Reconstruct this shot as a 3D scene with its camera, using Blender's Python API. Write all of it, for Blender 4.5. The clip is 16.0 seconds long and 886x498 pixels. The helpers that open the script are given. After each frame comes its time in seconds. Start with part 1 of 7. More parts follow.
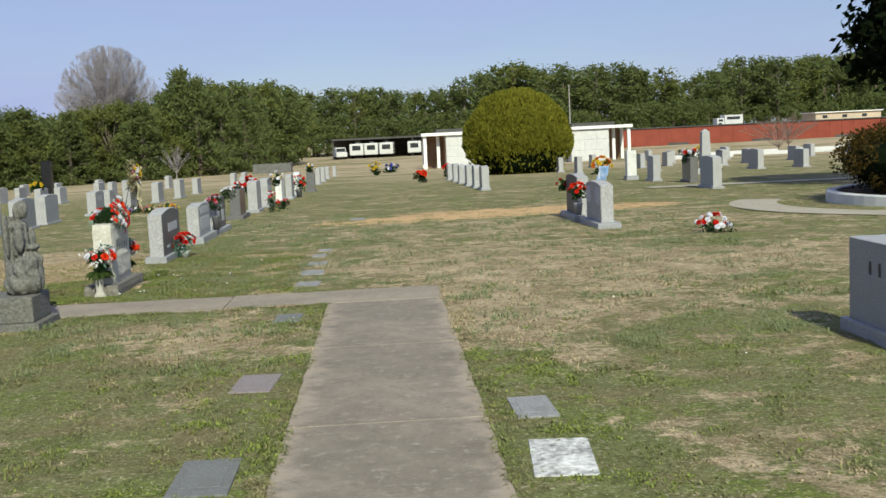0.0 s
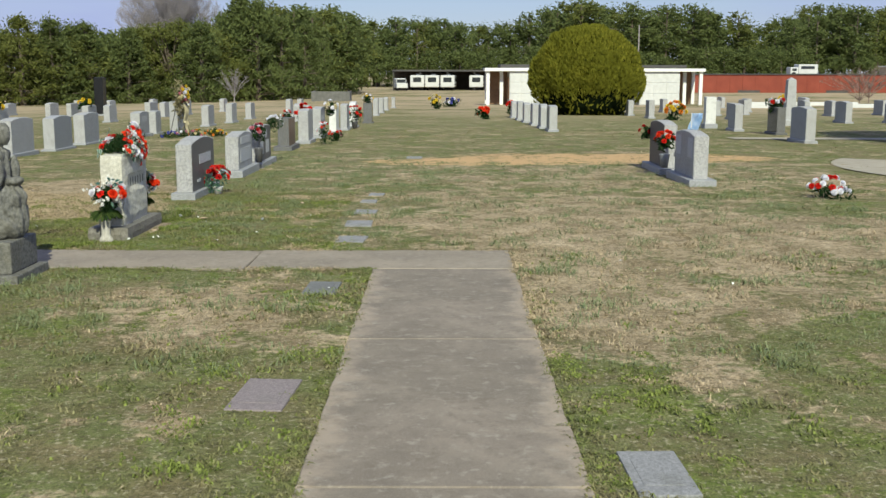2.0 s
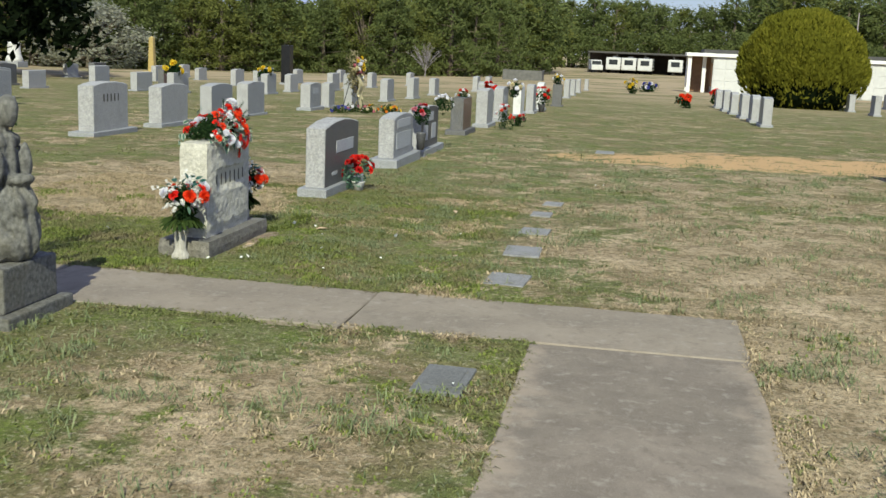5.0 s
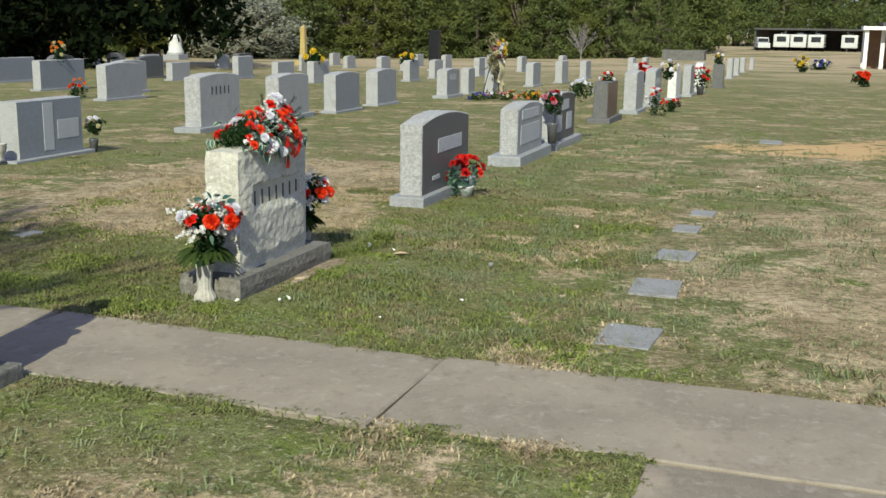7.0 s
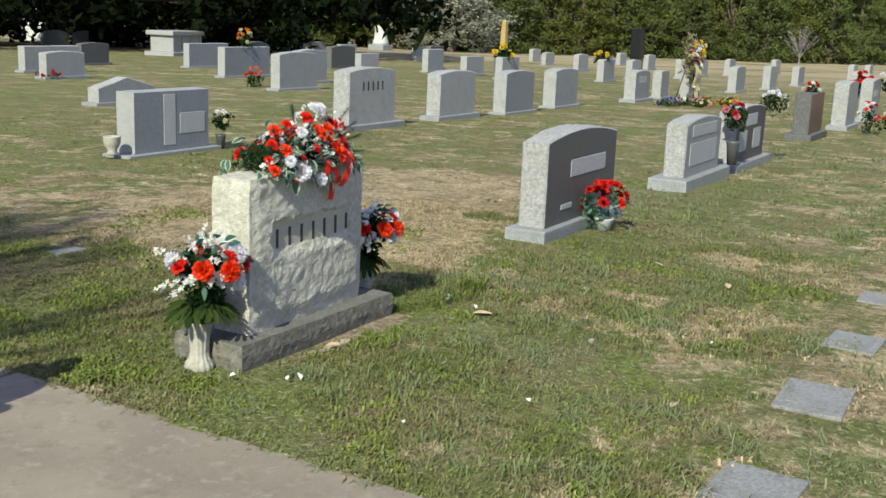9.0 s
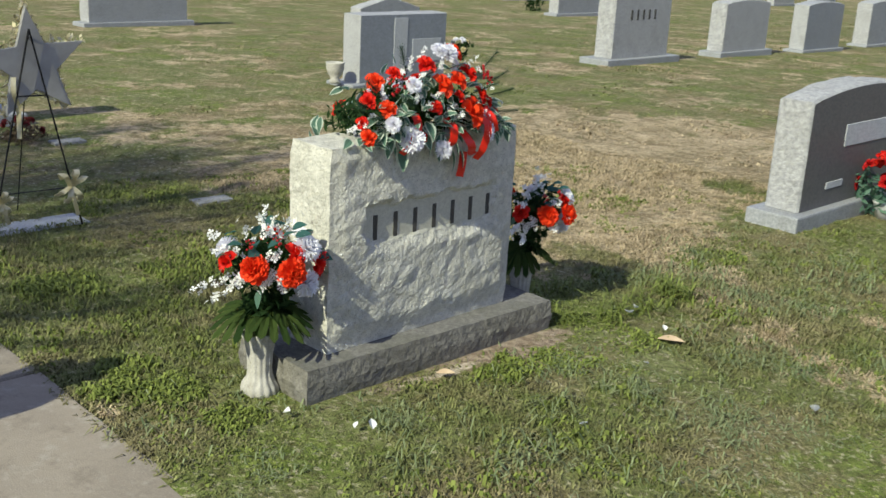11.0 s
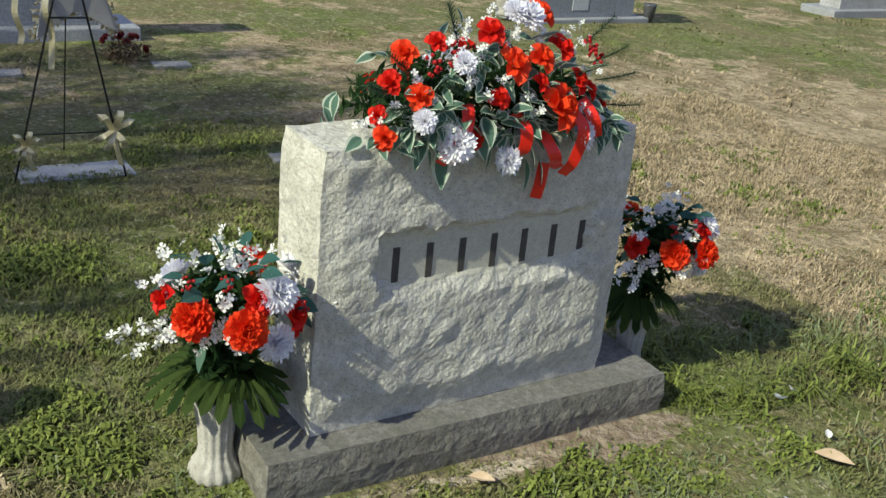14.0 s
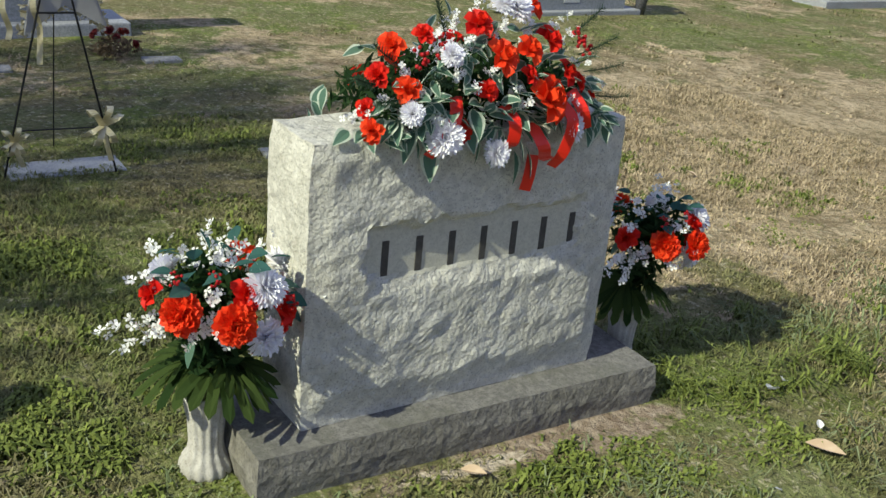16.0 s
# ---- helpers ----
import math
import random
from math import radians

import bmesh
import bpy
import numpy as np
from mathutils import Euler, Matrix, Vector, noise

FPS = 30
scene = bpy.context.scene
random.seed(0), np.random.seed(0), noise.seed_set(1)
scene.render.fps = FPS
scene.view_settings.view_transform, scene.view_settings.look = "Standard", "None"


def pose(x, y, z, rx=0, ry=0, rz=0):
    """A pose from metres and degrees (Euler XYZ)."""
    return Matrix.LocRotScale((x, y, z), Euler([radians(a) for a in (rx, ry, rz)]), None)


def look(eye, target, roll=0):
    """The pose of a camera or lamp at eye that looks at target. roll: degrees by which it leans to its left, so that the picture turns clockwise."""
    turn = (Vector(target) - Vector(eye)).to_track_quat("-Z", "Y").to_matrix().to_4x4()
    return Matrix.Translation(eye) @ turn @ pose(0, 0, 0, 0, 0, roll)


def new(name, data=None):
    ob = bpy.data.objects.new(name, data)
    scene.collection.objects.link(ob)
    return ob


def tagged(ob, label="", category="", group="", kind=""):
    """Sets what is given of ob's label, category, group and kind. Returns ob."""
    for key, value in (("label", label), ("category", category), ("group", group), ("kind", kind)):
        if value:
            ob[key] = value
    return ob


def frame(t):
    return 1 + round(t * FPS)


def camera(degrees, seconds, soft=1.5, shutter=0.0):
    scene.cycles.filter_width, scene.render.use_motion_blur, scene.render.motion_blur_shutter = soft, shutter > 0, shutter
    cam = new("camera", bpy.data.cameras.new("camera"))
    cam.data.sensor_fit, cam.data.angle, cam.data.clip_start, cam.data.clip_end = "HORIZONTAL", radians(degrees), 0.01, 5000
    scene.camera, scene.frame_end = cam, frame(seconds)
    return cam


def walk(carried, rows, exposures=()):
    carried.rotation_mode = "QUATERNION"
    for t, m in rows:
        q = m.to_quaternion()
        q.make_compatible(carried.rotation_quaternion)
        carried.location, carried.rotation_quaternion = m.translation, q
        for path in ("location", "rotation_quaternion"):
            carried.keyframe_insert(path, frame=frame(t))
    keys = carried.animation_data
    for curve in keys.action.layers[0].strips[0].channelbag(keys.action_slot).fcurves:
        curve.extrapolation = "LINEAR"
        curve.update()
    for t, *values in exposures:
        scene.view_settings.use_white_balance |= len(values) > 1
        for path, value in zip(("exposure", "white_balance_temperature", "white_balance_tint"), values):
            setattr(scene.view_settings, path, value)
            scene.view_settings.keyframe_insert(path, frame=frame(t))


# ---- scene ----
cam = camera(45.0, 16.0, soft=1.5, shutter=0.25)
PATH = [
    (0, (0.055, 0.132, 1.701), (0.158, 2.118, 1.488), -2.7),
    (0.5, (0.016, 0.656, 1.677), (0.101, 2.64, 1.444), -2.1),
    (1, (0.004, 1.2, 1.686), (0.067, 3.186, 1.459), -2.1),
    (1.5, (-0.033, 1.732, 1.665), (0.063, 3.711, 1.387), -2.7),
    (2, (-0.005, 2.295, 1.669), (-0.005, 4.267, 1.339), 0.1),
    (2.5, (-0.027, 2.822, 1.678), (0.059, 4.792, 1.341), -2.3),
    (3, (-0.025, 3.395, 1.671), (-0.068, 5.37, 1.358), -0.3),
    (3.5, (-0.067, 3.902, 1.663), (-0.134, 5.881, 1.386), -1.5),
    (4, (-0.087, 4.443, 1.627), (-0.295, 6.403, 1.292), -0.0),
    (4.2, (-0.091, 4.631, 1.646), (-0.363, 6.579, 1.281), 1.4),
    (6.3, (-0.128, 6.837, 1.557), (-0.62, 8.74, 1.188), 0.9),
    (6.5, (-0.114, 7.029, 1.584), (-0.695, 8.905, 1.211), 0.4),
    (7, (-0.151, 7.49, 1.563), (-0.771, 9.346, 1.152), 0.8),
    (7.5, (-0.16, 7.935, 1.557), (-0.87, 9.766, 1.182), 1.0),
    (8, (-0.173, 8.375, 1.564), (-0.94, 10.174, 1.143), 1.2),
    (8.5, (-0.219, 8.822, 1.559), (-1.037, 10.603, 1.16), 0.6),
    (9, (-0.198, 9.274, 1.573), (-1.153, 10.978, 1.144), 2.4),
    (9.5, (-0.261, 9.674, 1.571), (-1.208, 11.384, 1.148), 3.1),
    (10, (-0.302, 10.078, 1.542), (-1.42, 11.668, 1.071), 6.5),
    (10.2, (-0.328, 10.222, 1.547), (-1.523, 11.75, 1.061), 4.9),
    (12.3, (-1.07, 11.51, 1.53), (-2.565, 12.645, 0.838), 4.1),
    (12.5, (-1.126, 11.595, 1.514), (-2.645, 12.7, 0.827), 3.9),
    (13, (-1.21, 11.818, 1.523), (-2.769, 12.802, 0.749), 7.3),
    (13.5, (-1.23, 11.868, 1.52), (-2.768, 12.932, 0.812), 5.2),
    (14, (-1.243, 11.877, 1.511), (-2.78, 12.914, 0.763), 5.8),
    (14.5, (-1.242, 11.89, 1.508), (-2.769, 12.931, 0.744), 5.9),
    (15, (-1.24, 11.894, 1.509), (-2.774, 12.926, 0.745), 5.3),
    (15.5, (-1.235, 11.897, 1.51), (-2.768, 12.93, 0.746), 5.2),
    (16, (-1.241, 11.891, 1.508), (-2.769, 12.935, 0.75), 5.5),
]
walk(cam, [(t, look(eye, target, roll)) for t, eye, target, roll in PATH], [(0, 0.08), (6.5, 0.12), (10, 0.22), (12.5, 0.13), (16, 0.13)])

# ---------------------------------------------------------------- world and sun
SUN_TO = Vector((0.17, -0.985, 0)).normalized()
SUN_ELEV = radians(38)
world = bpy.data.worlds.new("world")
scene.world = world
world.use_nodes = True
wn, wl = world.node_tree.nodes, world.node_tree.links
sky = wn.new("ShaderNodeTexSky")
sky.sky_type = "NISHITA"
sky.sun_disc = False
sky.sun_elevation = SUN_ELEV
sky.sun_rotation = math.atan2(SUN_TO.x, SUN_TO.y)
sky.air_density, sky.dust_density, sky.ozone_density = 1.0, 0.3, 5.0
cl_co = wn.new("ShaderNodeTexCoord")
cl_map = wn.new("ShaderNodeMapping")
cl_map.inputs["Scale"].default_value = (1.2, 1.2, 6.0)
cl = wn.new("ShaderNodeTexNoise")
cl.inputs["Scale"].default_value, cl.inputs["Detail"].default_value = 2.2, 5
cl_r = wn.new("ShaderNodeMapRange")
cl_r.inputs["From Min"].default_value, cl_r.inputs["From Max"].default_value = 0.40, 0.72
cl_r.inputs["To Min"].default_value = 0.48
cl_r.inputs["To Max"].default_value = 0.95
cl_mix = wn.new("ShaderNodeMix")
cl_mix.data_type = "RGBA"
cl_mix.inputs["B"].default_value = (4.6, 5.4, 8.6, 1)
wl.new(cl_co.outputs["Generated"], cl_map.inputs["Vector"])
wl.new(cl_map.outputs["Vector"], cl.inputs["Vector"])
wl.new(cl.outputs["Fac"], cl_r.inputs["Value"])
wl.new(cl_r.outputs["Result"], cl_mix.inputs["Factor"])
wl.new(sky.outputs["Color"], cl_mix.inputs["A"])
wl.new(cl_mix.outputs["Result"], wn["Background"].inputs["Color"])
wn["Background"].inputs["Strength"].default_value = 0.085
sun = new("sun", bpy.data.lights.new("sun", "SUN"))
sun.data.energy, sun.data.angle, sun.data.color = 5.0, radians(0.6), (0.965, 0.97, 0.755)
sun.matrix_world = look((0, 0, 30), Vector((0, 0, 30)) - SUN_TO * math.cos(SUN_ELEV) - Vector((0, 0, math.sin(SUN_ELEV))))


# ---------------------------------------------------------------- small tools
def zg(x, y):
    """Height of the ground: level round the walk, falling gently to the north and west."""
    v, u = min(max(0.0, y - 13), 115.0), min(max(0.0, -x - 4), 90.0)
    return -0.016 * v * v / (v + 5) - 0.013 * u * u / (u + 5)


def thing(name, x, y, z=None, rz=0.0, label="", category="", group="", kind=""):
    ob = new(name)
    ob.empty_display_size = 0.1
    ob.matrix_basis = pose(x, y, zg(x, y) if z is None else z, 0, 0, rz)
    return tagged(ob, label, category, group, kind)


def mesh_of(name, bm, *mats, smooth=False):
    me = bpy.data.meshes.new(name)
    bm.to_mesh(me)
    bm.free()
    for m in mats:
        me.materials.append(m)
    if smooth:
        me.shade_smooth()
    return me


def raw_mesh(name, verts, faces, *mats, smooth=False):
    me = bpy.data.meshes.new(name)
    me.from_pydata(verts, [], faces)
    for m in mats:
        me.materials.append(m)
    if smooth:
        me.shade_smooth()
    return me


def part(name, bm, material, parent, label="", m=None, smooth=False):
    """One mesh object under a thing or a part; bm is a bmesh or a mesh that is shared."""
    me = bm if isinstance(bm, bpy.types.Mesh) else mesh_of(name, bm, *(material if isinstance(material, tuple) else (material,)), smooth=smooth)
    ob = new(name, me)
    ob.parent = parent
    if m is not None:
        ob.matrix_basis = m
    return tagged(ob, label)


def box(x0, x1, y0, y1, z0, z1, bevel=0.0, bm=None, segments=2):
    own = bmesh.new()
    bmesh.ops.create_cube(own, size=1)
    for v in own.verts:
        v.co = Vector((x0 + (v.co.x + 0.5) * (x1 - x0), y0 + (v.co.y + 0.5) * (y1 - y0), z0 + (v.co.z + 0.5) * (z1 - z0)))
    if bevel:
        bmesh.ops.bevel(own, geom=own.edges[:], offset=bevel, segments=segments, affect="EDGES", profile=0.6)
    if bm is None:
        return own
    add_bm(bm, own)
    return bm


def add_bm(bm, other, m=None):
    me = bpy.data.meshes.new("tmp")
    other.to_mesh(me)
    other.free()
    if m is not None:
        me.transform(m)
    bm.from_mesh(me)
    bpy.data.meshes.remove(me)


def lathe(profile, n=16, flute=0.0, flutes=8):
    """A turned form from (radius, height) pairs."""
    bm = bmesh.new()
    rings = []
    for r, z in profile:
        rings.append([bm.verts.new(((r * (1 + flute * math.cos(flutes * a))) * math.cos(a), (r * (1 + flute * math.cos(flutes * a))) * math.sin(a), z))
                      for a in (2 * math.pi * k / n for k in range(n))])
    for a, b in zip(rings, rings[1:]):
        for k in range(n):
            bm.faces.new((a[k], a[(k + 1) % n], b[(k + 1) % n], b[k]))
    bm.faces.new(rings[0][::-1])
    bm.faces.new(rings[-1])
    return bm


def tube(points, radii, n=6, bm=None):
    """A tapered round bar along points."""
    bm = bm or bmesh.new()
    rings = []
    for i, p in enumerate(points):
        p = Vector(p)
        d = (Vector(points[min(i + 1, len(points) - 1)]) - Vector(points[max(i - 1, 0)])).normalized()
        a = d.orthogonal().normalized()
        b = d.cross(a)
        r = radii[i] if hasattr(radii, "__len__") else radii
        rings.append([bm.verts.new(p + (a * math.cos(2 * math.pi * k / n) + b * math.sin(2 * math.pi * k / n)) * r) for k in range(n)])
    for s0, s1 in zip(rings, rings[1:]):
        for k in range(n):
            bm.faces.new((s0[k], s0[(k + 1) % n], s1[(k + 1) % n], s1[k]))
    bm.faces.new(rings[0][::-1])
    bm.faces.new(rings[-1])
    return bm


# ---------------------------------------------------------------- materials
class Nodes:
    def __init__(self, name):
        self.m = bpy.data.materials.new(name)
        self.m.use_nodes = True
        self.t = self.m.node_tree
        self.bsdf = self.t.nodes["Principled BSDF"]
        self.co = self.t.nodes.new("ShaderNodeTexCoord").outputs["Object"]
        self.geo = self.t.nodes.new("ShaderNodeNewGeometry")

    def put(self, node, key, value):
        if hasattr(value, "links") or isinstance(value, bpy.types.NodeSocket):
            self.t.links.new(value, node.inputs[key])
        else:
            node.inputs[key].default_value = value

    def noise(self, scale, detail=4.0, rough=0.55, co=None, distort=0.0):
        n = self.t.nodes.new("ShaderNodeTexNoise")
        self.put(n, "Vector", co or self.co)
        self.put(n, "Scale", scale), self.put(n, "Detail", detail), self.put(n, "Roughness", rough), self.put(n, "Distortion", distort)
        return n.outputs["Fac"]

    def ramp(self, value, lo, hi, a=0.0, b=1.0):
        n = self.t.nodes.new("ShaderNodeMapRange")
        self.put(n, "Value", value)
        for key, v in (("From Min", lo), ("From Max", hi), ("To Min", a), ("To Max", b)):
            self.put(n, key, v)
        return n.outputs["Result"]

    def mix(self, fac, a, b, blend="MIX"):
        n = self.t.nodes.new("ShaderNodeMix")
        n.data_type, n.blend_type = "RGBA", blend
        self.put(n, "Factor", fac)
        for key, v in (("A", a), ("B", b)):
            self.put(n, key, (*v, 1) if isinstance(v, tuple) and len(v) == 3 else v)
        return n.outputs["Result"]

    def math(self, op, a, b=0.0):
        n = self.t.nodes.new("ShaderNodeMath")
        n.operation = op
        self.put(n, 0, a), self.put(n, 1, b)
        return n.outputs[0]

    def math_shift(self, pos):
        n = self.t.nodes.new("ShaderNodeVectorMath")
        self.put(n, 0, pos)
        n.inputs[1].default_value = (31.7, 12.9, 5.0)
        return n.outputs[0]

    def random(self):
        return self.t.nodes.new("ShaderNodeObjectInfo").outputs["Random"]

    def island(self):
        return self.geo.outputs["Random Per Island"]

    def bump(self, height, strength=0.4, distance=0.01):
        n = self.t.nodes.new("ShaderNodeBump")
        self.put(n, "Height", height), self.put(n, "Strength", strength), self.put(n, "Distance", distance)
        self.t.links.new(n.outputs["Normal"], self.bsdf.inputs["Normal"])

    def thin(self, color, share):
        """Lets part of the light through, as leaves and petals do."""
        tr, mx = self.t.nodes.new("ShaderNodeBsdfTranslucent"), self.t.nodes.new("ShaderNodeMixShader")
        self.put(tr, "Color", color)
        mx.inputs[0].default_value = share
        self.t.links.new(self.bsdf.outputs[0], mx.inputs[1])
        self.t.links.new(tr.outputs[0], mx.inputs[2])
        self.t.links.new(mx.outputs[0], self.t.nodes["Material Output"].inputs["Surface"])
        return self.m

    def done(self, color, rough=0.8, metal=0.0, spec=0.3):
        self.put(self.bsdf, "Base Color", (*color, 1) if isinstance(color, tuple) else color)
        self.put(self.bsdf, "Roughness", rough), self.put(self.bsdf, "Metallic", metal), self.put(self.bsdf, "Specular IOR Level", spec)
        return self.m


def plain(name, a, b, scale=30.0, rough=0.7, bump=0.0, metal=0.0, spec=0.3):
    """A surface of two near colours, with fine and coarse variation."""
    n = Nodes(name)
    f = n.math("ADD", n.math("MULTIPLY", n.noise(scale, 5), 0.6), n.math("MULTIPLY", n.noise(scale / 9, 3), 0.4))
    if bump:
        n.bump(n.noise(scale * 2, 4), bump)
    return n.done(n.mix(n.ramp(f, 0.35, 0.65), a, b), rough, metal, spec)


def granite(name, a, b, dark, rough=0.5, bump=0.15, stain=0.25):
    n = Nodes(name)
    speck = n.ramp(n.noise(170, 3), 0.52, 0.62)
    col = n.mix(n.ramp(n.noise(60, 5), 0.38, 0.62), a, b)
    col = n.mix(n.math("MULTIPLY", speck, 0.6), col, dark)
    dirt = n.ramp(n.noise(4.5, 6, 0.65), 0.5, 0.72, 0.0, stain)
    col = n.mix(dirt, col, (0.10, 0.10, 0.075))
    col = n.mix(n.ramp(n.random(), 0, 1, 0, 0.16), col, (0.30, 0.31, 0.33))
    n.bump(n.noise(90, 6), bump, 0.01)
    return n.done(col, rough, 0, 0.4)


def pitched(name, a, b, dark, stain=0.3, bump=0.65):
    """Rock-faced stone: fine facets, weather stains."""
    n = Nodes(name)
    h = n.math("ADD", n.math("MULTIPLY", n.noise(26, 8, 0.62), 0.7), n.math("MULTIPLY", n.noise(75, 5), 0.3))
    col = n.mix(n.ramp(n.noise(38, 6), 0.35, 0.65), a, b)
    col = n.mix(n.math("MULTIPLY", n.ramp(n.noise(190, 3), 0.54, 0.67), 0.6), col, dark)
    col = n.mix(n.ramp(n.noise(3.2, 7, 0.65), 0.48, 0.75, 0, stain), col, (0.13, 0.115, 0.07))
    n.bump(h, bump, 0.03)
    return n.done(col, 0.85, 0, 0.25)


M = {}
M["light"] = granite("granite_light", (0.33, 0.33, 0.333), (0.43, 0.43, 0.43), (0.17, 0.17, 0.18))
M["mid"] = granite("granite_grey", (0.265, 0.275, 0.29), (0.36, 0.37, 0.385), (0.13, 0.13, 0.15))
M["blue"] = granite("granite_blue_grey", (0.20, 0.22, 0.25), (0.29, 0.31, 0.35), (0.1, 0.1, 0.12), rough=0.35)
M["dark"] = granite("granite_dark", (0.055, 0.055, 0.06), (0.10, 0.10, 0.11), (0.02, 0.02, 0.02), rough=0.25, bump=0.05, stain=0.1)
M["black"] = plain("polished_black_granite", (0.008, 0.008, 0.009), (0.020, 0.020, 0.022), 40, 0.3, 0, 0, 0.3)
M["brown"] = granite("granite_brown", (0.060, 0.055, 0.057), (0.105, 0.097, 0.098), (0.03, 0.028, 0.028), rough=0.5, bump=0.05, stain=0.1)
M["red"] = granite("granite_red_brown", (0.11, 0.06, 0.055), (0.18, 0.10, 0.09), (0.04, 0.03, 0.03), rough=0.3, bump=0.05, stain=0.1)
M["marble"] = granite("marble_white", (0.62, 0.62, 0.60), (0.75, 0.75, 0.73), (0.45, 0.45, 0.44), stain=0.35)
M["pitch"] = pitched("rock_faced_granite", (0.50, 0.487, 0.425), (0.672, 0.652, 0.572), (0.20, 0.193, 0.178))
M["pitch_grey"] = pitched("rock_faced_grey", (0.30, 0.30, 0.31), (0.45, 0.45, 0.45), (0.2, 0.2, 0.2), stain=0.2)
M["pitch_dark"] = pitched("rock_faced_dark", (0.10, 0.10, 0.104), (0.175, 0.175, 0.178), (0.04, 0.04, 0.04), stain=0.3)
M["base_rock"] = pitched("rock_faced_base", (0.145, 0.137, 0.122), (0.25, 0.236, 0.208), (0.05, 0.05, 0.05), stain=0.4)
M["base_top"] = granite("stained_base_top", (0.13, 0.125, 0.115), (0.21, 0.20, 0.185), (0.07, 0.068, 0.06), rough=0.85, stain=0.8)
M["panel"] = granite("panel_honed", (0.50, 0.48, 0.39), (0.57, 0.55, 0.45), (0.40, 0.385, 0.315), rough=0.8, bump=0.05, stain=0.2)
M["cut"] = plain("engraving", (0.055, 0.05, 0.045), (0.09, 0.085, 0.075), 60, 0.9)
M["frost"] = granite("frosted_panel", (0.42, 0.43, 0.45), (0.52, 0.53, 0.54), (0.3, 0.3, 0.31), rough=0.85, stain=0.1)
M["cast"] = pitched("cast_stone", (0.40, 0.38, 0.34), (0.52, 0.50, 0.45), (0.24, 0.22, 0.19), stain=0.5, bump=0.3)
M["weathered"] = pitched("weathered_statue_stone", (0.095, 0.095, 0.09), (0.20, 0.20, 0.188), (0.05, 0.05, 0.05), stain=0.55, bump=0.4)
M["marker"] = granite("marker_granite", (0.20, 0.20, 0.205), (0.30, 0.30, 0.305), (0.13, 0.13, 0.13), rough=0.95, stain=0.5)
M["marker_dark"] = granite("marker_slate_granite", (0.115, 0.118, 0.115), (0.175, 0.178, 0.172), (0.07, 0.07, 0.07), rough=0.9, stain=0.6)
M["marker_mauve"] = granite("marker_mauve_granite", (0.19, 0.155, 0.155), (0.27, 0.225, 0.225), (0.12, 0.10, 0.10), rough=0.9, stain=0.3)
M["marker_white"] = plain("marker_marble", (0.15, 0.15, 0.145), (0.76, 0.76, 0.74), 26, 0.9, 0.6)
M["white_paint"] = plain("white_paint", (0.50, 0.505, 0.50), (0.60, 0.605, 0.60), 3, 0.6)
M["trim_white"] = plain("white_trim", (0.70, 0.70, 0.68), (0.80, 0.80, 0.78), 8, 0.5)
M["bark"] = plain("bark", (0.09, 0.07, 0.05), (0.17, 0.14, 0.11), 14, 0.95, 0.8)
# bark darkened in colour for the shade beneath a dense canopy
M["bark_shaded"] = plain("shaded_bark", (0.022, 0.018, 0.015), (0.05, 0.042, 0.034), 10, 0.95, 0.8)
M["bark_red"] = plain("reddish_twig_bark", (0.17, 0.125, 0.105), (0.25, 0.19, 0.16), 4, 0.95)
M["bark_grey"] = plain("twig_bark", (0.27, 0.245, 0.25), (0.36, 0.33, 0.335), 4, 0.95)
M["red_wall"] = plain("red_metal_siding", (0.19, 0.038, 0.022), (0.25, 0.055, 0.032), 0.6, 0.5)
M["glass"] = plain("dark_glass", (0.02, 0.025, 0.03), (0.04, 0.045, 0.05), 3, 0.1, 0, 0, 0.6)
M["rubber"] = plain("tyre_rubber", (0.015, 0.015, 0.015), (0.03, 0.03, 0.03), 20, 0.9)
M["tan_wall"] = plain("tan_block", (0.42, 0.34, 0.26), (0.52, 0.43, 0.33), 2, 0.9)
M["wood"] = plain("brown_crypt_front", (0.22, 0.13, 0.08), (0.32, 0.20, 0.12), 5, 0.6)
M["shed"] = plain("dark_shed_roof", (0.05, 0.05, 0.05), (0.09, 0.085, 0.08), 2, 0.8)
M["wire"] = plain("dark_wire", (0.012, 0.012, 0.012), (0.03, 0.03, 0.03), 50, 0.45, 0, 0.6)
M["gold"] = plain("gilded_stone", (0.36, 0.27, 0.10), (0.48, 0.37, 0.16), 6, 0.5)


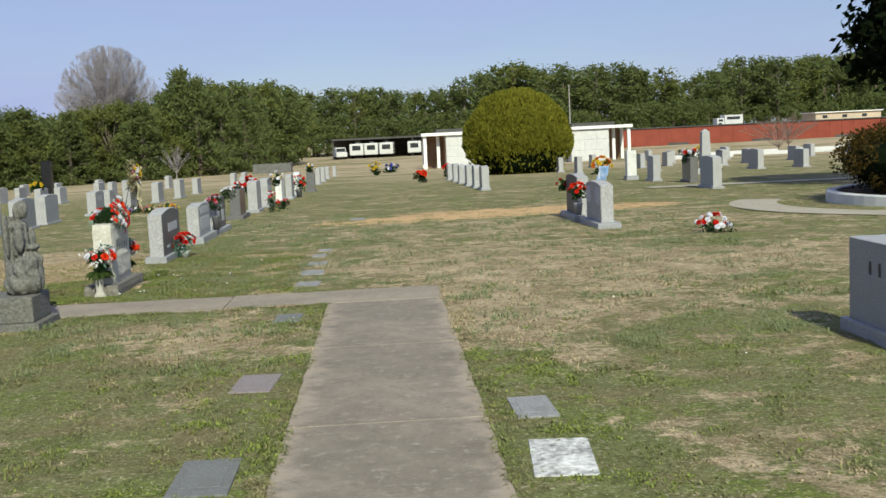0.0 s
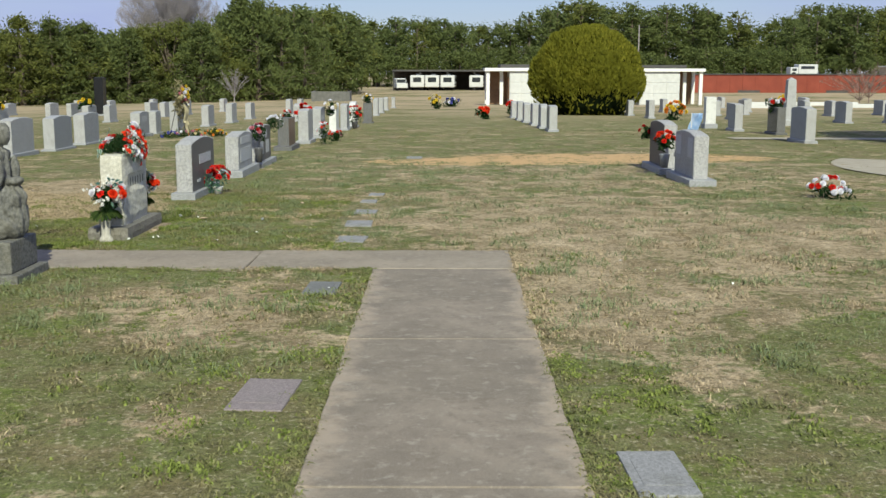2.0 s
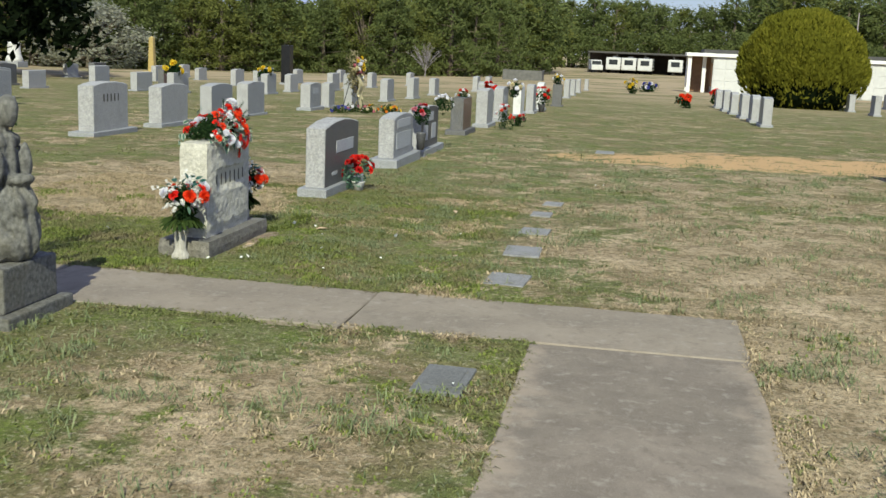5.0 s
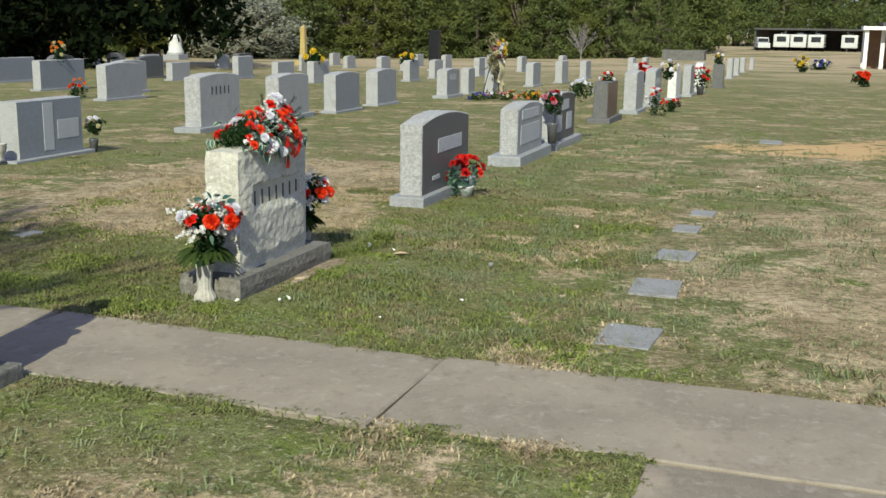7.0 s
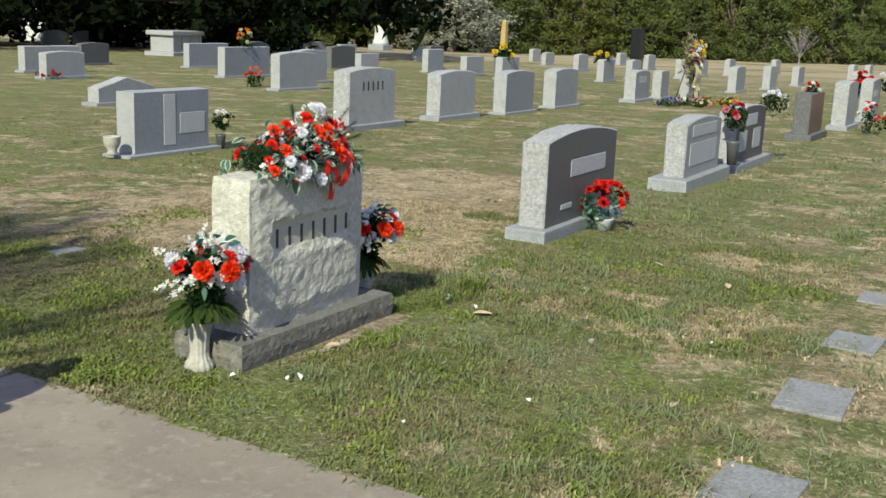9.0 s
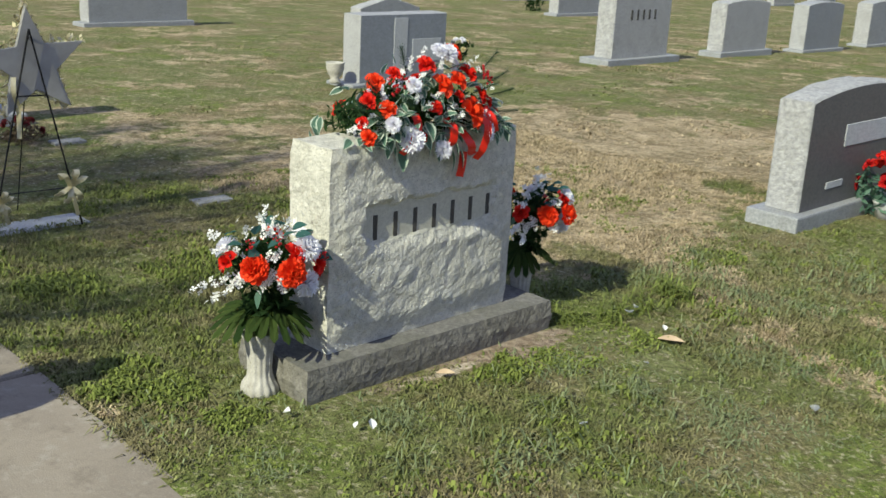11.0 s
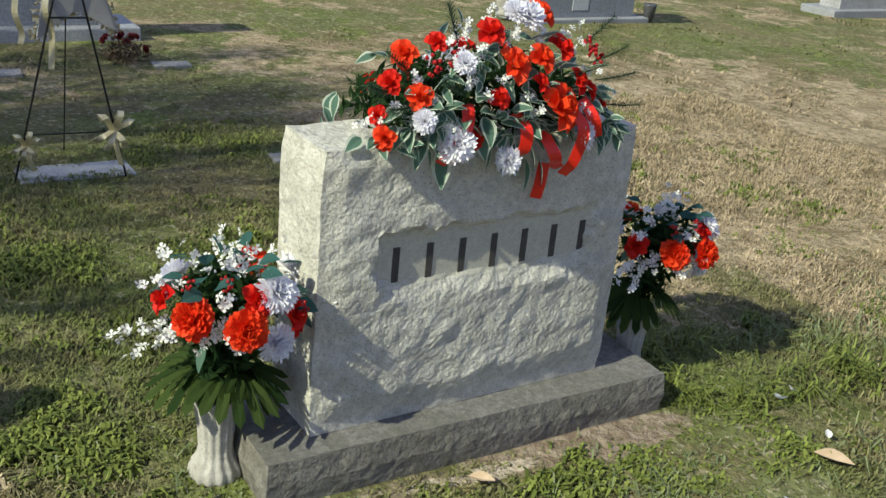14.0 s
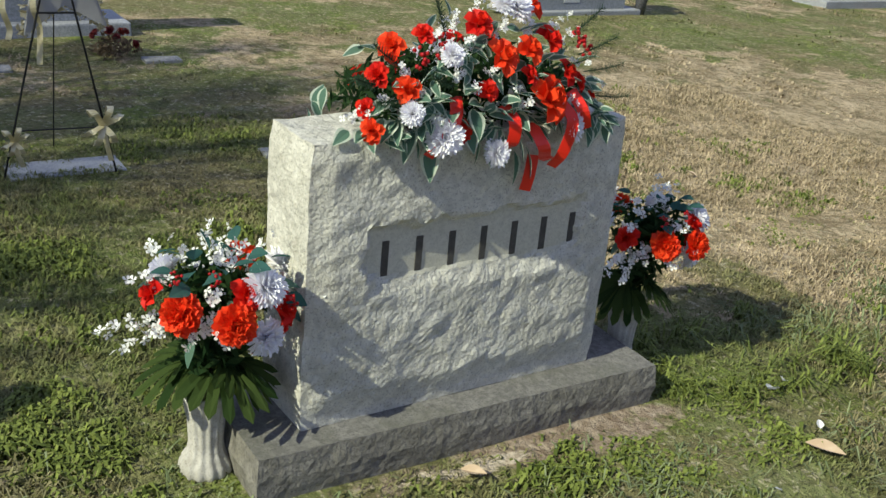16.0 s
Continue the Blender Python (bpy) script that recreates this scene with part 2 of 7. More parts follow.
def concrete():
    n = Nodes("concrete_walk")
    col = n.mix(n.ramp(n.noise(2.6, 8, 0.68), 0.36, 0.64), (0.148, 0.128, 0.102), (0.236, 0.205, 0.161))
    col = n.mix(n.ramp(n.noise(0.7, 4), 0.45, 0.7, 0, 0.45), col, (0.332, 0.277, 0.226))
    col = n.mix(n.ramp(n.noise(14, 6, 0.7), 0.52, 0.66, 0, 0.45), col, (0.127, 0.105, 0.087))
    col = n.mix(n.ramp(n.noise(260, 2), 0.5, 0.7, 0, 0.5), col, (0.398, 0.342, 0.287))
    col = n.mix(n.ramp(n.random(), 0, 1, 0, 0.25), col, (0.221, 0.186, 0.159))
    mp = n.t.nodes.new("ShaderNodeMapping")
    n.put(mp, "Vector", n.co)
    mp.inputs["Scale"].default_value = (0.25, 3.5, 1)
    band = n.ramp(n.noise(1.6, 5, 0.6, mp.outputs["Vector"]), 0.45, 0.7, 0, 0.22)
    col = n.mix(band, col, (0.149, 0.119, 0.099))
    sep = n.t.nodes.new("ShaderNodeSeparateXYZ")
    n.put(sep, 0, n.geo.outputs["Position"])
    rim = n.math("ADD", n.math("ABSOLUTE", sep.outputs[0]), n.ramp(n.noise(5, 5, 0.6), 0.3, 0.7, -0.10, 0.10))
    rim = n.math("MULTIPLY", n.ramp(rim, 0.46, 0.58, 0, 0.55), n.math("MULTIPLY", n.ramp(sep.outputs[0], -0.7, -0.66), n.ramp(sep.outputs[1], 11.1, 11.2, 1, 0)))
    col = n.mix(rim, col, (0.398, 0.326, 0.253))
    col = n.mix(n.math("MULTIPLY", n.ramp(sep.outputs[1], 11.2, 11.25), n.ramp(n.noise(1.7, 7, 0.7), 0.35, 0.65, 0.12, 0.6)), col, (0.343, 0.294, 0.230))
    col = n.mix(n.ramp(n.noise(6.5, 9, 0.76), 0.52, 0.66, 0, 0.55), col, (0.149, 0.124, 0.097))
    col = n.mix(n.ramp(n.noise(11, 8, 0.75, n.math_shift(n.co)), 0.54, 0.64, 0, 0.5), col, (0.370, 0.339, 0.286))
    n.bump(n.noise(180, 5), 0.35, 0.004)
    return n.done(col, 0.9, 0, 0.2)


M["concrete"] = concrete()


def patches(n, pos):
    """How dead the turf is (0 green, 1 straw), and how bare the clay, over the whole lawn."""
    sep = n.t.nodes.new("ShaderNodeSeparateXYZ")
    n.put(sep, 0, pos)
    x, y = sep.outputs[0], sep.outputs[1]

    def blob(cx, cy, rx, ry):
        dx, dy = n.math("DIVIDE", n.math("SUBTRACT", x, cx), rx), n.math("DIVIDE", n.math("SUBTRACT", y, cy), ry)
        d = n.math("ADD", n.math("MULTIPLY", dx, dx), n.math("MULTIPLY", dy, dy))
        return n.ramp(d, 0.2, 1.6, 1, 0)

    big = n.noise(0.55, 5, 0.6, pos)
    fine = n.noise(2.8, 7, 0.68, pos, 0.4)
    tuft = n.noise(11.0, 5, 0.65, pos)
    mid = n.noise(1.25, 5, 0.62, n.math_shift(pos), 0.6)
    dead = n.math("ADD", n.math("ADD", n.math("MULTIPLY", big, 1.0), n.math("MULTIPLY", mid, 1.3)), n.math("MULTIPLY", fine, 1.5))
    dead = n.math("ADD", dead, n.math("MULTIPLY", tuft, 0.8))
    spots = [(-3.6, 6.3, 2.2, 2.6, -0.06), (3.4, 6.8, 2.0, 2.2, -0.04), (2.0, 12.3, 1.9, 2.6, 0.28), (0.9, 15.0, 2.2, 1.8, 0.2), (-1.7, 9.6, 1.0, 1.1, 0.22), (-5.3, 16.8, 1.8, 2.2, 0.3), (-4.3, 15.2, 1.1, 0.9, 0.22), (4.5, 13.5, 2.6, 1.6, 0.16),
             (1.2, 9.6, 0.6, 1.6, 0.2), (-4.9, 12.9, 1.7, 1.3, -0.3), (-3.4, 12.4, 1.0, 0.5, -0.15), (-2.2, 13.3, 0.7, 0.9, -0.12), (2.5, 20.5, 4.5, 4.0, 0.14), (-5.2, 14.6, 1.1, 0.9, 0.15),
             (-3.2, 17.6, 0.9, 4.0, -0.14), (-3.0, 13.4, 0.9, 0.9, -0.14), (-2.4, 9.4, 0.5, 2.2, -0.1), (0.95, 6.2, 0.35, 3.0, -0.14), (-0.85, 5.0, 0.35, 3.5, -0.14)]
    for cx, cy, rx, ry, k in spots:
        dead = n.math("ADD", dead, n.math("MULTIPLY", blob(cx, cy, rx, ry), k * 1.7))
    dead = n.ramp(dead, 2.345, 2.53)
    clay = n.math("ADD", n.math("ADD", blob(2.6, 24.3, 2.6, 1.7), blob(0.4, 23.3, 1.9, 0.9)), blob(4.9, 24.6, 1.9, 1.3))
    clay = n.ramp(n.math("MULTIPLY", clay, n.ramp(fine, 0.38, 0.6, 0.15, 1.5)), 0.25, 0.6)
    far = n.ramp(y, 45, 75)
    soil = n.ramp(n.math("MULTIPLY", n.math("ADD", blob(-3.03, 13.66, 0.09, 0.30), n.math("MULTIPLY", blob(-3.06, 13.3, 0.06, 0.55), 0.7)), n.ramp(tuft, 0.38, 0.6, 0.4, 1.3)), 0.3, 0.7)
    sand = n.ramp(n.math("MULTIPLY", n.math("ADD", blob(-3.035, 13.30, 0.035, 0.13), blob(-3.05, 13.13, 0.03, 0.07)), n.ramp(tuft, 0.4, 0.6, 0.6, 1.3)), 0.35, 0.6)
    return dead, clay, far, fine, tuft, soil, sand


def turf():
    n = Nodes("lawn")
    pos = n.geo.outputs["Position"]
    dead, clay, far, fine, tuft, soil, sand = patches(n, pos)
    speck = n.noise(55, 4, 0.7, pos)
    green = n.mix(n.ramp(fine, 0.35, 0.65), (0.112, 0.130, 0.042), (0.205, 0.222, 0.090))
    straw = n.mix(n.ramp(tuft, 0.35, 0.65), (0.37, 0.285, 0.175), (0.55, 0.435, 0.285))
    straw = n.mix(n.ramp(n.noise(3.4, 6, 0.7, n.math_shift(pos), 0.5), 0.5, 0.62, 0, 0.75), straw, (0.205, 0.150, 0.088))
    straw = n.mix(n.ramp(n.noise(2.1, 6, 0.7, pos, 0.5), 0.53, 0.63, 0, 0.8), straw, (0.62, 0.49, 0.335))
    col = n.mix(dead, green, straw)
    col = n.mix(n.ramp(n.noise(1.3, 6, 0.7, pos), 0.45, 0.60, 0, 0.65), col, (0.215, 0.165, 0.092))
    lime = n.ramp(n.math("SUBTRACT", n.noise(1.9, 7, 0.7, n.math_shift(pos)), n.math("MULTIPLY", dead, 0.12)), 0.53, 0.60, 0, 0.75)
    col = n.mix(lime, col, n.mix(n.ramp(tuft, 0.4, 0.6), (0.085, 0.125, 0.018), (0.19, 0.245, 0.050)))
    col = n.mix(n.ramp(speck, 0.50, 0.62, 0, 0.6), col, (0.055, 0.056, 0.024))
    col = n.mix(n.ramp(n.noise(16, 6, 0.72, pos), 0.49, 0.60, 0, 0.55), col, (0.075, 0.066, 0.032))
    col = n.mix(n.ramp(n.noise(34, 5, 0.7, n.math_shift(pos)), 0.555, 0.63, 0, 0.6), col, (0.50, 0.445, 0.31))
    col = n.mix(n.ramp(n.noise(120, 3, 0.6, pos), 0.58, 0.7, 0, 0.45), col, (0.36, 0.28, 0.18))
    col = n.mix(clay, col, (0.52, 0.345, 0.18))
    col = n.mix(soil, col, n.mix(n.ramp(n.noise(30, 5, 0.6, pos), 0.4, 0.65), (0.21, 0.155, 0.11), (0.38, 0.31, 0.235)))
    col = n.mix(n.math("MULTIPLY", sand, 0.85), col, n.mix(n.ramp(n.noise(45, 5, 0.6, pos), 0.4, 0.6), (0.40, 0.33, 0.25), (0.58, 0.50, 0.40)))
    strip = n.ramp(n.noise(0.16, 3, 0.5, pos), 0.36, 0.54)
    col = n.mix(n.math("MULTIPLY", far, strip), col, (0.38, 0.30, 0.195))
    n.bump(n.math("ADD", speck, tuft), 0.6, 0.03)
    return n.done(col, 0.95, 0, 0.1)


def blade_mat():
    n = Nodes("grass_blades")
    pos = n.geo.outputs["Position"]
    dead, clay, far, fine, tuft, soil, sand = patches(n, pos)
    r = n.island()
    green = n.mix(r, (0.086, 0.108, 0.030), (0.205, 0.228, 0.078))
    green = n.mix(n.ramp(n.noise(1.3, 7, 0.72, pos), 0.45, 0.58, 0, 0.55), green, n.mix(r, (0.19, 0.14, 0.080), (0.38, 0.30, 0.19)))
    straw = n.mix(r, (0.33, 0.258, 0.155), (0.54, 0.435, 0.285))
    straw = n.mix(n.ramp(n.noise(3.4, 6, 0.7, n.math_shift(pos), 0.5), 0.5, 0.62, 0, 0.7), straw, n.mix(r, (0.15, 0.11, 0.06), (0.28, 0.21, 0.125)))
    straw = n.mix(n.ramp(n.noise(2.1, 6, 0.7, pos, 0.5), 0.53, 0.63, 0, 0.7), straw, n.mix(r, (0.42, 0.33, 0.215), (0.62, 0.495, 0.335)))
    pick = n.ramp(n.math("SUBTRACT", n.math("MULTIPLY", dead, 1.2), n.math("MULTIPLY", r, 0.55)), 0.0, 0.2)
    col = n.mix(n.ramp(n.noise(16, 6, 0.72, pos), 0.49, 0.57, 0, 0.6), n.mix(pick, green, straw), (0.085, 0.074, 0.036))
    return n.done(col, 0.7, 0, 0.15)


def weed_mat():
    n = Nodes("weed_leaves")
    return n.done(n.mix(n.island(), (0.066, 0.090, 0.016), (0.200, 0.238, 0.054)), 0.65, 0, 0.2)


def tuft_mat():
    n = Nodes("grey_green_tufts")
    return n.done(n.mix(n.island(), (0.105, 0.138, 0.062), (0.23, 0.262, 0.135)), 0.7, 0, 0.15)


M["weed"] = weed_mat()
M["tuft"] = tuft_mat()
M["turf"] = turf()
M["blade"] = blade_mat()


def leaf_mat(name, a, b, c=None, rough=0.75, spec=0.06):
    """Foliage: every leaf of its own shade."""
    n = Nodes(name)
    col = n.mix(n.island(), a, b)
    if c:
        col = n.mix(n.ramp(n.noise(0.45, 3), 0.45, 0.62), col, c)
    n.done(col, rough, 0, spec)
    return n.thin(col, 0.5)


M["pine"] = leaf_mat("pine_foliage", (0.105, 0.138, 0.048), (0.195, 0.230, 0.084), (0.145, 0.170, 0.056))
M["pine_warm"] = leaf_mat("yellow_green_foliage", (0.125, 0.148, 0.040), (0.225, 0.240, 0.072), (0.16, 0.178, 0.052))
# dark leaf, taken near black so the colour also holds the crown's shade
M["shaded_dark_leaf"] = leaf_mat("shaded_dark_evergreen", (0.005, 0.010, 0.004), (0.016, 0.026, 0.010))
M["dome"] = leaf_mat("clipped_cypress", (0.140, 0.152, 0.018), (0.330, 0.315, 0.046), (0.205, 0.208, 0.028))
M["russet"] = leaf_mat("russet_shrub", (0.042, 0.036, 0.010), (0.11, 0.070, 0.018), (0.032, 0.040, 0.011))
M["silver"] = leaf_mat("silvery_blossom", (0.30, 0.31, 0.24), (0.46, 0.46, 0.38), (0.24, 0.26, 0.18))

# ---------------------------------------------------------------- ground and walk
def swing(x):
    """How far the cross walk lies north of its line beyond the first joint."""
    return 0.0 if x > -1.69 else -0.03 + 0.05 * min(1.0, (-1.69 - x) / 2.21)


def ground():
    xs = np.unique(np.concatenate([np.linspace(-420, -40, 20), np.linspace(-40, -8, 17), np.linspace(-8, 8, 129), np.linspace(8, 40, 17), np.linspace(40, 420, 20)]))
    ys = np.unique(np.concatenate([np.linspace(-260, -5, 14), np.linspace(-5, 24, 233), np.linspace(24, 140, 59), np.linspace(140, 900, 24)]))
    verts = []
    for y in ys:
        for x in xs:
            near = abs(x) < 8.01 and -5 <= y <= 24
            inside = (-0.58 < x < 0.58 and y < 12.12) or (-14.1 < x < 0.58 and 11.27 < y - swing(x) < 12.12)
            bump = 0.012 * noise.noise((x * 0.9, y * 0.9, 0)) + 0.010 * noise.noise((x * 2.7, y * 2.7, 3)) if near else 0.0
            verts.append((x, y, zg(x, y) + (-0.03 if inside else bump)))
    w = len(xs)
    faces = [(j * w + i, j * w + i + 1, (j + 1) * w + i + 1, (j + 1) * w + i) for j in range(len(ys) - 1) for i in range(w - 1)]
    ob = new("ground", raw_mesh("ground", verts, faces, M["turf"], smooth=True))
    tagged(ob, "winter cemetery lawn of green turf, straw patches and bare clay", "lawn", kind="structure")


ground()


def slab_mesh(w, d, seed):
    """A cast slab with worn, slightly uneven edges."""
    rnd = random.Random(seed)
    bm = bmesh.new()
    ring = []
    n = 14
    for k in range(n):
        ring.append((-w / 2 + w * k / n, -d / 2))
    for k in range(n):
        ring.append((w / 2, -d / 2 + d * k / n))
    for k in range(n):
        ring.append((w / 2 - w * k / n, d / 2))
    for k in range(n):
        ring.append((-w / 2, d / 2 - d * k / n))
    top, mid, low = [], [], []
    for x, y in ring:
        j = (0.014 if (abs(abs(x) - w / 2) < 1e-6) == (w < d) else 0.002) * rnd.random()
        s = Vector((x, y)).normalized() * j
        top.append(bm.verts.new((x * (1 - 0.016 / w) - s.x, y * (1 - 0.016 / d) - s.y, 0.006)))
        mid.append(bm.verts.new((x - s.x, y - s.y, -0.002)))
        low.append(bm.verts.new((x - s.x, y - s.y, -0.09)))
    k = len(ring)
    bm.faces.new(top)
    for i in range(k):
        bm.faces.new((mid[i], mid[(i + 1) % k], top[(i + 1) % k], top[i]))
        bm.faces.new((low[i], low[(i + 1) % k], mid[(i + 1) % k], mid[i]))
    return bm


def walkways():
    main = thing("pavement", 0, 0, 0, 0, "weathered brown-grey concrete garden walk in jointed slabs", "walkway", kind="structure")
    for i, (y0, y1) in enumerate([(-6, -3.6), (-3.6, -1.1), (-1.1, 1.4), (1.4, 3.9), (3.9, 6.4), (6.4, 8.82), (8.82, 11.22)]):
        part("slab", slab_mesh(1.215, y1 - y0 - 0.006, i), M["concrete"], main, m=pose(0, (y0 + y1) / 2, 0))
    for i, (x0, x1) in enumerate([(-1.69, 0.61), (-3.9, -1.69), (-6.2, -3.9), (-8.5, -6.2), (-11, -8.5), (-14, -11)]):
        x = (x0 + x1) / 2
        part("slab", slab_mesh(x1 - x0 - 0.006, 0.93, 20 + i), M["concrete"], main, m=pose(x, 11.70 + swing(x), zg(x, 11.7), 0, 0, -1.3 if i == 1 else 0))


walkways()

# ---------------------------------------------------------------- headstones
def top_line(style, w, h, n=14):
    """Points (y, z) of a stone's outline over its top, from one shoulder to the other."""
    pts = []
    for k in range(n + 1):
        u = -1 + 2 * k / n
        if style == "arch":
            z = h - 0.042 * w * abs(u) ** 2.2
        elif style == "shoulder":
            z = h - (0.014 * w if abs(u) > 0.86 else 0) - 0.036 * w * min(1, abs(u) / 0.86) ** 2
        elif style == "half":
            z = h - 0.15 * w * (1 - math.sqrt(max(0, 1 - u * u * 0.96)))
        elif style == "apex":
            z = h - 0.13 * w * abs(u)
        else:
            z = h
        pts.append((u * w / 2, z))
    return pts


def die_mesh(w, h, t, style, face, side, rough, seed, taper=0.0):
    """A stone tablet, faces to +x and -x, with pitched edges. Slots: face, edge."""
    rnd = random.Random(seed)
    outline = [(w / 2 + 0.0, h0 * top_line(style, w, h)[-1][1]) for h0 in (0, 0.2, 0.4, 0.6, 0.8)]
    outline += top_line(style, w, h)[::-1]
    outline += [(-w / 2, h0 * top_line(style, w, h)[0][1]) for h0 in (0.8, 0.6, 0.4, 0.2, 0)]
    bm = bmesh.new()
    loops = []
    levels = (0.5, 0.44, 0.2, -0.05, -0.27, -0.44, -0.5)
    for li, lv in enumerate(levels):
        edge = li in (0, len(levels) - 1)
        loop = []
        for y, z in outline:
            grow = -0.004 if edge else rough * rnd.uniform(0.1, 1.0)
            s = 1 + grow / max(w / 2, 0.05)
            tp = 1 - taper * z / h
            loop.append(bm.verts.new((lv * t * tp + (0 if edge else rnd.uniform(-0.1, 0.1) * rough), y * s * tp, z + (grow if z > 0.01 else 0))))
        loops.append(loop)
    bm.faces.new(loops[0]).material_index = 0
    bm.faces.new(loops[-1][::-1]).material_index = 0
    k = len(outline)
    for a, b in zip(loops, loops[1:]):
        for i in range(k - 1):
            bm.faces.new((a[i + 1], a[i], b[i], b[i + 1])).material_index = 1
        bm.faces.new((a[0], a[k - 1], b[k - 1], b[0])).material_index = 1
    bmesh.ops.recalc_face_normals(bm, faces=bm.faces[:])
    return mesh_of("die", bm, face, side)


KIND = {"light": ("light", "pitch_grey", "light grey granite"), "mid": ("mid", "pitch_grey", "grey granite"), "blue": ("blue", "light", "blue-grey granite"),
        "dark": ("dark", "pitch_dark", "charcoal granite"), "brown": ("brown", "pitch_grey", "polished brown-grey granite"), "red": ("red", "pitch_dark", "red-brown granite"),
        "marble": ("marble", "marble", "white marble"), "black": ("black", "black", "polished black granite")}
SHAPE = {"arch": "with arched top", "shoulder": "with serpentine top", "half": "with rounded top", "apex": "with peaked top", "flat": "with flat top"}


def headstone(x, y, w, h, t=0.2, style="arch", stone="light", base=0.14, rz=0.0, over=0.14, plate=None, rough=0.012, seed=0, group="rows of headstones", where="on the lawn", lines=0, taper=0.0):
    face, side, words = KIND[stone]
    ob = thing("headstone", x, y, None, rz, f"{words} headstone {SHAPE[style]} {where}", "headstone", group)
    low = 0.0
    over, base = 0.04 + 0.4 * over, base * 0.85
    if base:
        b = box(-t / 2 - over / 2, t / 2 + over / 2, -w / 2 - over, w / 2 + over, -0.05, base, 0.012)
        for v in b.verts:
            v.co += Vector((noise.noise(v.co * 9 + Vector((seed, 0, 0))), noise.noise(v.co * 9 + Vector((0, seed, 0))), 0)) * 0.008
        part("base", b, M["pitch_dark" if stone in ("dark", "red") else "mid"], ob, "rough-sided granite base")
        low = base + 0.002
    else:
        low = -0.04
    part("die", die_mesh(w, h - low, t, style, M[face], M[side], rough, seed, taper), None, ob, m=pose(0, 0, low))
    for (py, pz, pw, ph) in plate or ():
        part("panel", box(t / 2 * (1 - taper * 0.6) - 0.006, t / 2 + 0.004, py - pw / 2, py + pw / 2, low + pz - ph / 2, low + pz + ph / 2, 0.002, segments=1), M["frost"], ob, "lighter frosted panel")
    for k in range(lines):
        c = -w * 0.26 + w * 0.52 * (k + 0.5) / lines
        part("engraved_bar", box(t / 2 - 0.004, t / 2 + 0.003, c - 0.018, c + 0.018, low + (h - low) * 0.60, low + (h - low) * 0.76), M["cut"], ob)
    return ob


# the row beside the walk
headstone(-3.40, 16.97, 1.36, 0.79, 0.21, "shoulder", "brown", 0.12, over=0.17, plate=[(0.10, 0.40, 0.70, 0.13), (-0.30, 0.12, 0.20, 0.04)], seed=1, where="beside potted roses")
headstone(-3.46, 20.42, 1.24, 0.71, 0.22, "shoulder", "mid", 0.14, over=0.36, plate=[(0, 0.46, 0.85, 0.12), (0, 0.22, 0.95, 0.23)], seed=2, where="on a long base")
headstone(-3.46, 22.4, 1.36, 0.75, 0.22, "arch", "brown", 0.12, over=0.32, plate=[(0.0, 0.48, 0.5, 0.14), (-0.36, 0.24, 0.36, 0.24), (0.3, 0.24, 0.36, 0.24)], seed=3, where="with flowers")
headstone(-3.68, 27.5, 1.05, 0.74, 0.26, "flat", "red", 0.12, seed=4, over=0.3, where="with flowers on top")
headstone(-3.6, 30.4, 1.0, 0.88, 0.26, "arch", "light", 0.1, seed=5, over=0.2)
headstone(-3.6, 33.4, 1.1, 0.88, 0.24, "shoulder", "mid", 0.1, plate=[(0, 0.5, 0.6, 0.14)], seed=6)
headstone(-3.5, 36.8, 1.0, 0.88, 0.22, "half", "marble", 0.08, seed=7)
headstone(-3.35, 38.9, 0.9, 0.88, 0.22, "arch", "mid", 0.08, seed=8)
headstone(-3.25, 41.2, 0.8, 0.92, 0.22, "half", "marble", 0.08, seed=9)
headstone(-3.05, 45.9, 0.55, 0.80, 0.34, "flat", "dark", 0.06, seed=10, where="topped with a flower vase")
headstone(-3.45, 57.5, 0.9, 0.9, 0.24, "arch", "light", 0.08, seed=11)
headstone(-3.5, 63.0, 0.8, 0.85, 0.24, "arch", "mid", 0.08, seed=12)
headstone(-3.6, 70.0, 0.8, 0.82, 0.24, "half", "light", 0.08, seed=13)
headstone(-3.5, 78.0, 0.8, 0.75, 0.24, "arch", "light", 0.08, seed=14)
headstone(-3.85, 9.35, 0.95, 0.86, 0.24, "arch", "mid", 0.12, seed=15, where="beside the statue")
# the second row
headstone(-8.78, 18.12, 1.16, 0.70, 0.26, "flat", "blue", 0.05, over=0.26, plate=[(0.31, 0.29, 0.40, 0.23), (-0.05, 0.34, 0.18, 0.56)], seed=20, rough=0.004, where="with a side urn")
headstone(-9.1, 22.6, 1.22, 0.89, 0.28, "arch", "light", 0.10, lines=5, seed=21, over=0.36)
headstone(-9.15, 25.32, 1.22, 0.82, 0.26, "arch", "light", 0.10, seed=22, over=0.2)
headstone(-9.1, 27.65, 1.2, 0.80, 0.26, "arch", "blue", 0.06, seed=23)
headstone(-9.3, 30.3, 1.15, 0.81, 0.28, "arch", "mid", 0.06, seed=24)
headstone(-9.0, 34.2, 1.0, 0.75, 0.28, "arch", "mid", 0.10, plate=[(0, 0.45, 0.5, 0.16)], seed=25, over=0.25)
headstone(-9.15, 36.4, 0.6, 0.72, 0.24, "arch", "mid", 0.06, seed=26)
headstone(-8.7, 37.5, 1.0, 1.0, 0.26, "flat", "blue", 0.06, seed=27, where="beside a funeral wreath")
headstone(-8.35, 13.15, 1.3, 0.85, 0.26, "flat", "blue", 0.10, seed=28, over=0.4, where="behind a wire easel")
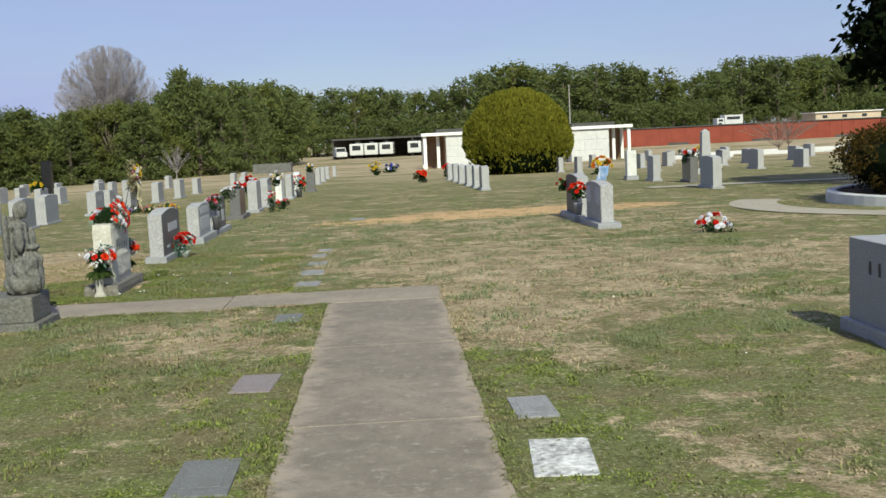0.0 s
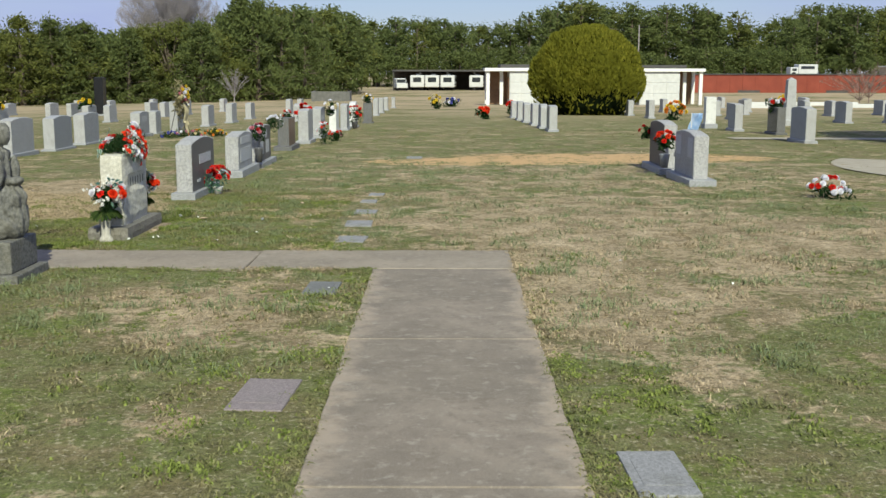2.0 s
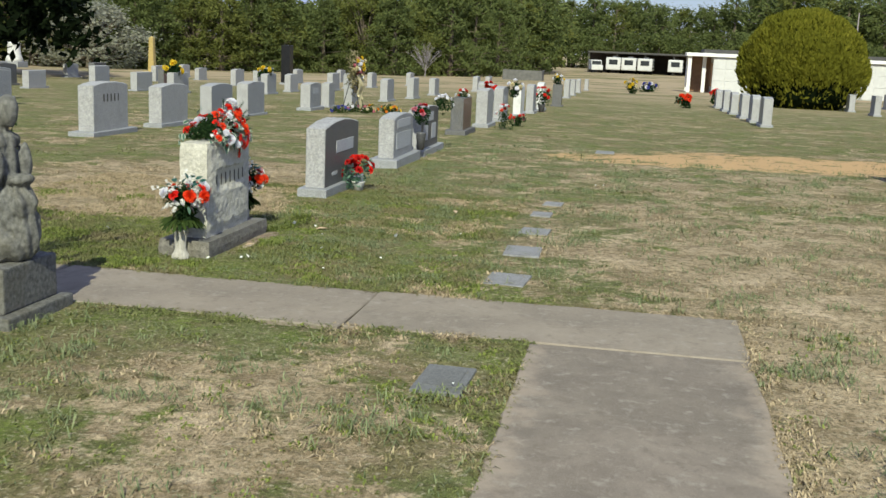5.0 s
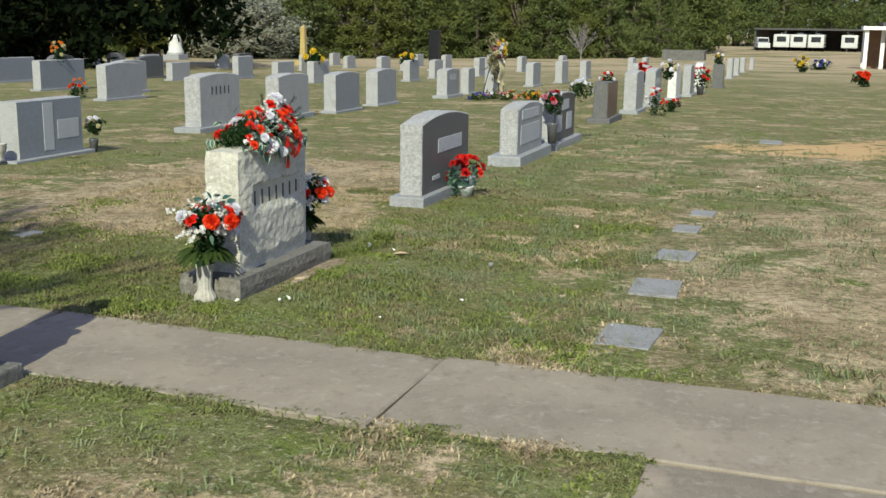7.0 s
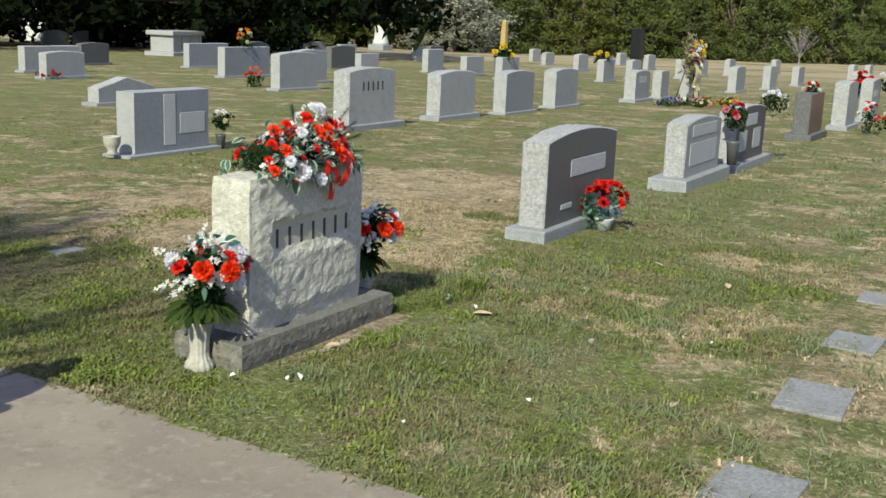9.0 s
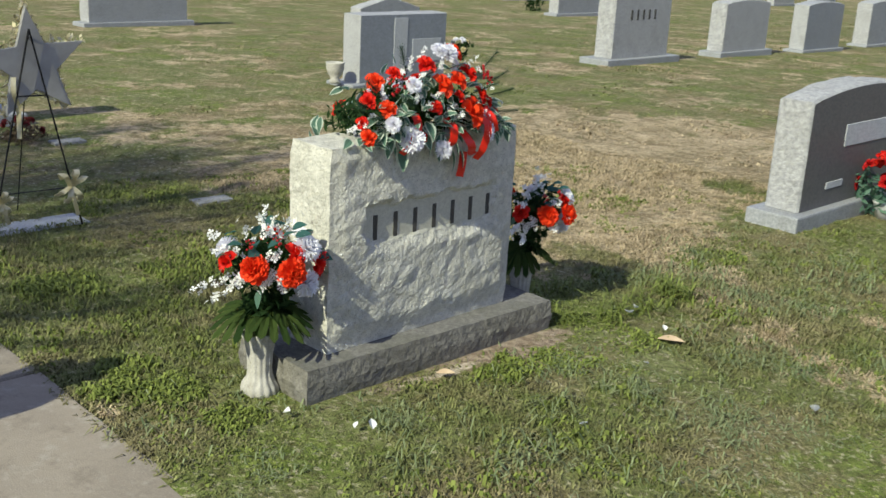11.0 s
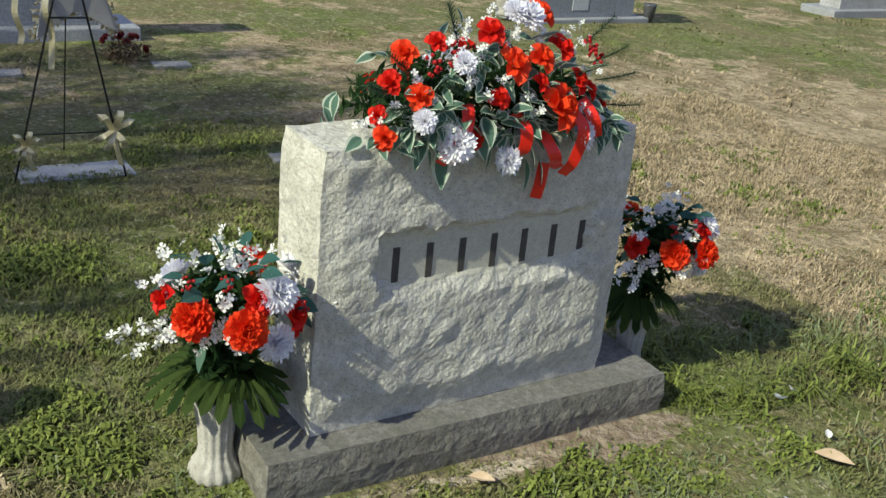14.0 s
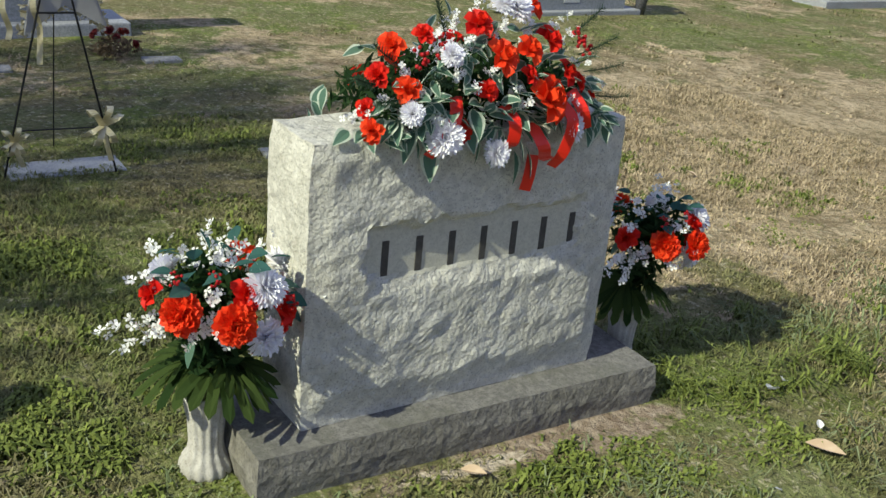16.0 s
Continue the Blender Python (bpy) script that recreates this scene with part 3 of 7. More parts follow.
# rows further west and north
for i, (x, y, w, h, style, stone) in enumerate([
        (-14.3, 22.8, 1.0, 0.47, "apex", "mid"), (-20.4, 33.3, 1.5, 0.85, "flat", "blue"), (-15.7, 29.5, 1.1, 0.88, "arch", "mid"), (-17.6, 32.6, 1.0, 0.88, "arch", "mid"),
        (-22.0, 42.0, 0.9, 0.65, "flat", "light"), (-21.0, 45.0, 0.9, 0.86, "flat", "mid"), (-18.5, 43.5, 1.0, 0.7, "flat", "light"), (-16.6, 42.5, 1.0, 0.75, "flat", "light"),
        (-24.1, 29.6, 1.4, 0.7, "flat", "mid"), (-27.9, 34.6, 0.9, 0.72, "arch", "dark"), (-25.6, 37.5, 1.5, 0.82, "flat", "blue"), (-21.3, 27.6, 0.9, 0.66, "arch", "mid"),
        (-26.5, 41.2, 1.0, 0.9, "half", "dark"), (-24.3, 43.6, 1.2, 0.85, "arch", "dark"), (-22.4, 47.5, 0.8, 0.95, "flat", "dark"), (-19.8, 48.5, 0.8, 0.8, "flat", "red"),
        (-14.2, 45.5, 0.8, 0.8, "arch", "mid"), (-14.6, 49.5, 0.8, 0.75, "arch", "light"), (-13.9, 53.5, 0.9, 0.8, "flat", "mid"), (-14.4, 58.0, 0.8, 0.75, "arch", "light"),
        (-14.2, 62.0, 0.8, 0.8, "arch", "mid"), (-8.9, 43.0, 0.8, 0.8, "arch", "mid"), (-8.8, 47.0, 0.8, 0.8, "flat", "light"), (-9.0, 52.5, 0.8, 0.75, "arch", "mid"),
        (-19.5, 56.0, 0.9, 0.8, "arch", "light"), (-20.2, 61.0, 0.9, 0.7, "flat", "mid"), (-19.8, 66.5, 0.9, 0.8, "arch", "light"), (-24.8, 58.5, 0.9, 0.8, "flat", "mid"),
        (-25.2, 65.0, 0.9, 0.7, "arch", "light"), (-30.2, 52.5, 1.0, 0.8, "flat", "mid"), (-30.6, 60.0, 0.9, 0.75, "arch", "light"), (-36.0, 58.0, 1.0, 0.8, "flat", "light"),
        (-29.5, 72.5, 0.9, 0.8, "arch", "light"), (-24.4, 74.5, 0.9, 0.75, "flat", "light"), (-19.0, 73.0, 0.9, 0.8, "arch", "mid"), (-13.8, 70.0, 0.9, 0.8, "arch", "light"),
        (-31.8, 30.2, 1.3, 0.8, "flat", "mid"), (-34.5, 33.0, 1.0, 0.75, "arch", "dark"), (-37.5, 36.5, 1.2, 0.8, "flat", "mid"), (-15.0, 18.6, 1.2, 0.75, "flat", "mid"),
        (-20.8, 23.2, 1.2, 0.7, "arch", "mid"), (-8.6, 62.5, 0.8, 0.8, "arch", "light"), (-8.7, 68.0, 0.8, 0.75, "flat", "mid"), (-5.6, 46.5, 0.7, 0.7, "arch", "mid"), (-6.2, 48.2, 0.7, 0.75, "half", "light")]):
    headstone(x, y, w * 1.3, h, 0.26, style, stone, 0.08, seed=40 + i)
# east of the walk
headstone(3.86, 21.15, 1.25, 0.88, 0.22, "arch", "brown", 0.13, seed=100, over=0.42, where="with red flowers", rz=180)
headstone(3.86, 18.98, 1.3, 0.80, 0.22, "arch", "mid", 0.13, plate=[(-0.4, 0.45, 0.34, 0.3), (0.4, 0.45, 0.34, 0.3)], seed=101, over=0.38, where="with a blue flag", rz=180)
headstone(3.84, 7.74, 1.2, 0.75, 0.3, "flat", "blue", 0.12, lines=4, seed=102, rz=180, rough=0.006, over=0.12)
for i, (x, y, w, h, style, stone) in enumerate([
        (3.6, 38.0, 0.8, 0.86, "arch", "blue"), (3.55, 40.6, 0.8, 0.86, "half", "mid"), (3.5, 43.5, 0.8, 0.84, "arch", "light"), (3.45, 47.0, 0.7, 0.82, "half", "light"), (3.4, 50.0, 0.7, 0.84, "arch", "light"), (3.35, 53.5, 0.7, 0.8, "half", "light"),
        (9.85, 38.6, 0.7, 0.92, "arch", "mid"), (10.4, 35.9, 0.8, 0.85, "flat", "dark"), (9.6, 31.0, 1.0, 0.95, "arch", "mid"), (9.8, 53.4, 0.7, 0.85, "flat", "mid"), (9.65, 58.1, 0.6, 0.8, "arch", "light"),
        (16.6, 47.0, 1.0, 0.9, "arch", "mid"), (18.5, 46.6, 0.9, 0.8, "flat", "blue"), (17.6, 55.0, 0.9, 0.85, "arch", "mid"), (16.2, 60.5, 0.9, 0.8, "flat", "light"), (21.4, 44.0, 1.2, 1.1, "flat", "mid"),
        (14.2, 58.5, 0.8, 0.8, "arch", "light"), (20.0, 58.0, 0.9, 0.8, "arch", "mid"), (23.4, 60.0, 1.0, 0.8, "flat", "mid"), (26.0, 55.0, 1.0, 0.9, "arch", "mid"), (13.0, 66.0, 0.8, 0.8, "arch", "light"),
        (18.2, 67.0, 0.9, 0.8, "flat", "mid"), (22.8, 70.5, 1.0, 0.85, "arch", "light"), (27.5, 68.0, 1.0, 0.8, "flat", "mid"), (30.5, 62.0, 1.0, 0.9, "arch", "light"), (13.2, 51.5, 0.9, 0.75, "flat", "mid"),
        (33.0, 74.0, 1.2, 0.8, "flat", "light"), (25.2, 78.0, 1.1, 0.8, "flat", "light"), (20.0, 80.0, 1.0, 0.8, "arch", "light")]):
    headstone(x, y, w * 1.25, h, 0.26, style, stone, 0.1, seed=120 + i, rough=0.008)


# ---------------------------------------------------------------- trees
def clump_cloud(centers, radii, per, size, seed, flat=0.5, droop=0.0, fuzzy=False):
    """Leaf clumps: small bent triangles scattered in balls. Gives verts and faces."""
    rs = np.random.RandomState(seed)
    c = np.repeat(np.asarray(centers, float), per, axis=0)
    r = np.repeat(np.asarray(radii, float), per)[:, None]
    d = rs.normal(size=c.shape)
    d /= np.linalg.norm(d, axis=1)[:, None]
    p = c + d * r * (np.minimum(np.abs(rs.normal(0, 0.75, (len(c), 1))), 1.25) if fuzzy else rs.uniform(0.35, 1.0, (len(c), 1)) ** 0.6)
    a = rs.normal(size=c.shape) + d * 0.4
    a[:, 2] -= droop
    a /= np.linalg.norm(a, axis=1)[:, None]
    b = np.cross(a, rs.normal(size=c.shape) + d * 0.8)
    b /= np.linalg.norm(b, axis=1)[:, None] + 1e-9
    s = size * rs.uniform(0.6, 1.5, (len(c), 1))
    v = np.stack([p - a * s, p + b * s * flat, p + a * s, p - b * s * flat], 1).reshape(-1, 3)
    f = np.arange(len(c) * 4).reshape(-1, 4)
    return v.tolist(), f.tolist()


def tree_meshes(kind, seed):
    """Trunk with limbs, and crown, of one tree of unit height."""
    rnd = random.Random(seed)
    trunk = bmesh.new()
    centers, radii = [], []
    if kind == "far_pine":
        lean = rnd.uniform(-0.04, 0.04)
        tube([(0, 0, -0.02), (lean * 0.4, 0, 0.4), (lean, 0, 0.95)], [0.018, 0.013, 0.004], 5, trunk)
        for k in range(46):
            h = rnd.uniform(0.30, 0.965)
            top = max(0.05, 1 - max(0.0, h - 0.62) / 0.42)
            r = 0.22 * top ** 0.6 * rnd.uniform(0.25, 1.05)
            a = rnd.uniform(0, 6.28)
            centers.append((lean * h + r * math.cos(a), r * math.sin(a), h)), radii.append(rnd.uniform(0.045, 0.085))
            if k % 4 == 0:
                tube([(lean * h, 0, h - 0.05), centers[-1]], [0.005, 0.002], 3, trunk)
        return trunk, clump_cloud(centers, radii, 64, 0.0155, seed, 0.42, 0, True)
    if kind == "far_broad":
        tube([(0, 0, -0.02), (0.01, 0, 0.25), (0, 0.01, 0.6)], [0.03, 0.022, 0.01], 5, trunk)
        for k in range(60):
            a, e, q = rnd.uniform(0, 6.28), rnd.uniform(-1.2, 1.5), rnd.uniform(0.3, 1.0)
            centers.append((0.42 * q * math.cos(a) * math.cos(e), 0.42 * q * math.sin(a) * math.cos(e), 0.48 + 0.44 * q * math.sin(e))), radii.append(rnd.uniform(0.06, 0.12))
        return trunk, clump_cloud(centers, radii, 52, 0.021, seed, 0.45, 0, True)
    if kind == "cedar":
        tube([(0, 0, -0.02), (0, 0, 0.95)], [0.025, 0.003], 7, trunk)
        for k in range(130):
            h = rnd.uniform(0.05, 1.0)
            r = 0.30 * (1.02 - h) ** 0.7 * rnd.uniform(0.5, 1.08)
            a = rnd.uniform(0, 6.28)
            centers.append((r * math.cos(a), r * math.sin(a), h - 0.03)), radii.append(rnd.uniform(0.035, 0.075))
            if k % 3 == 0:
                tube([(0, 0, h - 0.06), centers[-1]], [0.006, 0.002], 4, trunk)
        return trunk, clump_cloud(centers, radii, 50, 0.016, seed, 0.30, -1.3, True)
    if kind in ("broad", "broad_high"):
        tube([(0, 0, -0.02), (0.01, 0, 0.25), (0, 0.01, 0.6)], [0.035, 0.028, 0.012], 8, trunk)
        for k in range(250 if kind == "broad_high" else 170):
            a, e = rnd.uniform(0, 6.28), rnd.uniform(-0.42 if kind == "broad_high" else -0.8, 1.5)
            q = rnd.uniform(0.65, 1.0)
            c = (0.40 * q * math.cos(a) * math.cos(e), 0.40 * q * math.sin(a) * math.cos(e), 0.48 + 0.46 * q * math.sin(e))
            centers.append(c), radii.append(rnd.uniform(0.04, 0.085))
            if k % 4 == 0:
                tube([(0, 0, 0.3), (c[0] * 0.5, c[1] * 0.5, c[2] * 0.75), c], [0.014, 0.008, 0.003], 5, trunk)
        return trunk, clump_cloud(centers, radii, 70, 0.018 if kind == "broad_high" else 0.0125, seed, 0.5, 0, True)
    if kind == "low":
        tube([(0, 0, -0.02), (0.01, 0, 0.25), (0, 0.01, 0.7)], [0.045, 0.035, 0.012], 9, trunk)
        for k in range(230):
            a, q = rnd.uniform(0, 6.28), rnd.uniform(0.45, 1.0)
            h = rnd.uniform(0.16, 1.0)
            r = 0.62 * math.sin(min(1.0, (1.05 - h) * 1.25) * 1.57) * q
            c = (r * math.cos(a), r * math.sin(a), h - 0.02 * r)
            centers.append(c), radii.append(rnd.uniform(0.05, 0.09))
            if k % 6 == 0:
                tube([(0, 0, max(0.12, h - 0.12)), (c[0] * 0.5, c[1] * 0.5, h), c], [0.014, 0.008, 0.003], 5, trunk)
        for k in range(60):
            a, q = rnd.uniform(0, 6.28), rnd.uniform(0.08, 0.26)
            centers.append((q * math.cos(a), q * math.sin(a), rnd.uniform(0.03, 0.36))), radii.append(rnd.uniform(0.05, 0.09))
        return trunk, clump_cloud(centers, radii, 75, 0.017, seed, 0.5, 0, True)
    raise ValueError(kind)


TREES = {}


def tree(kind, x, y, h, leaf, label, wide=1.0, variant=0, name="tree", sink=0.0, group=""):
    key = (kind, leaf, variant)
    if key not in TREES:
        trunk, (v, f) = tree_meshes(kind, 11 + variant * 7 + len(kind))
        TREES[key] = (mesh_of("trunk", trunk, M["bark_shaded" if leaf == "shaded_dark_leaf" else "bark"]), raw_mesh("crown", v, f, M[leaf]))
    ob = thing(name, x, y, zg(x, y) - sink, (x * 37 + y * 53) % 360, label, "tree", group)
    ob.scale = (h * wide, h * wide, h)
    part("trunk", TREES[key][0], None, ob)
    part("crown", TREES[key][1], None, ob)
    return ob


def bare_tree(x, y, h, r, label, seed=5, category="tree", name="bare_tree", limbs=26, open_=1.0, fork=0.16, even=False, bark="bark_red"):
    """A leafless crown: limbs fan out from the bole to a rounded head, with twigs on twigs."""
    rnd = random.Random(seed)
    ob = thing(name, x, y, None, 0, label, category)
    limb, twig = bmesh.new(), bmesh.new()

    def held(p):
        """Keeps a shoot inside the even dome of an old crown."""
        d = p - Vector((0, 0, h * 0.48))
        k = math.sqrt((d.x / r) ** 2 + (d.y / r) ** 2 + (d.z / (h * 0.52)) ** 2)
        return p if not even or k < 1 else Vector((0, 0, h * 0.48)) + d / k * rnd.uniform(0.95, 1.0)

    bole = Vector((0, 0, h * fork))
    tube([(0, 0, -0.1), bole * 0.5, bole], [h * 0.018, h * 0.015, h * 0.012], 8, limb)
    for k in range(limbs):
        a, u = k * 2.4 + rnd.uniform(-0.3, 0.3), math.sqrt((k + 0.5) / limbs)
        tip = Vector((r * u * math.cos(a), r * u * math.sin(a), h * (fork + (1 - fork) * (1 - 0.42 * u ** 2.2 * open_) * rnd.uniform(0.95 if even else 0.86, 1.0))))
        bend = Vector((tip.x * 0.38, tip.y * 0.38, bole.z + (tip.z - bole.z) * 0.52))
        tip = held(tip)
        tube([bole, bend, tip], [h * (0.005 if even else 0.007), h * (0.0024 if even else 0.004), h * 0.0006], 5, limb)
        for _ in range(16):
            t = rnd.uniform(0.3, 0.98)
            p = bole.lerp(bend, t * 2) if t < 0.5 else bend.lerp(tip, t * 2 - 1)
            d = (tip - bend).normalized() + Vector((rnd.uniform(-1, 1), rnd.uniform(-1, 1), rnd.uniform(-0.3, 0.7))) * 0.6
            q = held(p + d.normalized() * h * rnd.uniform(0.06, 0.15))
            tube([p, q], [h * (0.0012 if even else 0.0020), h * (0.0006 if even else 0.0009)], 3, twig)
            for _ in range(11):
                w = p.lerp(q, rnd.uniform(0.2, 1))
                e = d + Vector((rnd.uniform(-1, 1), rnd.uniform(-1, 1), rnd.uniform(-0.3, 0.8))) * 0.8
                tube([w, held(w + e.normalized() * h * rnd.uniform(0.03, 0.085))], [h * (0.0007 if even else 0.0012), h * (0.0004 if even else 0.0006)], 3, twig)
    part("trunk", limb, M[bark], ob)
    part("crown", twig, M[bark], ob, "fine leafless twigs")
    return ob


def woods():
    rnd = random.Random(4)
    g = "belt of trees round the cemetery"
    # western and north-western belt, seen behind the stones
    for k in range(60):
        u = k / 59
        x, y = -105 + 80 * u + rnd.uniform(-3, 3), 62 + 66 * u + rnd.uniform(-4, 6)
        kind = "broad" if rnd.random() < 0.25 else "cedar"
        tree(kind, x, y, rnd.uniform(8.0, 9.8), "pine" if kind == "cedar" and k % 3 else "pine_warm", "dense dark-green evergreen at the edge of the lawn", 1.55, k % 3, "evergreen_tree", 0.5, g)
    for k in range(44):
        u = k / 43
        x, y = -108 + 82 * u + rnd.uniform(-2, 2), 72 + 66 * u + rnd.uniform(-2, 3)
        tree("far_broad", x, y, rnd.uniform(8.6, 9.6), "pine", "dense evergreen standing deeper in the belt", 1.3, k % 3, "evergreen_tree", 0.5, g)
    for x, y, h in ((-31, 126, 10.6), (-36, 130, 10.2), (-42, 128, 10.0), (-26.5, 128, 8.5)):
        tree("broad", x, y, h, "pine_warm", "broad yellow-green evergreen above the far rows", 1.1, 2, "evergreen_tree", 0.8, g)
    for x, y, h in ((-24.0, 132, 13.6), (-22.0, 131, 12.4), (-19.6, 134, 10.4), (-17.2, 137, 9.8), (-27.5, 138, 11.0), (-17.0, 146, 9.8)):
        tree("cedar", x, y, h, "pine", "tall loose pine standing over the belt", 1.3, 1, "pine_tree", 0.6, g)
    # the wood that closes the lawn between the belt and the shed
    for row in range(3):
        for k in range(11):
            u = k / 10
            x, y = -26 + 11.5 * u + rnd.uniform(-0.6, 0.6) - row * 0.8, 140 + 18 * u + row * 9 + rnd.uniform(-1.5, 1.5)
            tree("far_pine" if (k + row) % 3 else "far_broad", x, y, rnd.uniform(11.6, 13.2) + row * 0.7, "pine" if (k + row) % 4 else "pine_warm", "close-grown pine beside the vehicle shed", 1.5 if (k + row) % 3 else 0.95, k % 3, "pine_tree", 1.2, g)
    # far pines, behind the shed and the red building, in three ranks
    for row in range(3):
        for k in range(46):
            u = (k + 0.33 * row) / 46
            x = -38 + 222 * u + rnd.uniform(-2, 2)
            y = 232 + row * 10 + rnd.uniform(-3, 3) + 20 * u
            h = 16.6 + 1.9 * math.sin(u * 21 + 0.6) + 1.0 * math.sin(u * 47) + rnd.uniform(-0.7, 0.9) + 1.8 * u - 2.4 * max(0.0, 1 - u / 0.28) + row * 0.5
            tree("far_pine", x, y, h, "pine_warm" if (k * 3 + row) % 7 == 0 else "pine", "tall pine in the far woods", 1.45, (k + row) % 3, "pine_tree", 1.5, "far pine woods")
    for k in range(40):
        u = k / 39
        tree("far_broad", -34 + 200 * u + rnd.uniform(-2, 2), 225 + rnd.uniform(-3, 3) + 18 * u, rnd.uniform(8, 11), "pine", "low evergreen at the foot of the far pines", 1.2, k % 3, "evergreen_tree", 1.0, "far pine woods")
    bare_tree(-36.9, 150, 18.2, 7.4, "great leafless oak with a fan of grey twigs", 5, limbs=100, open_=1.3, even=True, bark="bark_grey")
    bare_tree(-22.4, 118, 3.4, 2.1, "low leafless spreading tree on the far lawn", 8, limbs=16, bark="bark_grey")
    bare_tree(-37, 118, 4.5, 1.4, "thin leafless tree before the evergreens", 9, limbs=9)
    bare_tree(31.5, 84, 3.0, 3.4, "leafless crape myrtle with reddish-grey twigs", 12, limbs=18)
    bare_tree(38.5, 100, 3.6, 3.8, "leafless spreading tree by the red building", 13, limbs=18)
    # great dark evergreens: over the old stones, and beside the planter
    for x, y, h, w in ((-39.8, 57.0, 16.0, 1.15), (-54, 58, 15, 1.2), (-50, 44, 13, 1.1)):
        tree("low", x, y, h, "shaded_dark_leaf", "great dark magnolia with low hanging boughs", w, 1, "magnolia_tree", 0.4)
    tree("broad_high", 16.1, 27.5, 8.2, "shaded_dark_leaf", "dark broadleaf evergreen with drooping boughs", 1.08, 0, "magnolia_tree")
    # stays out of view; added only to cast dappled shade on the west lawn
    bare_tree(-5.6, 7.2, 5.6, 2.4, "unseen leafless tree added to shade the lawn west of the walk", 21, limbs=52)
    tree("broad", -49.4, 97, 7.4, "silver", "pale grey-blossomed ornamental tree", 1.9, 0, "flowering_tree", 1.0)


woods()


def dome_bush():
    ob = thing("clipped_bush", 7.70, 60.6, None, 0, "huge clipped round golden-green cypress bush", "bush")
    rs = np.random.RandomState(3)
    n = 26000
    d = rs.normal(size=(n, 3))
    d[:, 2] = np.abs(d[:, 2]) * 1.0 - 0.25
    d /= np.linalg.norm(d, axis=1)[:, None]
    lump = np.array([0.10 * noise.noise(Vector(v) * 3.2) + 0.08 * noise.noise(Vector(v) * 8) for v in d])
    p = d * np.array([2.84, 2.84, 2.92])
    bulge = 1 + 0.06 * (1 - np.abs(d[:, 2]))
    p = p * (bulge + lump * 0.55 + rs.uniform(-0.02, 0.012, n))[:, None] + np.array([0, 0, 1.78])
    p[:, 2] = np.maximum(p[:, 2], 0.03)
    up = np.array([0, 0, 1.0]) * 0.8 + d * 0.55 + rs.normal(size=(n, 3)) * 0.25
    up /= np.linalg.norm(up, axis=1)[:, None]
    side = np.cross(up, d + rs.normal(size=(n, 3)) * 0.5)
    side /= np.linalg.norm(side, axis=1)[:, None]
    s = rs.uniform(0.07, 0.16, (n, 1))
    v = np.stack([p - up * s, p + side * s * 0.45, p + up * s, p - side * s * 0.45], 1).reshape(-1, 3)
    part("foliage", raw_mesh("foliage", v.tolist(), np.arange(n * 4).reshape(-1, 4).tolist(), M["dome"]), None, ob)
    # near-black ball behind the leaves, painting the shade inside the bush
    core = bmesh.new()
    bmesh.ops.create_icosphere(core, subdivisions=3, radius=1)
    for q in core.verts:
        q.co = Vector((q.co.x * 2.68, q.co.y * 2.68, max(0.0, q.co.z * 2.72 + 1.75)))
    part("inner_shade", core, M["shaded_dark_leaf"], ob, "solid near-black core standing in for shade inside the bush")


dome_bush()


# ---------------------------------------------------------------- far buildings and vehicles
def crypt_wing(x, y, w, mirror):
    """One wing of the white mausoleum: a solid block and an open porch on square posts."""
    ob = thing("mausoleum", x, y, None, 0, "white garden mausoleum wing with an open columned porch", "mausoleum", "mausoleum wings")
    s = -1 if mirror else 1
    h, deep = 2.75, 3.4

    def bx(a, b, *rest):
        a, b = sorted((a * s, b * s))
        return box(a, b, *rest, 0.02)

    part("roof", bx(-0.15, w, -0.25, deep, h, h + 0.26), M["trim_white"], ob, "flat white roof slab")
    part("block_wall", bx(1.9, w, 0, deep, 0, h), M["white_paint"], ob, "white painted crypt block")
    part("back_wall", bx(0.15, 1.9, deep - 0.3, deep, 0, h), M["wood"], ob, "brown crypt fronts inside the porch")
    for px, py in ((0, 0), (0, deep - 0.6), (1.15, 0.9)):
        part("post", bx(px, px + 0.28, py, py + 0.28, 0, h), M["trim_white"], ob)
    part("hip_roof", bx(1.2, w - 0.2, 0.8, deep + 2.5, h + 0.26, h + 0.55), M["shed"], ob, "low brown roof behind the parapet")
    cols = 3
    step = (w - 2.0) / cols
    for k in range(cols):
        for j in range(3):
            part("crypt_panel", bx(1.97 + k * step, 1.92 + (k + 1) * step, -0.025, 0.01, 0.06 + j * 0.9, 0.91 + j * 0.9), M["white_paint"], ob)
    for k in range(3):
        part("crypt_front", bx(1.82, 1.9, 0.35 + k * 0.95, 1.2 + k * 0.95, 0.5, 2.3), M["wood"], ob)
    return ob


crypt_wing(3.5, 90.5, 4.6, False)
crypt_wing(21.5, 92.0, 5.2, True)


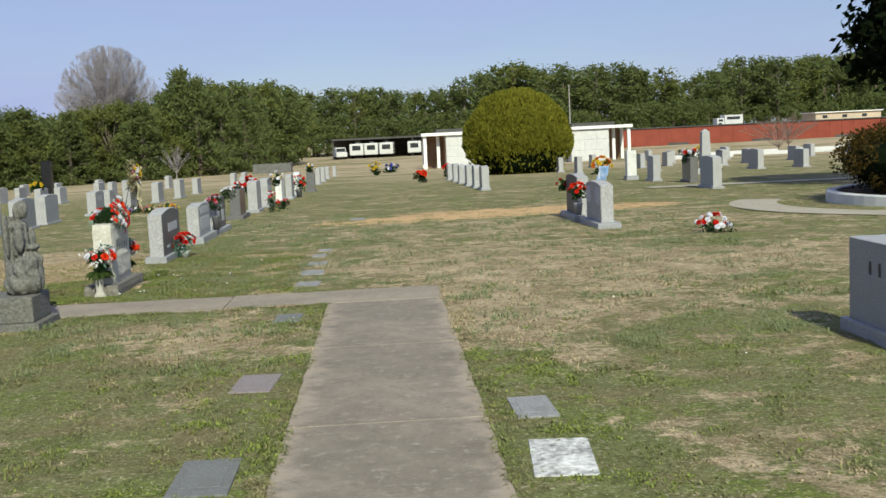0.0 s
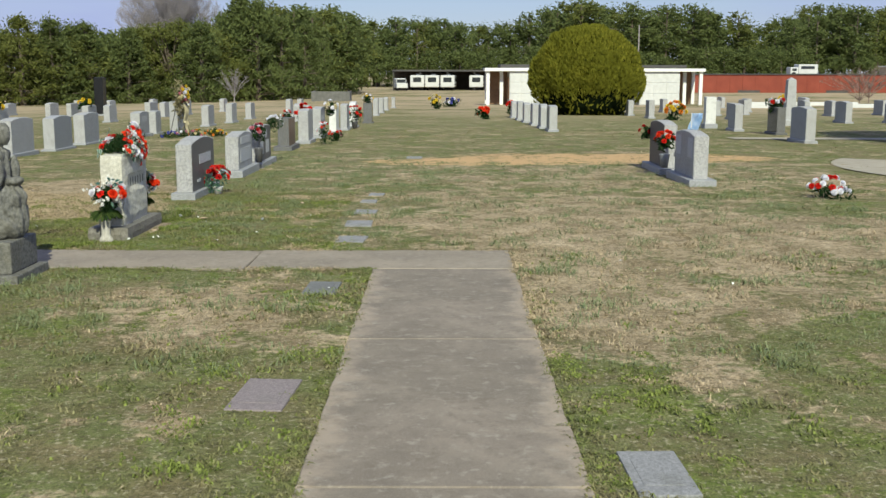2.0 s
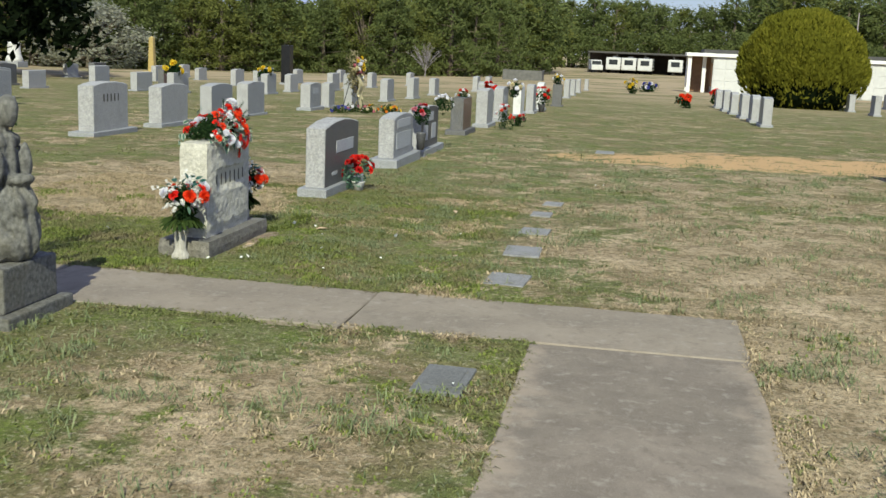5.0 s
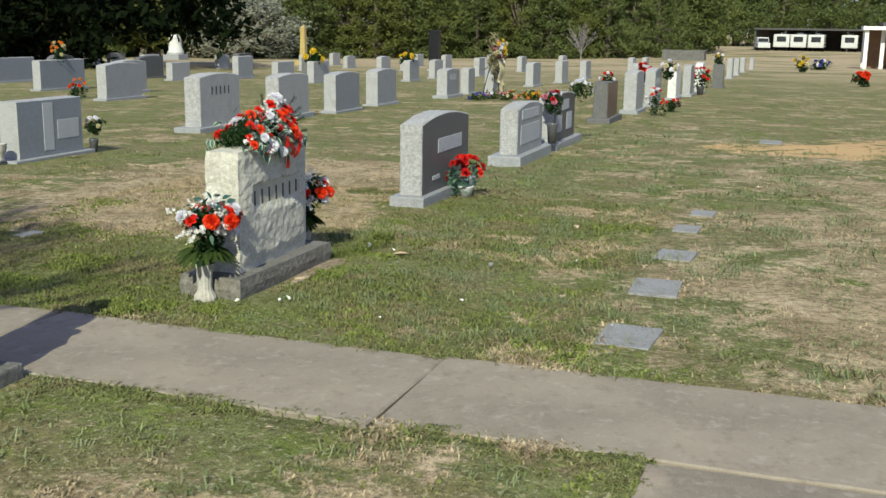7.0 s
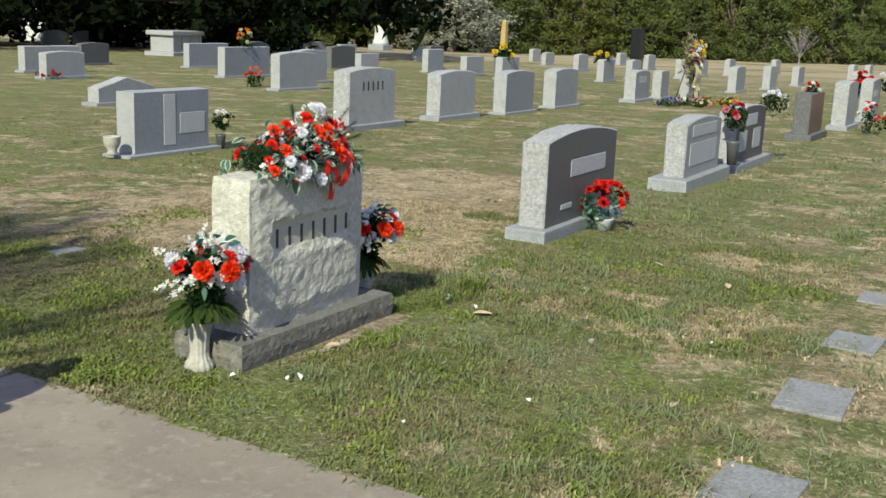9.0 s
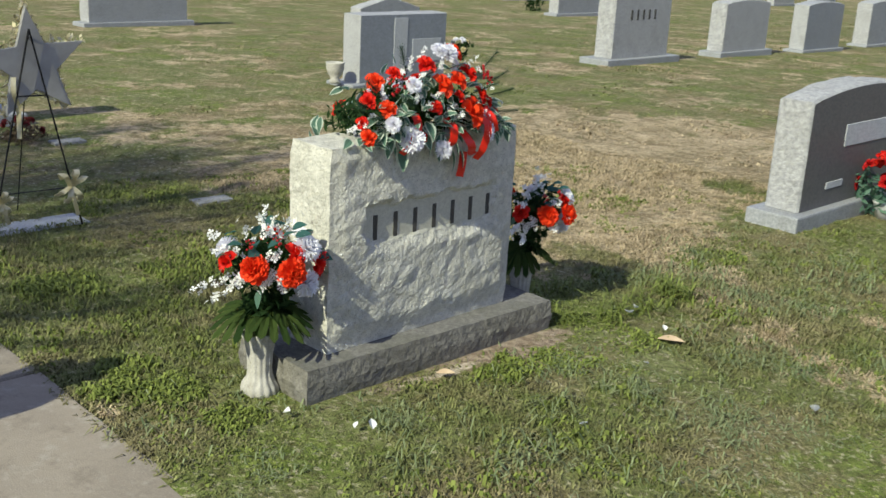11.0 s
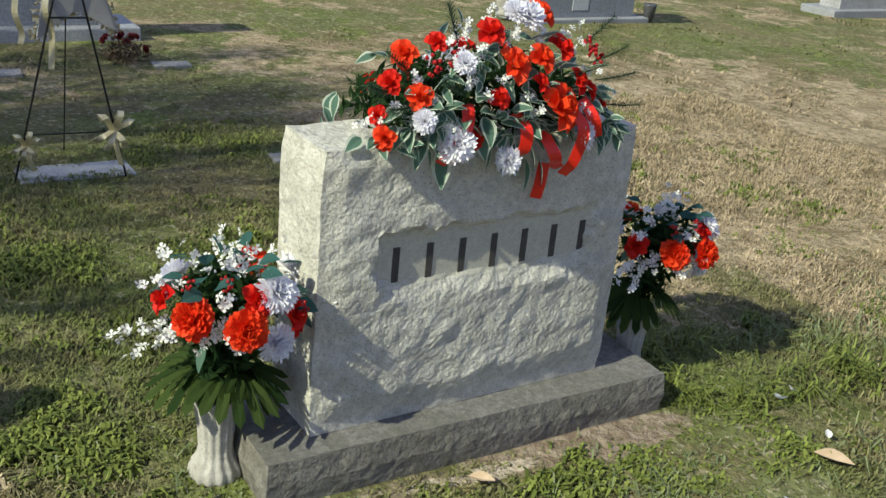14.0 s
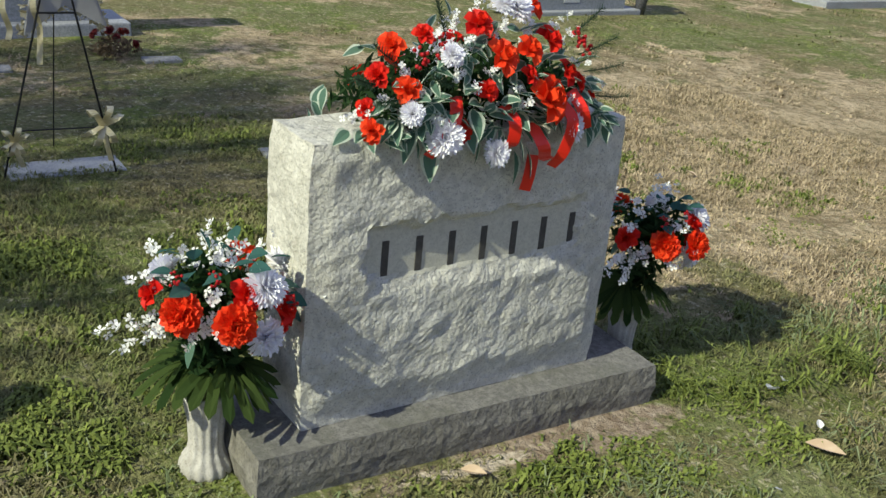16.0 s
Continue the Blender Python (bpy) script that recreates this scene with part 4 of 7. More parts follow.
def camper(x, y, rz, length=6.2, h=2.55):
    ob = thing("camper", x, y, None, rz, "white travel trailer parked under the shed", "camper", "parked campers")
    part("body", box(-length / 2, length / 2, -1.2, 1.2, 0.55, h, 0.18), M["white_paint"], ob)
    part("roof_unit", box(-0.5, 0.5, -0.4, 0.4, h, h + 0.22, 0.05), M["trim_white"], ob)
    for k in (-0.32, 0.05, 0.36):
        part("window", box(k * length - 0.5, k * length + 0.5, -1.235, -1.19, 1.5, 2.2, 0.02), M["glass"], ob)
    part("window", box(-length / 2 - 0.03, -length / 2 + 0.02, -0.7, 0.7, 1.4, 2.2, 0.02), M["glass"], ob)
    part("stripe", box(-length / 2, length / 2, -1.225, -1.2, 0.95, 1.15), M["shed"], ob, "dark stripe along the side")
    for k in (-0.45, 0.45):
        w = lathe([(0.2, -0.11), (0.34, -0.1), (0.34, 0.1), (0.2, 0.11)], 14)
        part("wheel", w, M["rubber"], ob, m=pose(k, -1.0, 0.34, 90))
        w = lathe([(0.2, -0.11), (0.34, -0.1), (0.34, 0.1), (0.2, 0.11)], 14)
        part("wheel", w, M["rubber"], ob, m=pose(k, 1.0, 0.34, 90))
    return ob


def pickup(x, y, rz):
    ob = thing("van", x, y, None, rz, "white panel van parked by the shed", "van")
    b = box(-2.4, 2.4, -0.95, 0.95, 0.45, 1.25, 0.12)
    part("body", b, M["white_paint"], ob)
    part("cab", box(-1.2, 2.2, -0.88, 0.88, 1.22, 2.05, 0.2), M["white_paint"], ob)
    part("windscreen", box(-1.26, -1.1, -0.75, 0.75, 1.35, 1.9, 0.03), M["glass"], ob)
    for k in (-1.5, 1.5):
        for sy in (-0.85, 0.85):
            part("wheel", lathe([(0.2, -0.11), (0.36, -0.1), (0.36, 0.1), (0.2, 0.11)], 14), M["rubber"], ob, m=pose(k, sy, 0.36, 90))


def shed():
    """The long open vehicle shed beyond the lawn."""
    x0, y0 = -7.7, 191.0
    ob = thing("vehicle_shed", x0, y0, None, 0, "long dark open-fronted vehicle shed", "shed")
    part("roof", box(-1, 33, -4.5, 4.5, 3.2, 3.5, 0.03), M["shed"], ob)
    part("rear_wall", box(-1, 33, 4.2, 4.4, 0, 3.2), M["bark"], ob, "weathered brown board wall")
    for k in range(8):
        part("post", box(-0.9 + k * 4.6, -0.7 + k * 4.6, -4.3, -4.1, 0, 3.2), M["shed"], ob)
    pickup(-7.3, 186.0, 100)
    for x in (-4.2, -1.7, 0.9):
        camper(x, 188.0, 86)
    camper(5.8, 189.5, 86)


shed()


def red_building():
    ob = thing("warehouse", 68, 172, zg(68, 172) - 1.5, 2, "long low red metal warehouse with tan lower wall", "warehouse")
    part("upper_wall", box(-36, 70, 0, 14, 1.5, 4.3, 0.05), M["red_wall"], ob, "red ribbed metal siding")
    part("lower_wall", box(-35.95, 69.95, 0.05, 13.9, -1.0, 1.5), M["tan_wall"], ob, "tan masonry wall")
    for k in range(52):
        part("seam", box(-35.5 + k * 2.03, -35.42 + k * 2.03, -0.04, 0.0, 1.55, 4.2), M["red_wall"], ob)
    part("roof", box(-36.2, 70.2, -0.2, 14.2, 4.3, 4.42), M["shed"], ob)
    for k in range(6):
        part("loading_door", box(-22 + k * 14, -18.5 + k * 14, -0.06, 0.06, -0.5, 1.9), M["shed"], ob)
    ob = thing("lorry", 64, 190, zg(64, 190) + 2.4, 4, "white box lorry parked on the rise", "lorry")
    part("body", box(-3.0, 0.4, -1.1, 1.1, 0.5, 2.1, 0.08), M["white_paint"], ob)
    part("cab", box(-4.4, -3.0, -1.0, 1.0, 0.4, 1.6, 0.15), M["white_paint"], ob)
    part("side_window", box(-2.6, -0.2, -1.13, -1.08, 1.3, 1.8, 0.02), M["glass"], ob)
    part("cab_window", box(-4.1, -3.3, -1.03, -0.98, 1.0, 1.4, 0.02), M["glass"], ob)
    for k in (-3.8, -0.5):
        for sy in (-0.9, 0.9):
            part("wheel", lathe([(0.2, -0.11), (0.4, -0.1), (0.4, 0.1), (0.2, 0.11)], 14), M["rubber"], ob, m=pose(k, sy, 0.4, 90))
    ob = thing("outbuilding", 92, 212, zg(92, 212) + 2.4, 4, "long pale cream outbuilding on the rise", "building")
    part("wall", box(-5, 9, 0, 6, -0.2, 1.75, 0.03), M["tan_wall"], ob)
    part("roof", box(-5.3, 9.3, -0.4, 6.4, 1.75, 1.95, 0.05), M["trim_white"], ob)
    for k in range(3):
        part("window", box(-3.5 + k * 4.2, -2.5 + k * 4.2, -0.05, 0.02, 0.7, 1.3, 0.01), M["glass"], ob)
    ob = thing("block_wall", -12.3, 120, None, 0, "low weathered grey block enclosure on the far lawn", "wall")
    grey = plain("weathered_block", (0.10, 0.10, 0.095), (0.17, 0.168, 0.16), 3, 0.95)
    part("front_wall", box(-2.1, 2.1, 0, 0.2, -0.2, 1.05, 0.02), grey, ob)
    for sx in (-2.1, 1.9):
        part("side_wall", box(sx, sx + 0.2, 0.21, 2.4, -0.2, 1.05, 0.02), grey, ob)
    ob = thing("rise", 64, 196, zg(64, 190), 4, "grassy bank behind the warehouse", "bank", kind="structure")
    part("bank", box(-30, 90, -8, 30, -1, 2.4, 0.5), M["turf"], ob)


red_building()


def low_walls():
    for x, y, w in ((24, 80, 5), (32, 82, 6), (30, 92, 9), (41, 93, 9)):
        ob = thing("coping", x, y, None, 3, "low white plot kerb in the far rows", "kerb", "plot kerbs")
        part("kerb", box(-w / 2, w / 2, -0.2, 0.2, -0.05, 0.28, 0.03), M["white_paint"], ob)


low_walls()


# ---------------------------------------------------------------- the rock-faced family stone
def rock_box(w, d, h, cell, push, *mats, slot=None):
    """A closed block, x deep, y wide, z high from 0, cut into cells; push(p, face) gives the swelling of each face."""
    nx, ny, nz = max(2, round(d / cell)), max(2, round(w / cell)), max(2, round(h / cell))
    verts, index, faces, slots = [], {}, [], []

    def vert(i, j, k):
        key = (i, j, k)
        if key not in index:
            p = Vector((d * (i / nx - 0.5), w * (j / ny - 0.5), h * k / nz))
            off = Vector((0, 0, 0))
            if i == nx: off.x += push(p, "front")
            if i == 0: off.x -= push(p, "back")
            if j == ny: off.y += push(p, "right")
            if j == 0: off.y -= push(p, "left")
            if k == nz: off.z += push(p, "top")
            index[key] = len(verts)
            verts.append(tuple(p + off))
        return index[key]

    def quad(side, *keys):
        faces.append([vert(*q) for q in keys])
        slots.append(side)

    for j in range(ny):
        for k in range(nz):
            quad("front", (nx, j, k), (nx, j + 1, k), (nx, j + 1, k + 1), (nx, j, k + 1))
            quad("back", (0, j, k), (0, j, k + 1), (0, j + 1, k + 1), (0, j + 1, k))
    for i in range(nx):
        for k in range(nz):
            quad("left", (i, 0, k), (i + 1, 0, k), (i + 1, 0, k + 1), (i, 0, k + 1))
            quad("right", (i, ny, k), (i, ny, k + 1), (i + 1, ny, k + 1), (i + 1, ny, k))
        for j in range(ny):
            quad("top", (i, j, nz), (i + 1, j, nz), (i + 1, j + 1, nz), (i, j + 1, nz))
            quad("bottom", (i, j, 0), (i, j + 1, 0), (i + 1, j + 1, 0), (i + 1, j, 0))
    me = raw_mesh("block", verts, faces, *mats)
    if slot:
        me.polygons.foreach_set("material_index", [slot(s, p) for s, p in zip(slots, me.polygons)])
    return me


def chips(p, k=1.0):
    """Chipped stone relief, about 0 to 1."""
    a = noise.noise(p * 6 * k) * 0.5 + 0.5
    b = 1 - abs(noise.noise(p * 13 * k + Vector((3, 1, 7))))
    c = noise.noise(p * 34 * k) * 0.5 + 0.5
    d = 1 - abs(noise.noise(p * 60 * k))
    return 0.46 * a + 0.26 * b + 0.16 * c + 0.12 * d


PANEL = (-0.305, 0.335, 0.318, 0.505)  # y0, y1, z0, z1 of the honed name panel on the die


def family_stone():
    ob = thing("headstone", -3.30, 13.305, 0, 0.6, "rock-faced grey granite family headstone with flowers on top", "headstone")
    h = 0.705

    def base_push(p, face):
        if face == "top":
            return 0.002 * noise.noise(p * 30)
        edge = min(p.z, 0.125 - p.z) / 0.06
        return 0.004 + 0.020 * chips(p * 1.3 + Vector((9, 0, 0))) * (0.4 + 0.6 * min(1, edge))

    part("base", rock_box(1.165, 0.37, 0.125, 0.016, base_push, M["base_rock"], M["base_top"], slot=lambda s, p: 1 if s == "top" else 0), None, ob, "dark rock-faced base with a sawn top", pose(0.0, 0.02, 0, 0, 0, -1.6))

    def die_push(p, face):
        if face == "top":
            return 0.006 * noise.noise(p * 14)
        if face != "front":
            e = min(p.z / 0.06, (h - p.z) / 0.05, 1)
            return 0.012 * chips(p + Vector((0, 5, 0))) * max(0.2, e)
        y0, y1, z0, z1 = PANEL
        wob = 0.018 * noise.noise(Vector((p.y * 16, p.z * 16, 2))) + 0.010 * noise.noise(Vector((p.y * 45, p.z * 45, 5)))
        inside = min(p.y - y0, y1 - p.y, p.z - z0, z1 - p.z) + wob * (1.0 if p.z < z0 + 0.05 or p.z > z1 - 0.04 or p.y < y0 + 0.03 or p.y > y1 - 0.03 else 0)
        rim = min((0.4375 - abs(p.y)) / 0.05, (h - p.z) / 0.04, p.z / 0.06, 1)
        low = 0.58 if p.z < z0 else 0.60
        facet = 0.5 + 0.5 * noise.noise(Vector((p.y * 7 + p.z * 3, p.z * 9, 4))) + 0.35 * abs(noise.noise(Vector((p.y * 12 - p.z * 6, p.z * 14, 9))))
        rock = (0.002 + 0.050 * low * (0.25 + 0.75 * max(0, rim)) * (0.55 * chips(p) + 0.45 * facet))
        if p.z < 0.10:
            rock *= 0.35 + 0.65 * min(1, max(0, (p.z - 0.03 + 0.05 * noise.noise(Vector((p.y * 7, 0, 1)))) / 0.06))
        f = min(1, max(0, inside / (0.055 if p.z < z0 + 0.06 else 0.014)))
        return rock * (1 - f) + 0.0015 * f

    def slot(s, p):
        if s != "front":
            return 0
        c = p.center
        y0, y1, z0, z1 = PANEL
        return 1 if abs(c.x - 0.1015) < 0.0035 and y0 - 0.02 < c.y < y1 + 0.02 and z0 - 0.02 < c.z < z1 + 0.02 else 0

    die = part("die", rock_box(0.875, 0.2, h, 0.0095, die_push, M["pitch"], M["panel"], slot=slot), None, ob, m=pose(0.005, 0, 0.126))
    for k in range(7):
        c = -0.243 + k * 0.0925
        part("engraved_bar", box(0.098, 0.1035, c - 0.009, c + 0.009, 0.370, 0.458), M["cut"], die)


family_stone()


# ---------------------------------------------------------------- flowers
def petal_mat(name, a, b, rough=0.55):
    n = Nodes(name)
    n.bsdf.inputs["Subsurface Weight"].default_value = 0.0
    col = n.mix(n.island(), a, b)
    n.done(col, rough, 0, 0.25)
    return n.thin(col, 0.3)


M["silk_red"] = petal_mat("red_silk_petal", (0.62, 0.012, 0.010), (0.82, 0.035, 0.015))
M["silk_deep"] = petal_mat("deep_red_silk_petal", (0.38, 0.006, 0.008), (0.58, 0.02, 0.018))
M["silk_orange"] = petal_mat("scarlet_silk_petal", (0.78, 0.040, 0.010), (0.88, 0.085, 0.02))
M["silk_white"] = petal_mat("white_silk_petal", (0.84, 0.83, 0.90), (0.92, 0.92, 0.94))
M["blossom"] = petal_mat("white_blossom", (0.80, 0.80, 0.77), (0.90, 0.90, 0.88))
M["cream"] = petal_mat("cream_petal", (0.66, 0.58, 0.34), (0.80, 0.74, 0.52))
M["yellow"] = petal_mat("yellow_petal", (0.72, 0.52, 0.03), (0.85, 0.66, 0.06))
M["pinkish"] = petal_mat("pink_petal", (0.60, 0.16, 0.24), (0.78, 0.35, 0.40))
M["orange"] = petal_mat("orange_petal", (0.72, 0.22, 0.02), (0.85, 0.33, 0.05))
M["violet"] = petal_mat("blue_violet_petal", (0.06, 0.07, 0.36), (0.12, 0.14, 0.50))
M["faded"] = petal_mat("faded_red_petal", (0.14, 0.018, 0.022), (0.26, 0.05, 0.05))
M["dry"] = leaf_mat("dry_brown_leaf", (0.10, 0.075, 0.05), (0.22, 0.165, 0.11))
M["ribbon"] = plain("red_satin_ribbon", (0.66, 0.015, 0.008), (0.78, 0.03, 0.012), 12, 0.35, 0, 0, 0.5)
M["gold_ribbon"] = plain("gold_mesh_ribbon", (0.50, 0.42, 0.20), (0.72, 0.66, 0.45), 30, 0.35, 0, 0.2, 0.5)
M["leaf_green"] = leaf_mat("silk_leaf_green", (0.080, 0.170, 0.122), (0.185, 0.310, 0.230))
M["leaf_rim"] = leaf_mat("pale_leaf_rim", (0.52, 0.62, 0.50), (0.78, 0.83, 0.70))
M["leaf_dark"] = leaf_mat("dark_filler_leaf", (0.012, 0.035, 0.012), (0.045, 0.085, 0.03))
M["leaf_teal"] = leaf_mat("teal_holly_leaf", (0.025, 0.095, 0.085), (0.085, 0.19, 0.17))
M["palm"] = leaf_mat("palm_leaf", (0.020, 0.046, 0.014), (0.070, 0.108, 0.030))
M["needle"] = leaf_mat("silk_pine_needle", (0.030, 0.062, 0.036), (0.075, 0.125, 0.075))
M["berry"] = petal_mat("red_berry", (0.42, 0.01, 0.015), (0.55, 0.03, 0.03), 0.3)


def petal(verts, faces, origin, out, up, length, width, cup=0.3, curl=0.0, wave=0.0, rnd=None):
    """One curved petal of 2 x 3 cells."""
    side = out.cross(up).normalized()
    base = len(verts)
    for a in range(4):
        u = a / 3
        wd = width * (0.35 + 1.3 * u - 0.75 * u * u)
        for b in (-1, 0, 1):
            lift = cup * abs(b) * wd + curl * u * u * length + (rnd.uniform(-wave, wave) if rnd and a == 3 else 0)
            verts.append(tuple(origin + out * length * u * (1 - 0.12 * abs(b) * u) + side * b * wd * 0.5 + up * lift))
    for a in range(3):
        for b in range(2):
            i = base + a * 3 + b
            faces.append((i, i + 1, i + 4, i + 3))


def carnation_mesh(r, mat, seed):
    rnd = random.Random(seed)
    verts, faces = [], []
    for ring, (n, tilt, ln) in enumerate(((22, -0.1, 1.0), (22, 0.3, 0.98), (19, 0.62, 0.95), (16, 0.92, 0.9), (12, 1.18, 0.86), (7, 1.42, 0.82))):
        for k in range(n):
            a = 6.283 * (k + rnd.random() * 0.6) / n + ring
            flat = Vector((math.cos(a), math.sin(a), 0))
            out = (flat * math.cos(tilt) + Vector((0, 0, 1)) * math.sin(tilt)).normalized()
            up = (Vector((0, 0, 1)) * math.cos(tilt) - flat * math.sin(tilt)).normalized()
            petal(verts, faces, Vector((0, 0, 0.1 * r)), out, up, r * ln * rnd.uniform(0.9, 1.08), r * 0.40, rnd.uniform(-0.35, 0.45), rnd.uniform(-0.15, 0.15), r * 0.13, rnd)
    return raw_mesh("carnation", verts, faces, mat)


def mum_mesh(r, mat, seed):
    """A full white bloom of many narrow petals."""
    rnd = random.Random(seed)
    verts, faces = [], []
    for ring, (n, tilt, ln) in enumerate(((30, -0.25, 1.0), (30, 0.08, 1.0), (28, 0.4, 0.95), (22, 0.75, 0.85), (14, 1.1, 0.75), (8, 1.4, 0.65))):
        for k in range(n):
            a = 6.283 * (k + rnd.random() * 0.5) / n + ring
            flat = Vector((math.cos(a), math.sin(a), 0))
            out = (flat * math.cos(tilt) + Vector((0, 0, 1)) * math.sin(tilt)).normalized()
            up = (Vector((0, 0, 1)) * math.cos(tilt) - flat * math.sin(tilt)).normalized()
            petal(verts, faces, Vector((0, 0, 0.08 * r)), out, up, r * ln * rnd.uniform(0.85, 1.1), r * 0.20, 0.35, rnd.uniform(0.0, 0.2))
    return raw_mesh("carnation", verts, faces, mat)


def rose_mesh(r, mat, seed):
    rnd = random.Random(seed)
    verts, faces = [], []
    for k in range(17):
        a = k * 2.4
        t = k / 16
        tilt = 1.45 - 1.25 * t
        flat = Vector((math.cos(a), math.sin(a), 0))
        out = (flat * math.cos(tilt) + Vector((0, 0, 1)) * math.sin(tilt)).normalized()
        up = (Vector((0, 0, 1)) * math.cos(tilt) - flat * math.sin(tilt)).normalized()
        petal(verts, faces, flat * r * 0.16 * t, out, up, r * (0.75 + 0.35 * t), r * (0.55 + 0.5 * t), 0.45, 0.15 if t < 0.5 else -0.28, r * 0.03, rnd)
    return raw_mesh("rose", verts, faces, mat)


def leaf_mesh(length, width, inner, rim, fold=0.25, bend=-0.25):
    """A pointed leaf along +x with a pale rim; slots: blade, rim."""
    bm = bmesh.new()
    rows = []
    for k in range(6):
        u = k / 5
        wd = width * math.sin(math.pi * (u ** 0.8) * 0.98 + 0.03) + 0.002
        z = bend * length * u * u
        rows.append([bm.verts.new((u * length, s * wd, z + fold * abs(s) * wd)) for s in (-0.5, -0.32, 0, 0.32, 0.5)])
    for a, b in zip(rows, rows[1:]):
        for i in range(4):
            bm.faces.new((a[i], a[i + 1], b[i + 1], b[i])).material_index = 1 if i in (0, 3) else 0
    return mesh_of("leaf", bm, inner, rim)


def fan_mesh(r, n, mat):
    """A palm-like fan of long lobes, lying along +x."""
    verts, faces = [], []
    for k in range(n):
        a = -1.15 + 2.3 * k / (n - 1)
        out = Vector((math.cos(a), math.sin(a), 0.05))
        petal(verts, faces, Vector((0, 0, 0)), out.normalized(), Vector((0, 0, 1)), r * (1 - 0.18 * abs(a)), r * 0.17, 0.3, -0.25)
    return raw_mesh("palm_leaf", verts, faces, mat)


def sprig(verts, faces, start, tip, n, size, rnd):
    """Small five-petalled blossoms crowded along a stem."""
    for k in range(n):
        u = 0.25 + 0.75 * (k + rnd.random()) / n
        c = start.lerp(tip, u) + Vector((rnd.uniform(-1, 1), rnd.uniform(-1, 1), rnd.uniform(-1, 1))) * size * 1.3
        axis = (Vector((0.5, -0.4, 0.5)) + Vector((rnd.uniform(-1, 1), rnd.uniform(-1, 1), rnd.uniform(-1, 1)))).normalized()
        a = axis.orthogonal().normalized()
        b = axis.cross(a)
        for q in range(4):
            t0, t1 = 1.571 * q, 1.571 * q + 1.0
            i = len(verts)
            verts += [tuple(c), tuple(c + (a * math.cos(t0) + b * math.sin(t0)) * size + axis * size * 0.25),
                      tuple(c + (a * math.cos((t0 + t1) / 2) + b * math.sin((t0 + t1) / 2)) * size * 1.25 + axis * size * 0.3),
                      tuple(c + (a * math.cos(t1) + b * math.sin(t1)) * size + axis * size * 0.25)]
            faces.append((i, i + 1, i + 2, i + 3))


def aim(at, way, spin=0.0):
    """A pose at a point with z along way."""
    return Matrix.Translation(at) @ Vector(way).to_track_quat("Z", "Y").to_matrix().to_4x4() @ pose(0, 0, 0, 0, 0, spin)


def aim_x(at, way, spin=0.0):
    """A pose at a point with x along way and the back of the leaf below."""
    return Matrix.Translation(at) @ Vector(way).to_track_quat("X", "Z").to_matrix().to_4x4() @ pose(0, 0, 0, spin)


FL = {"carnation": carnation_mesh(0.043, M["silk_orange"], 1), "carnation_white": mum_mesh(0.05, M["silk_white"], 2), "rose": rose_mesh(0.034, M["silk_red"], 3), "rose_open": rose_mesh(0.042, M["silk_orange"], 4),
      "ivy": leaf_mesh(0.075, 0.041, M["leaf_green"], M["leaf_rim"]), "ivy_small": leaf_mesh(0.05, 0.026, M["leaf_green"], M["leaf_rim"]), "teal": leaf_mesh(0.048, 0.032, M["leaf_teal"], M["leaf_teal"]), "palm": fan_mesh(0.15, 9, M["palm"]),
      "plain_leaf": leaf_mesh(0.06, 0.022, M["leaf_green"], M["leaf_green"])}


def berry_mesh():
    bm = bmesh.new()
    rnd = random.Random(6)
    for _ in range(14):
        o = bmesh.new()
        bmesh.ops.create_icosphere(o, subdivisions=1, radius=0.0055)
        add_bm(bm, o, Matrix.Translation((rnd.uniform(-0.022, 0.022), rnd.uniform(-0.022, 0.022), rnd.uniform(0, 0.035))))
    return mesh_of("berry_spray", bm, M["berry"], smooth=True)


FL["berry_spray"] = berry_mesh()


def sprig_mesh(length, mat):
    """A pine sprig along +x: a thin stem set with needles."""
    rnd = random.Random(14)
    bm = tube([(0, 0, 0), (length * 0.6, 0, 0.004), (length, 0, 0.012)], [0.0016, 0.0013, 0.0008], 4)
    for k in range(110):
        u = 0.12 + 0.88 * k / 109
        a = k * 2.4
        p = Vector((length * u, 0, 0.012 * u * u))
        q = p + Vector((0.62, math.cos(a) * 0.8, math.sin(a) * 0.8)) * 0.028 * rnd.uniform(0.75, 1.1)
        w = (q - p).cross(Vector((0.3, 0.5, 1))).normalized() * 0.0011
        bm.faces.new([bm.verts.new(p - w), bm.verts.new(p + w), bm.verts.new(q)])
    return mesh_of("pine_sprig", bm, mat)


FL["pine_sprig"] = sprig_mesh(0.11, M["needle"])


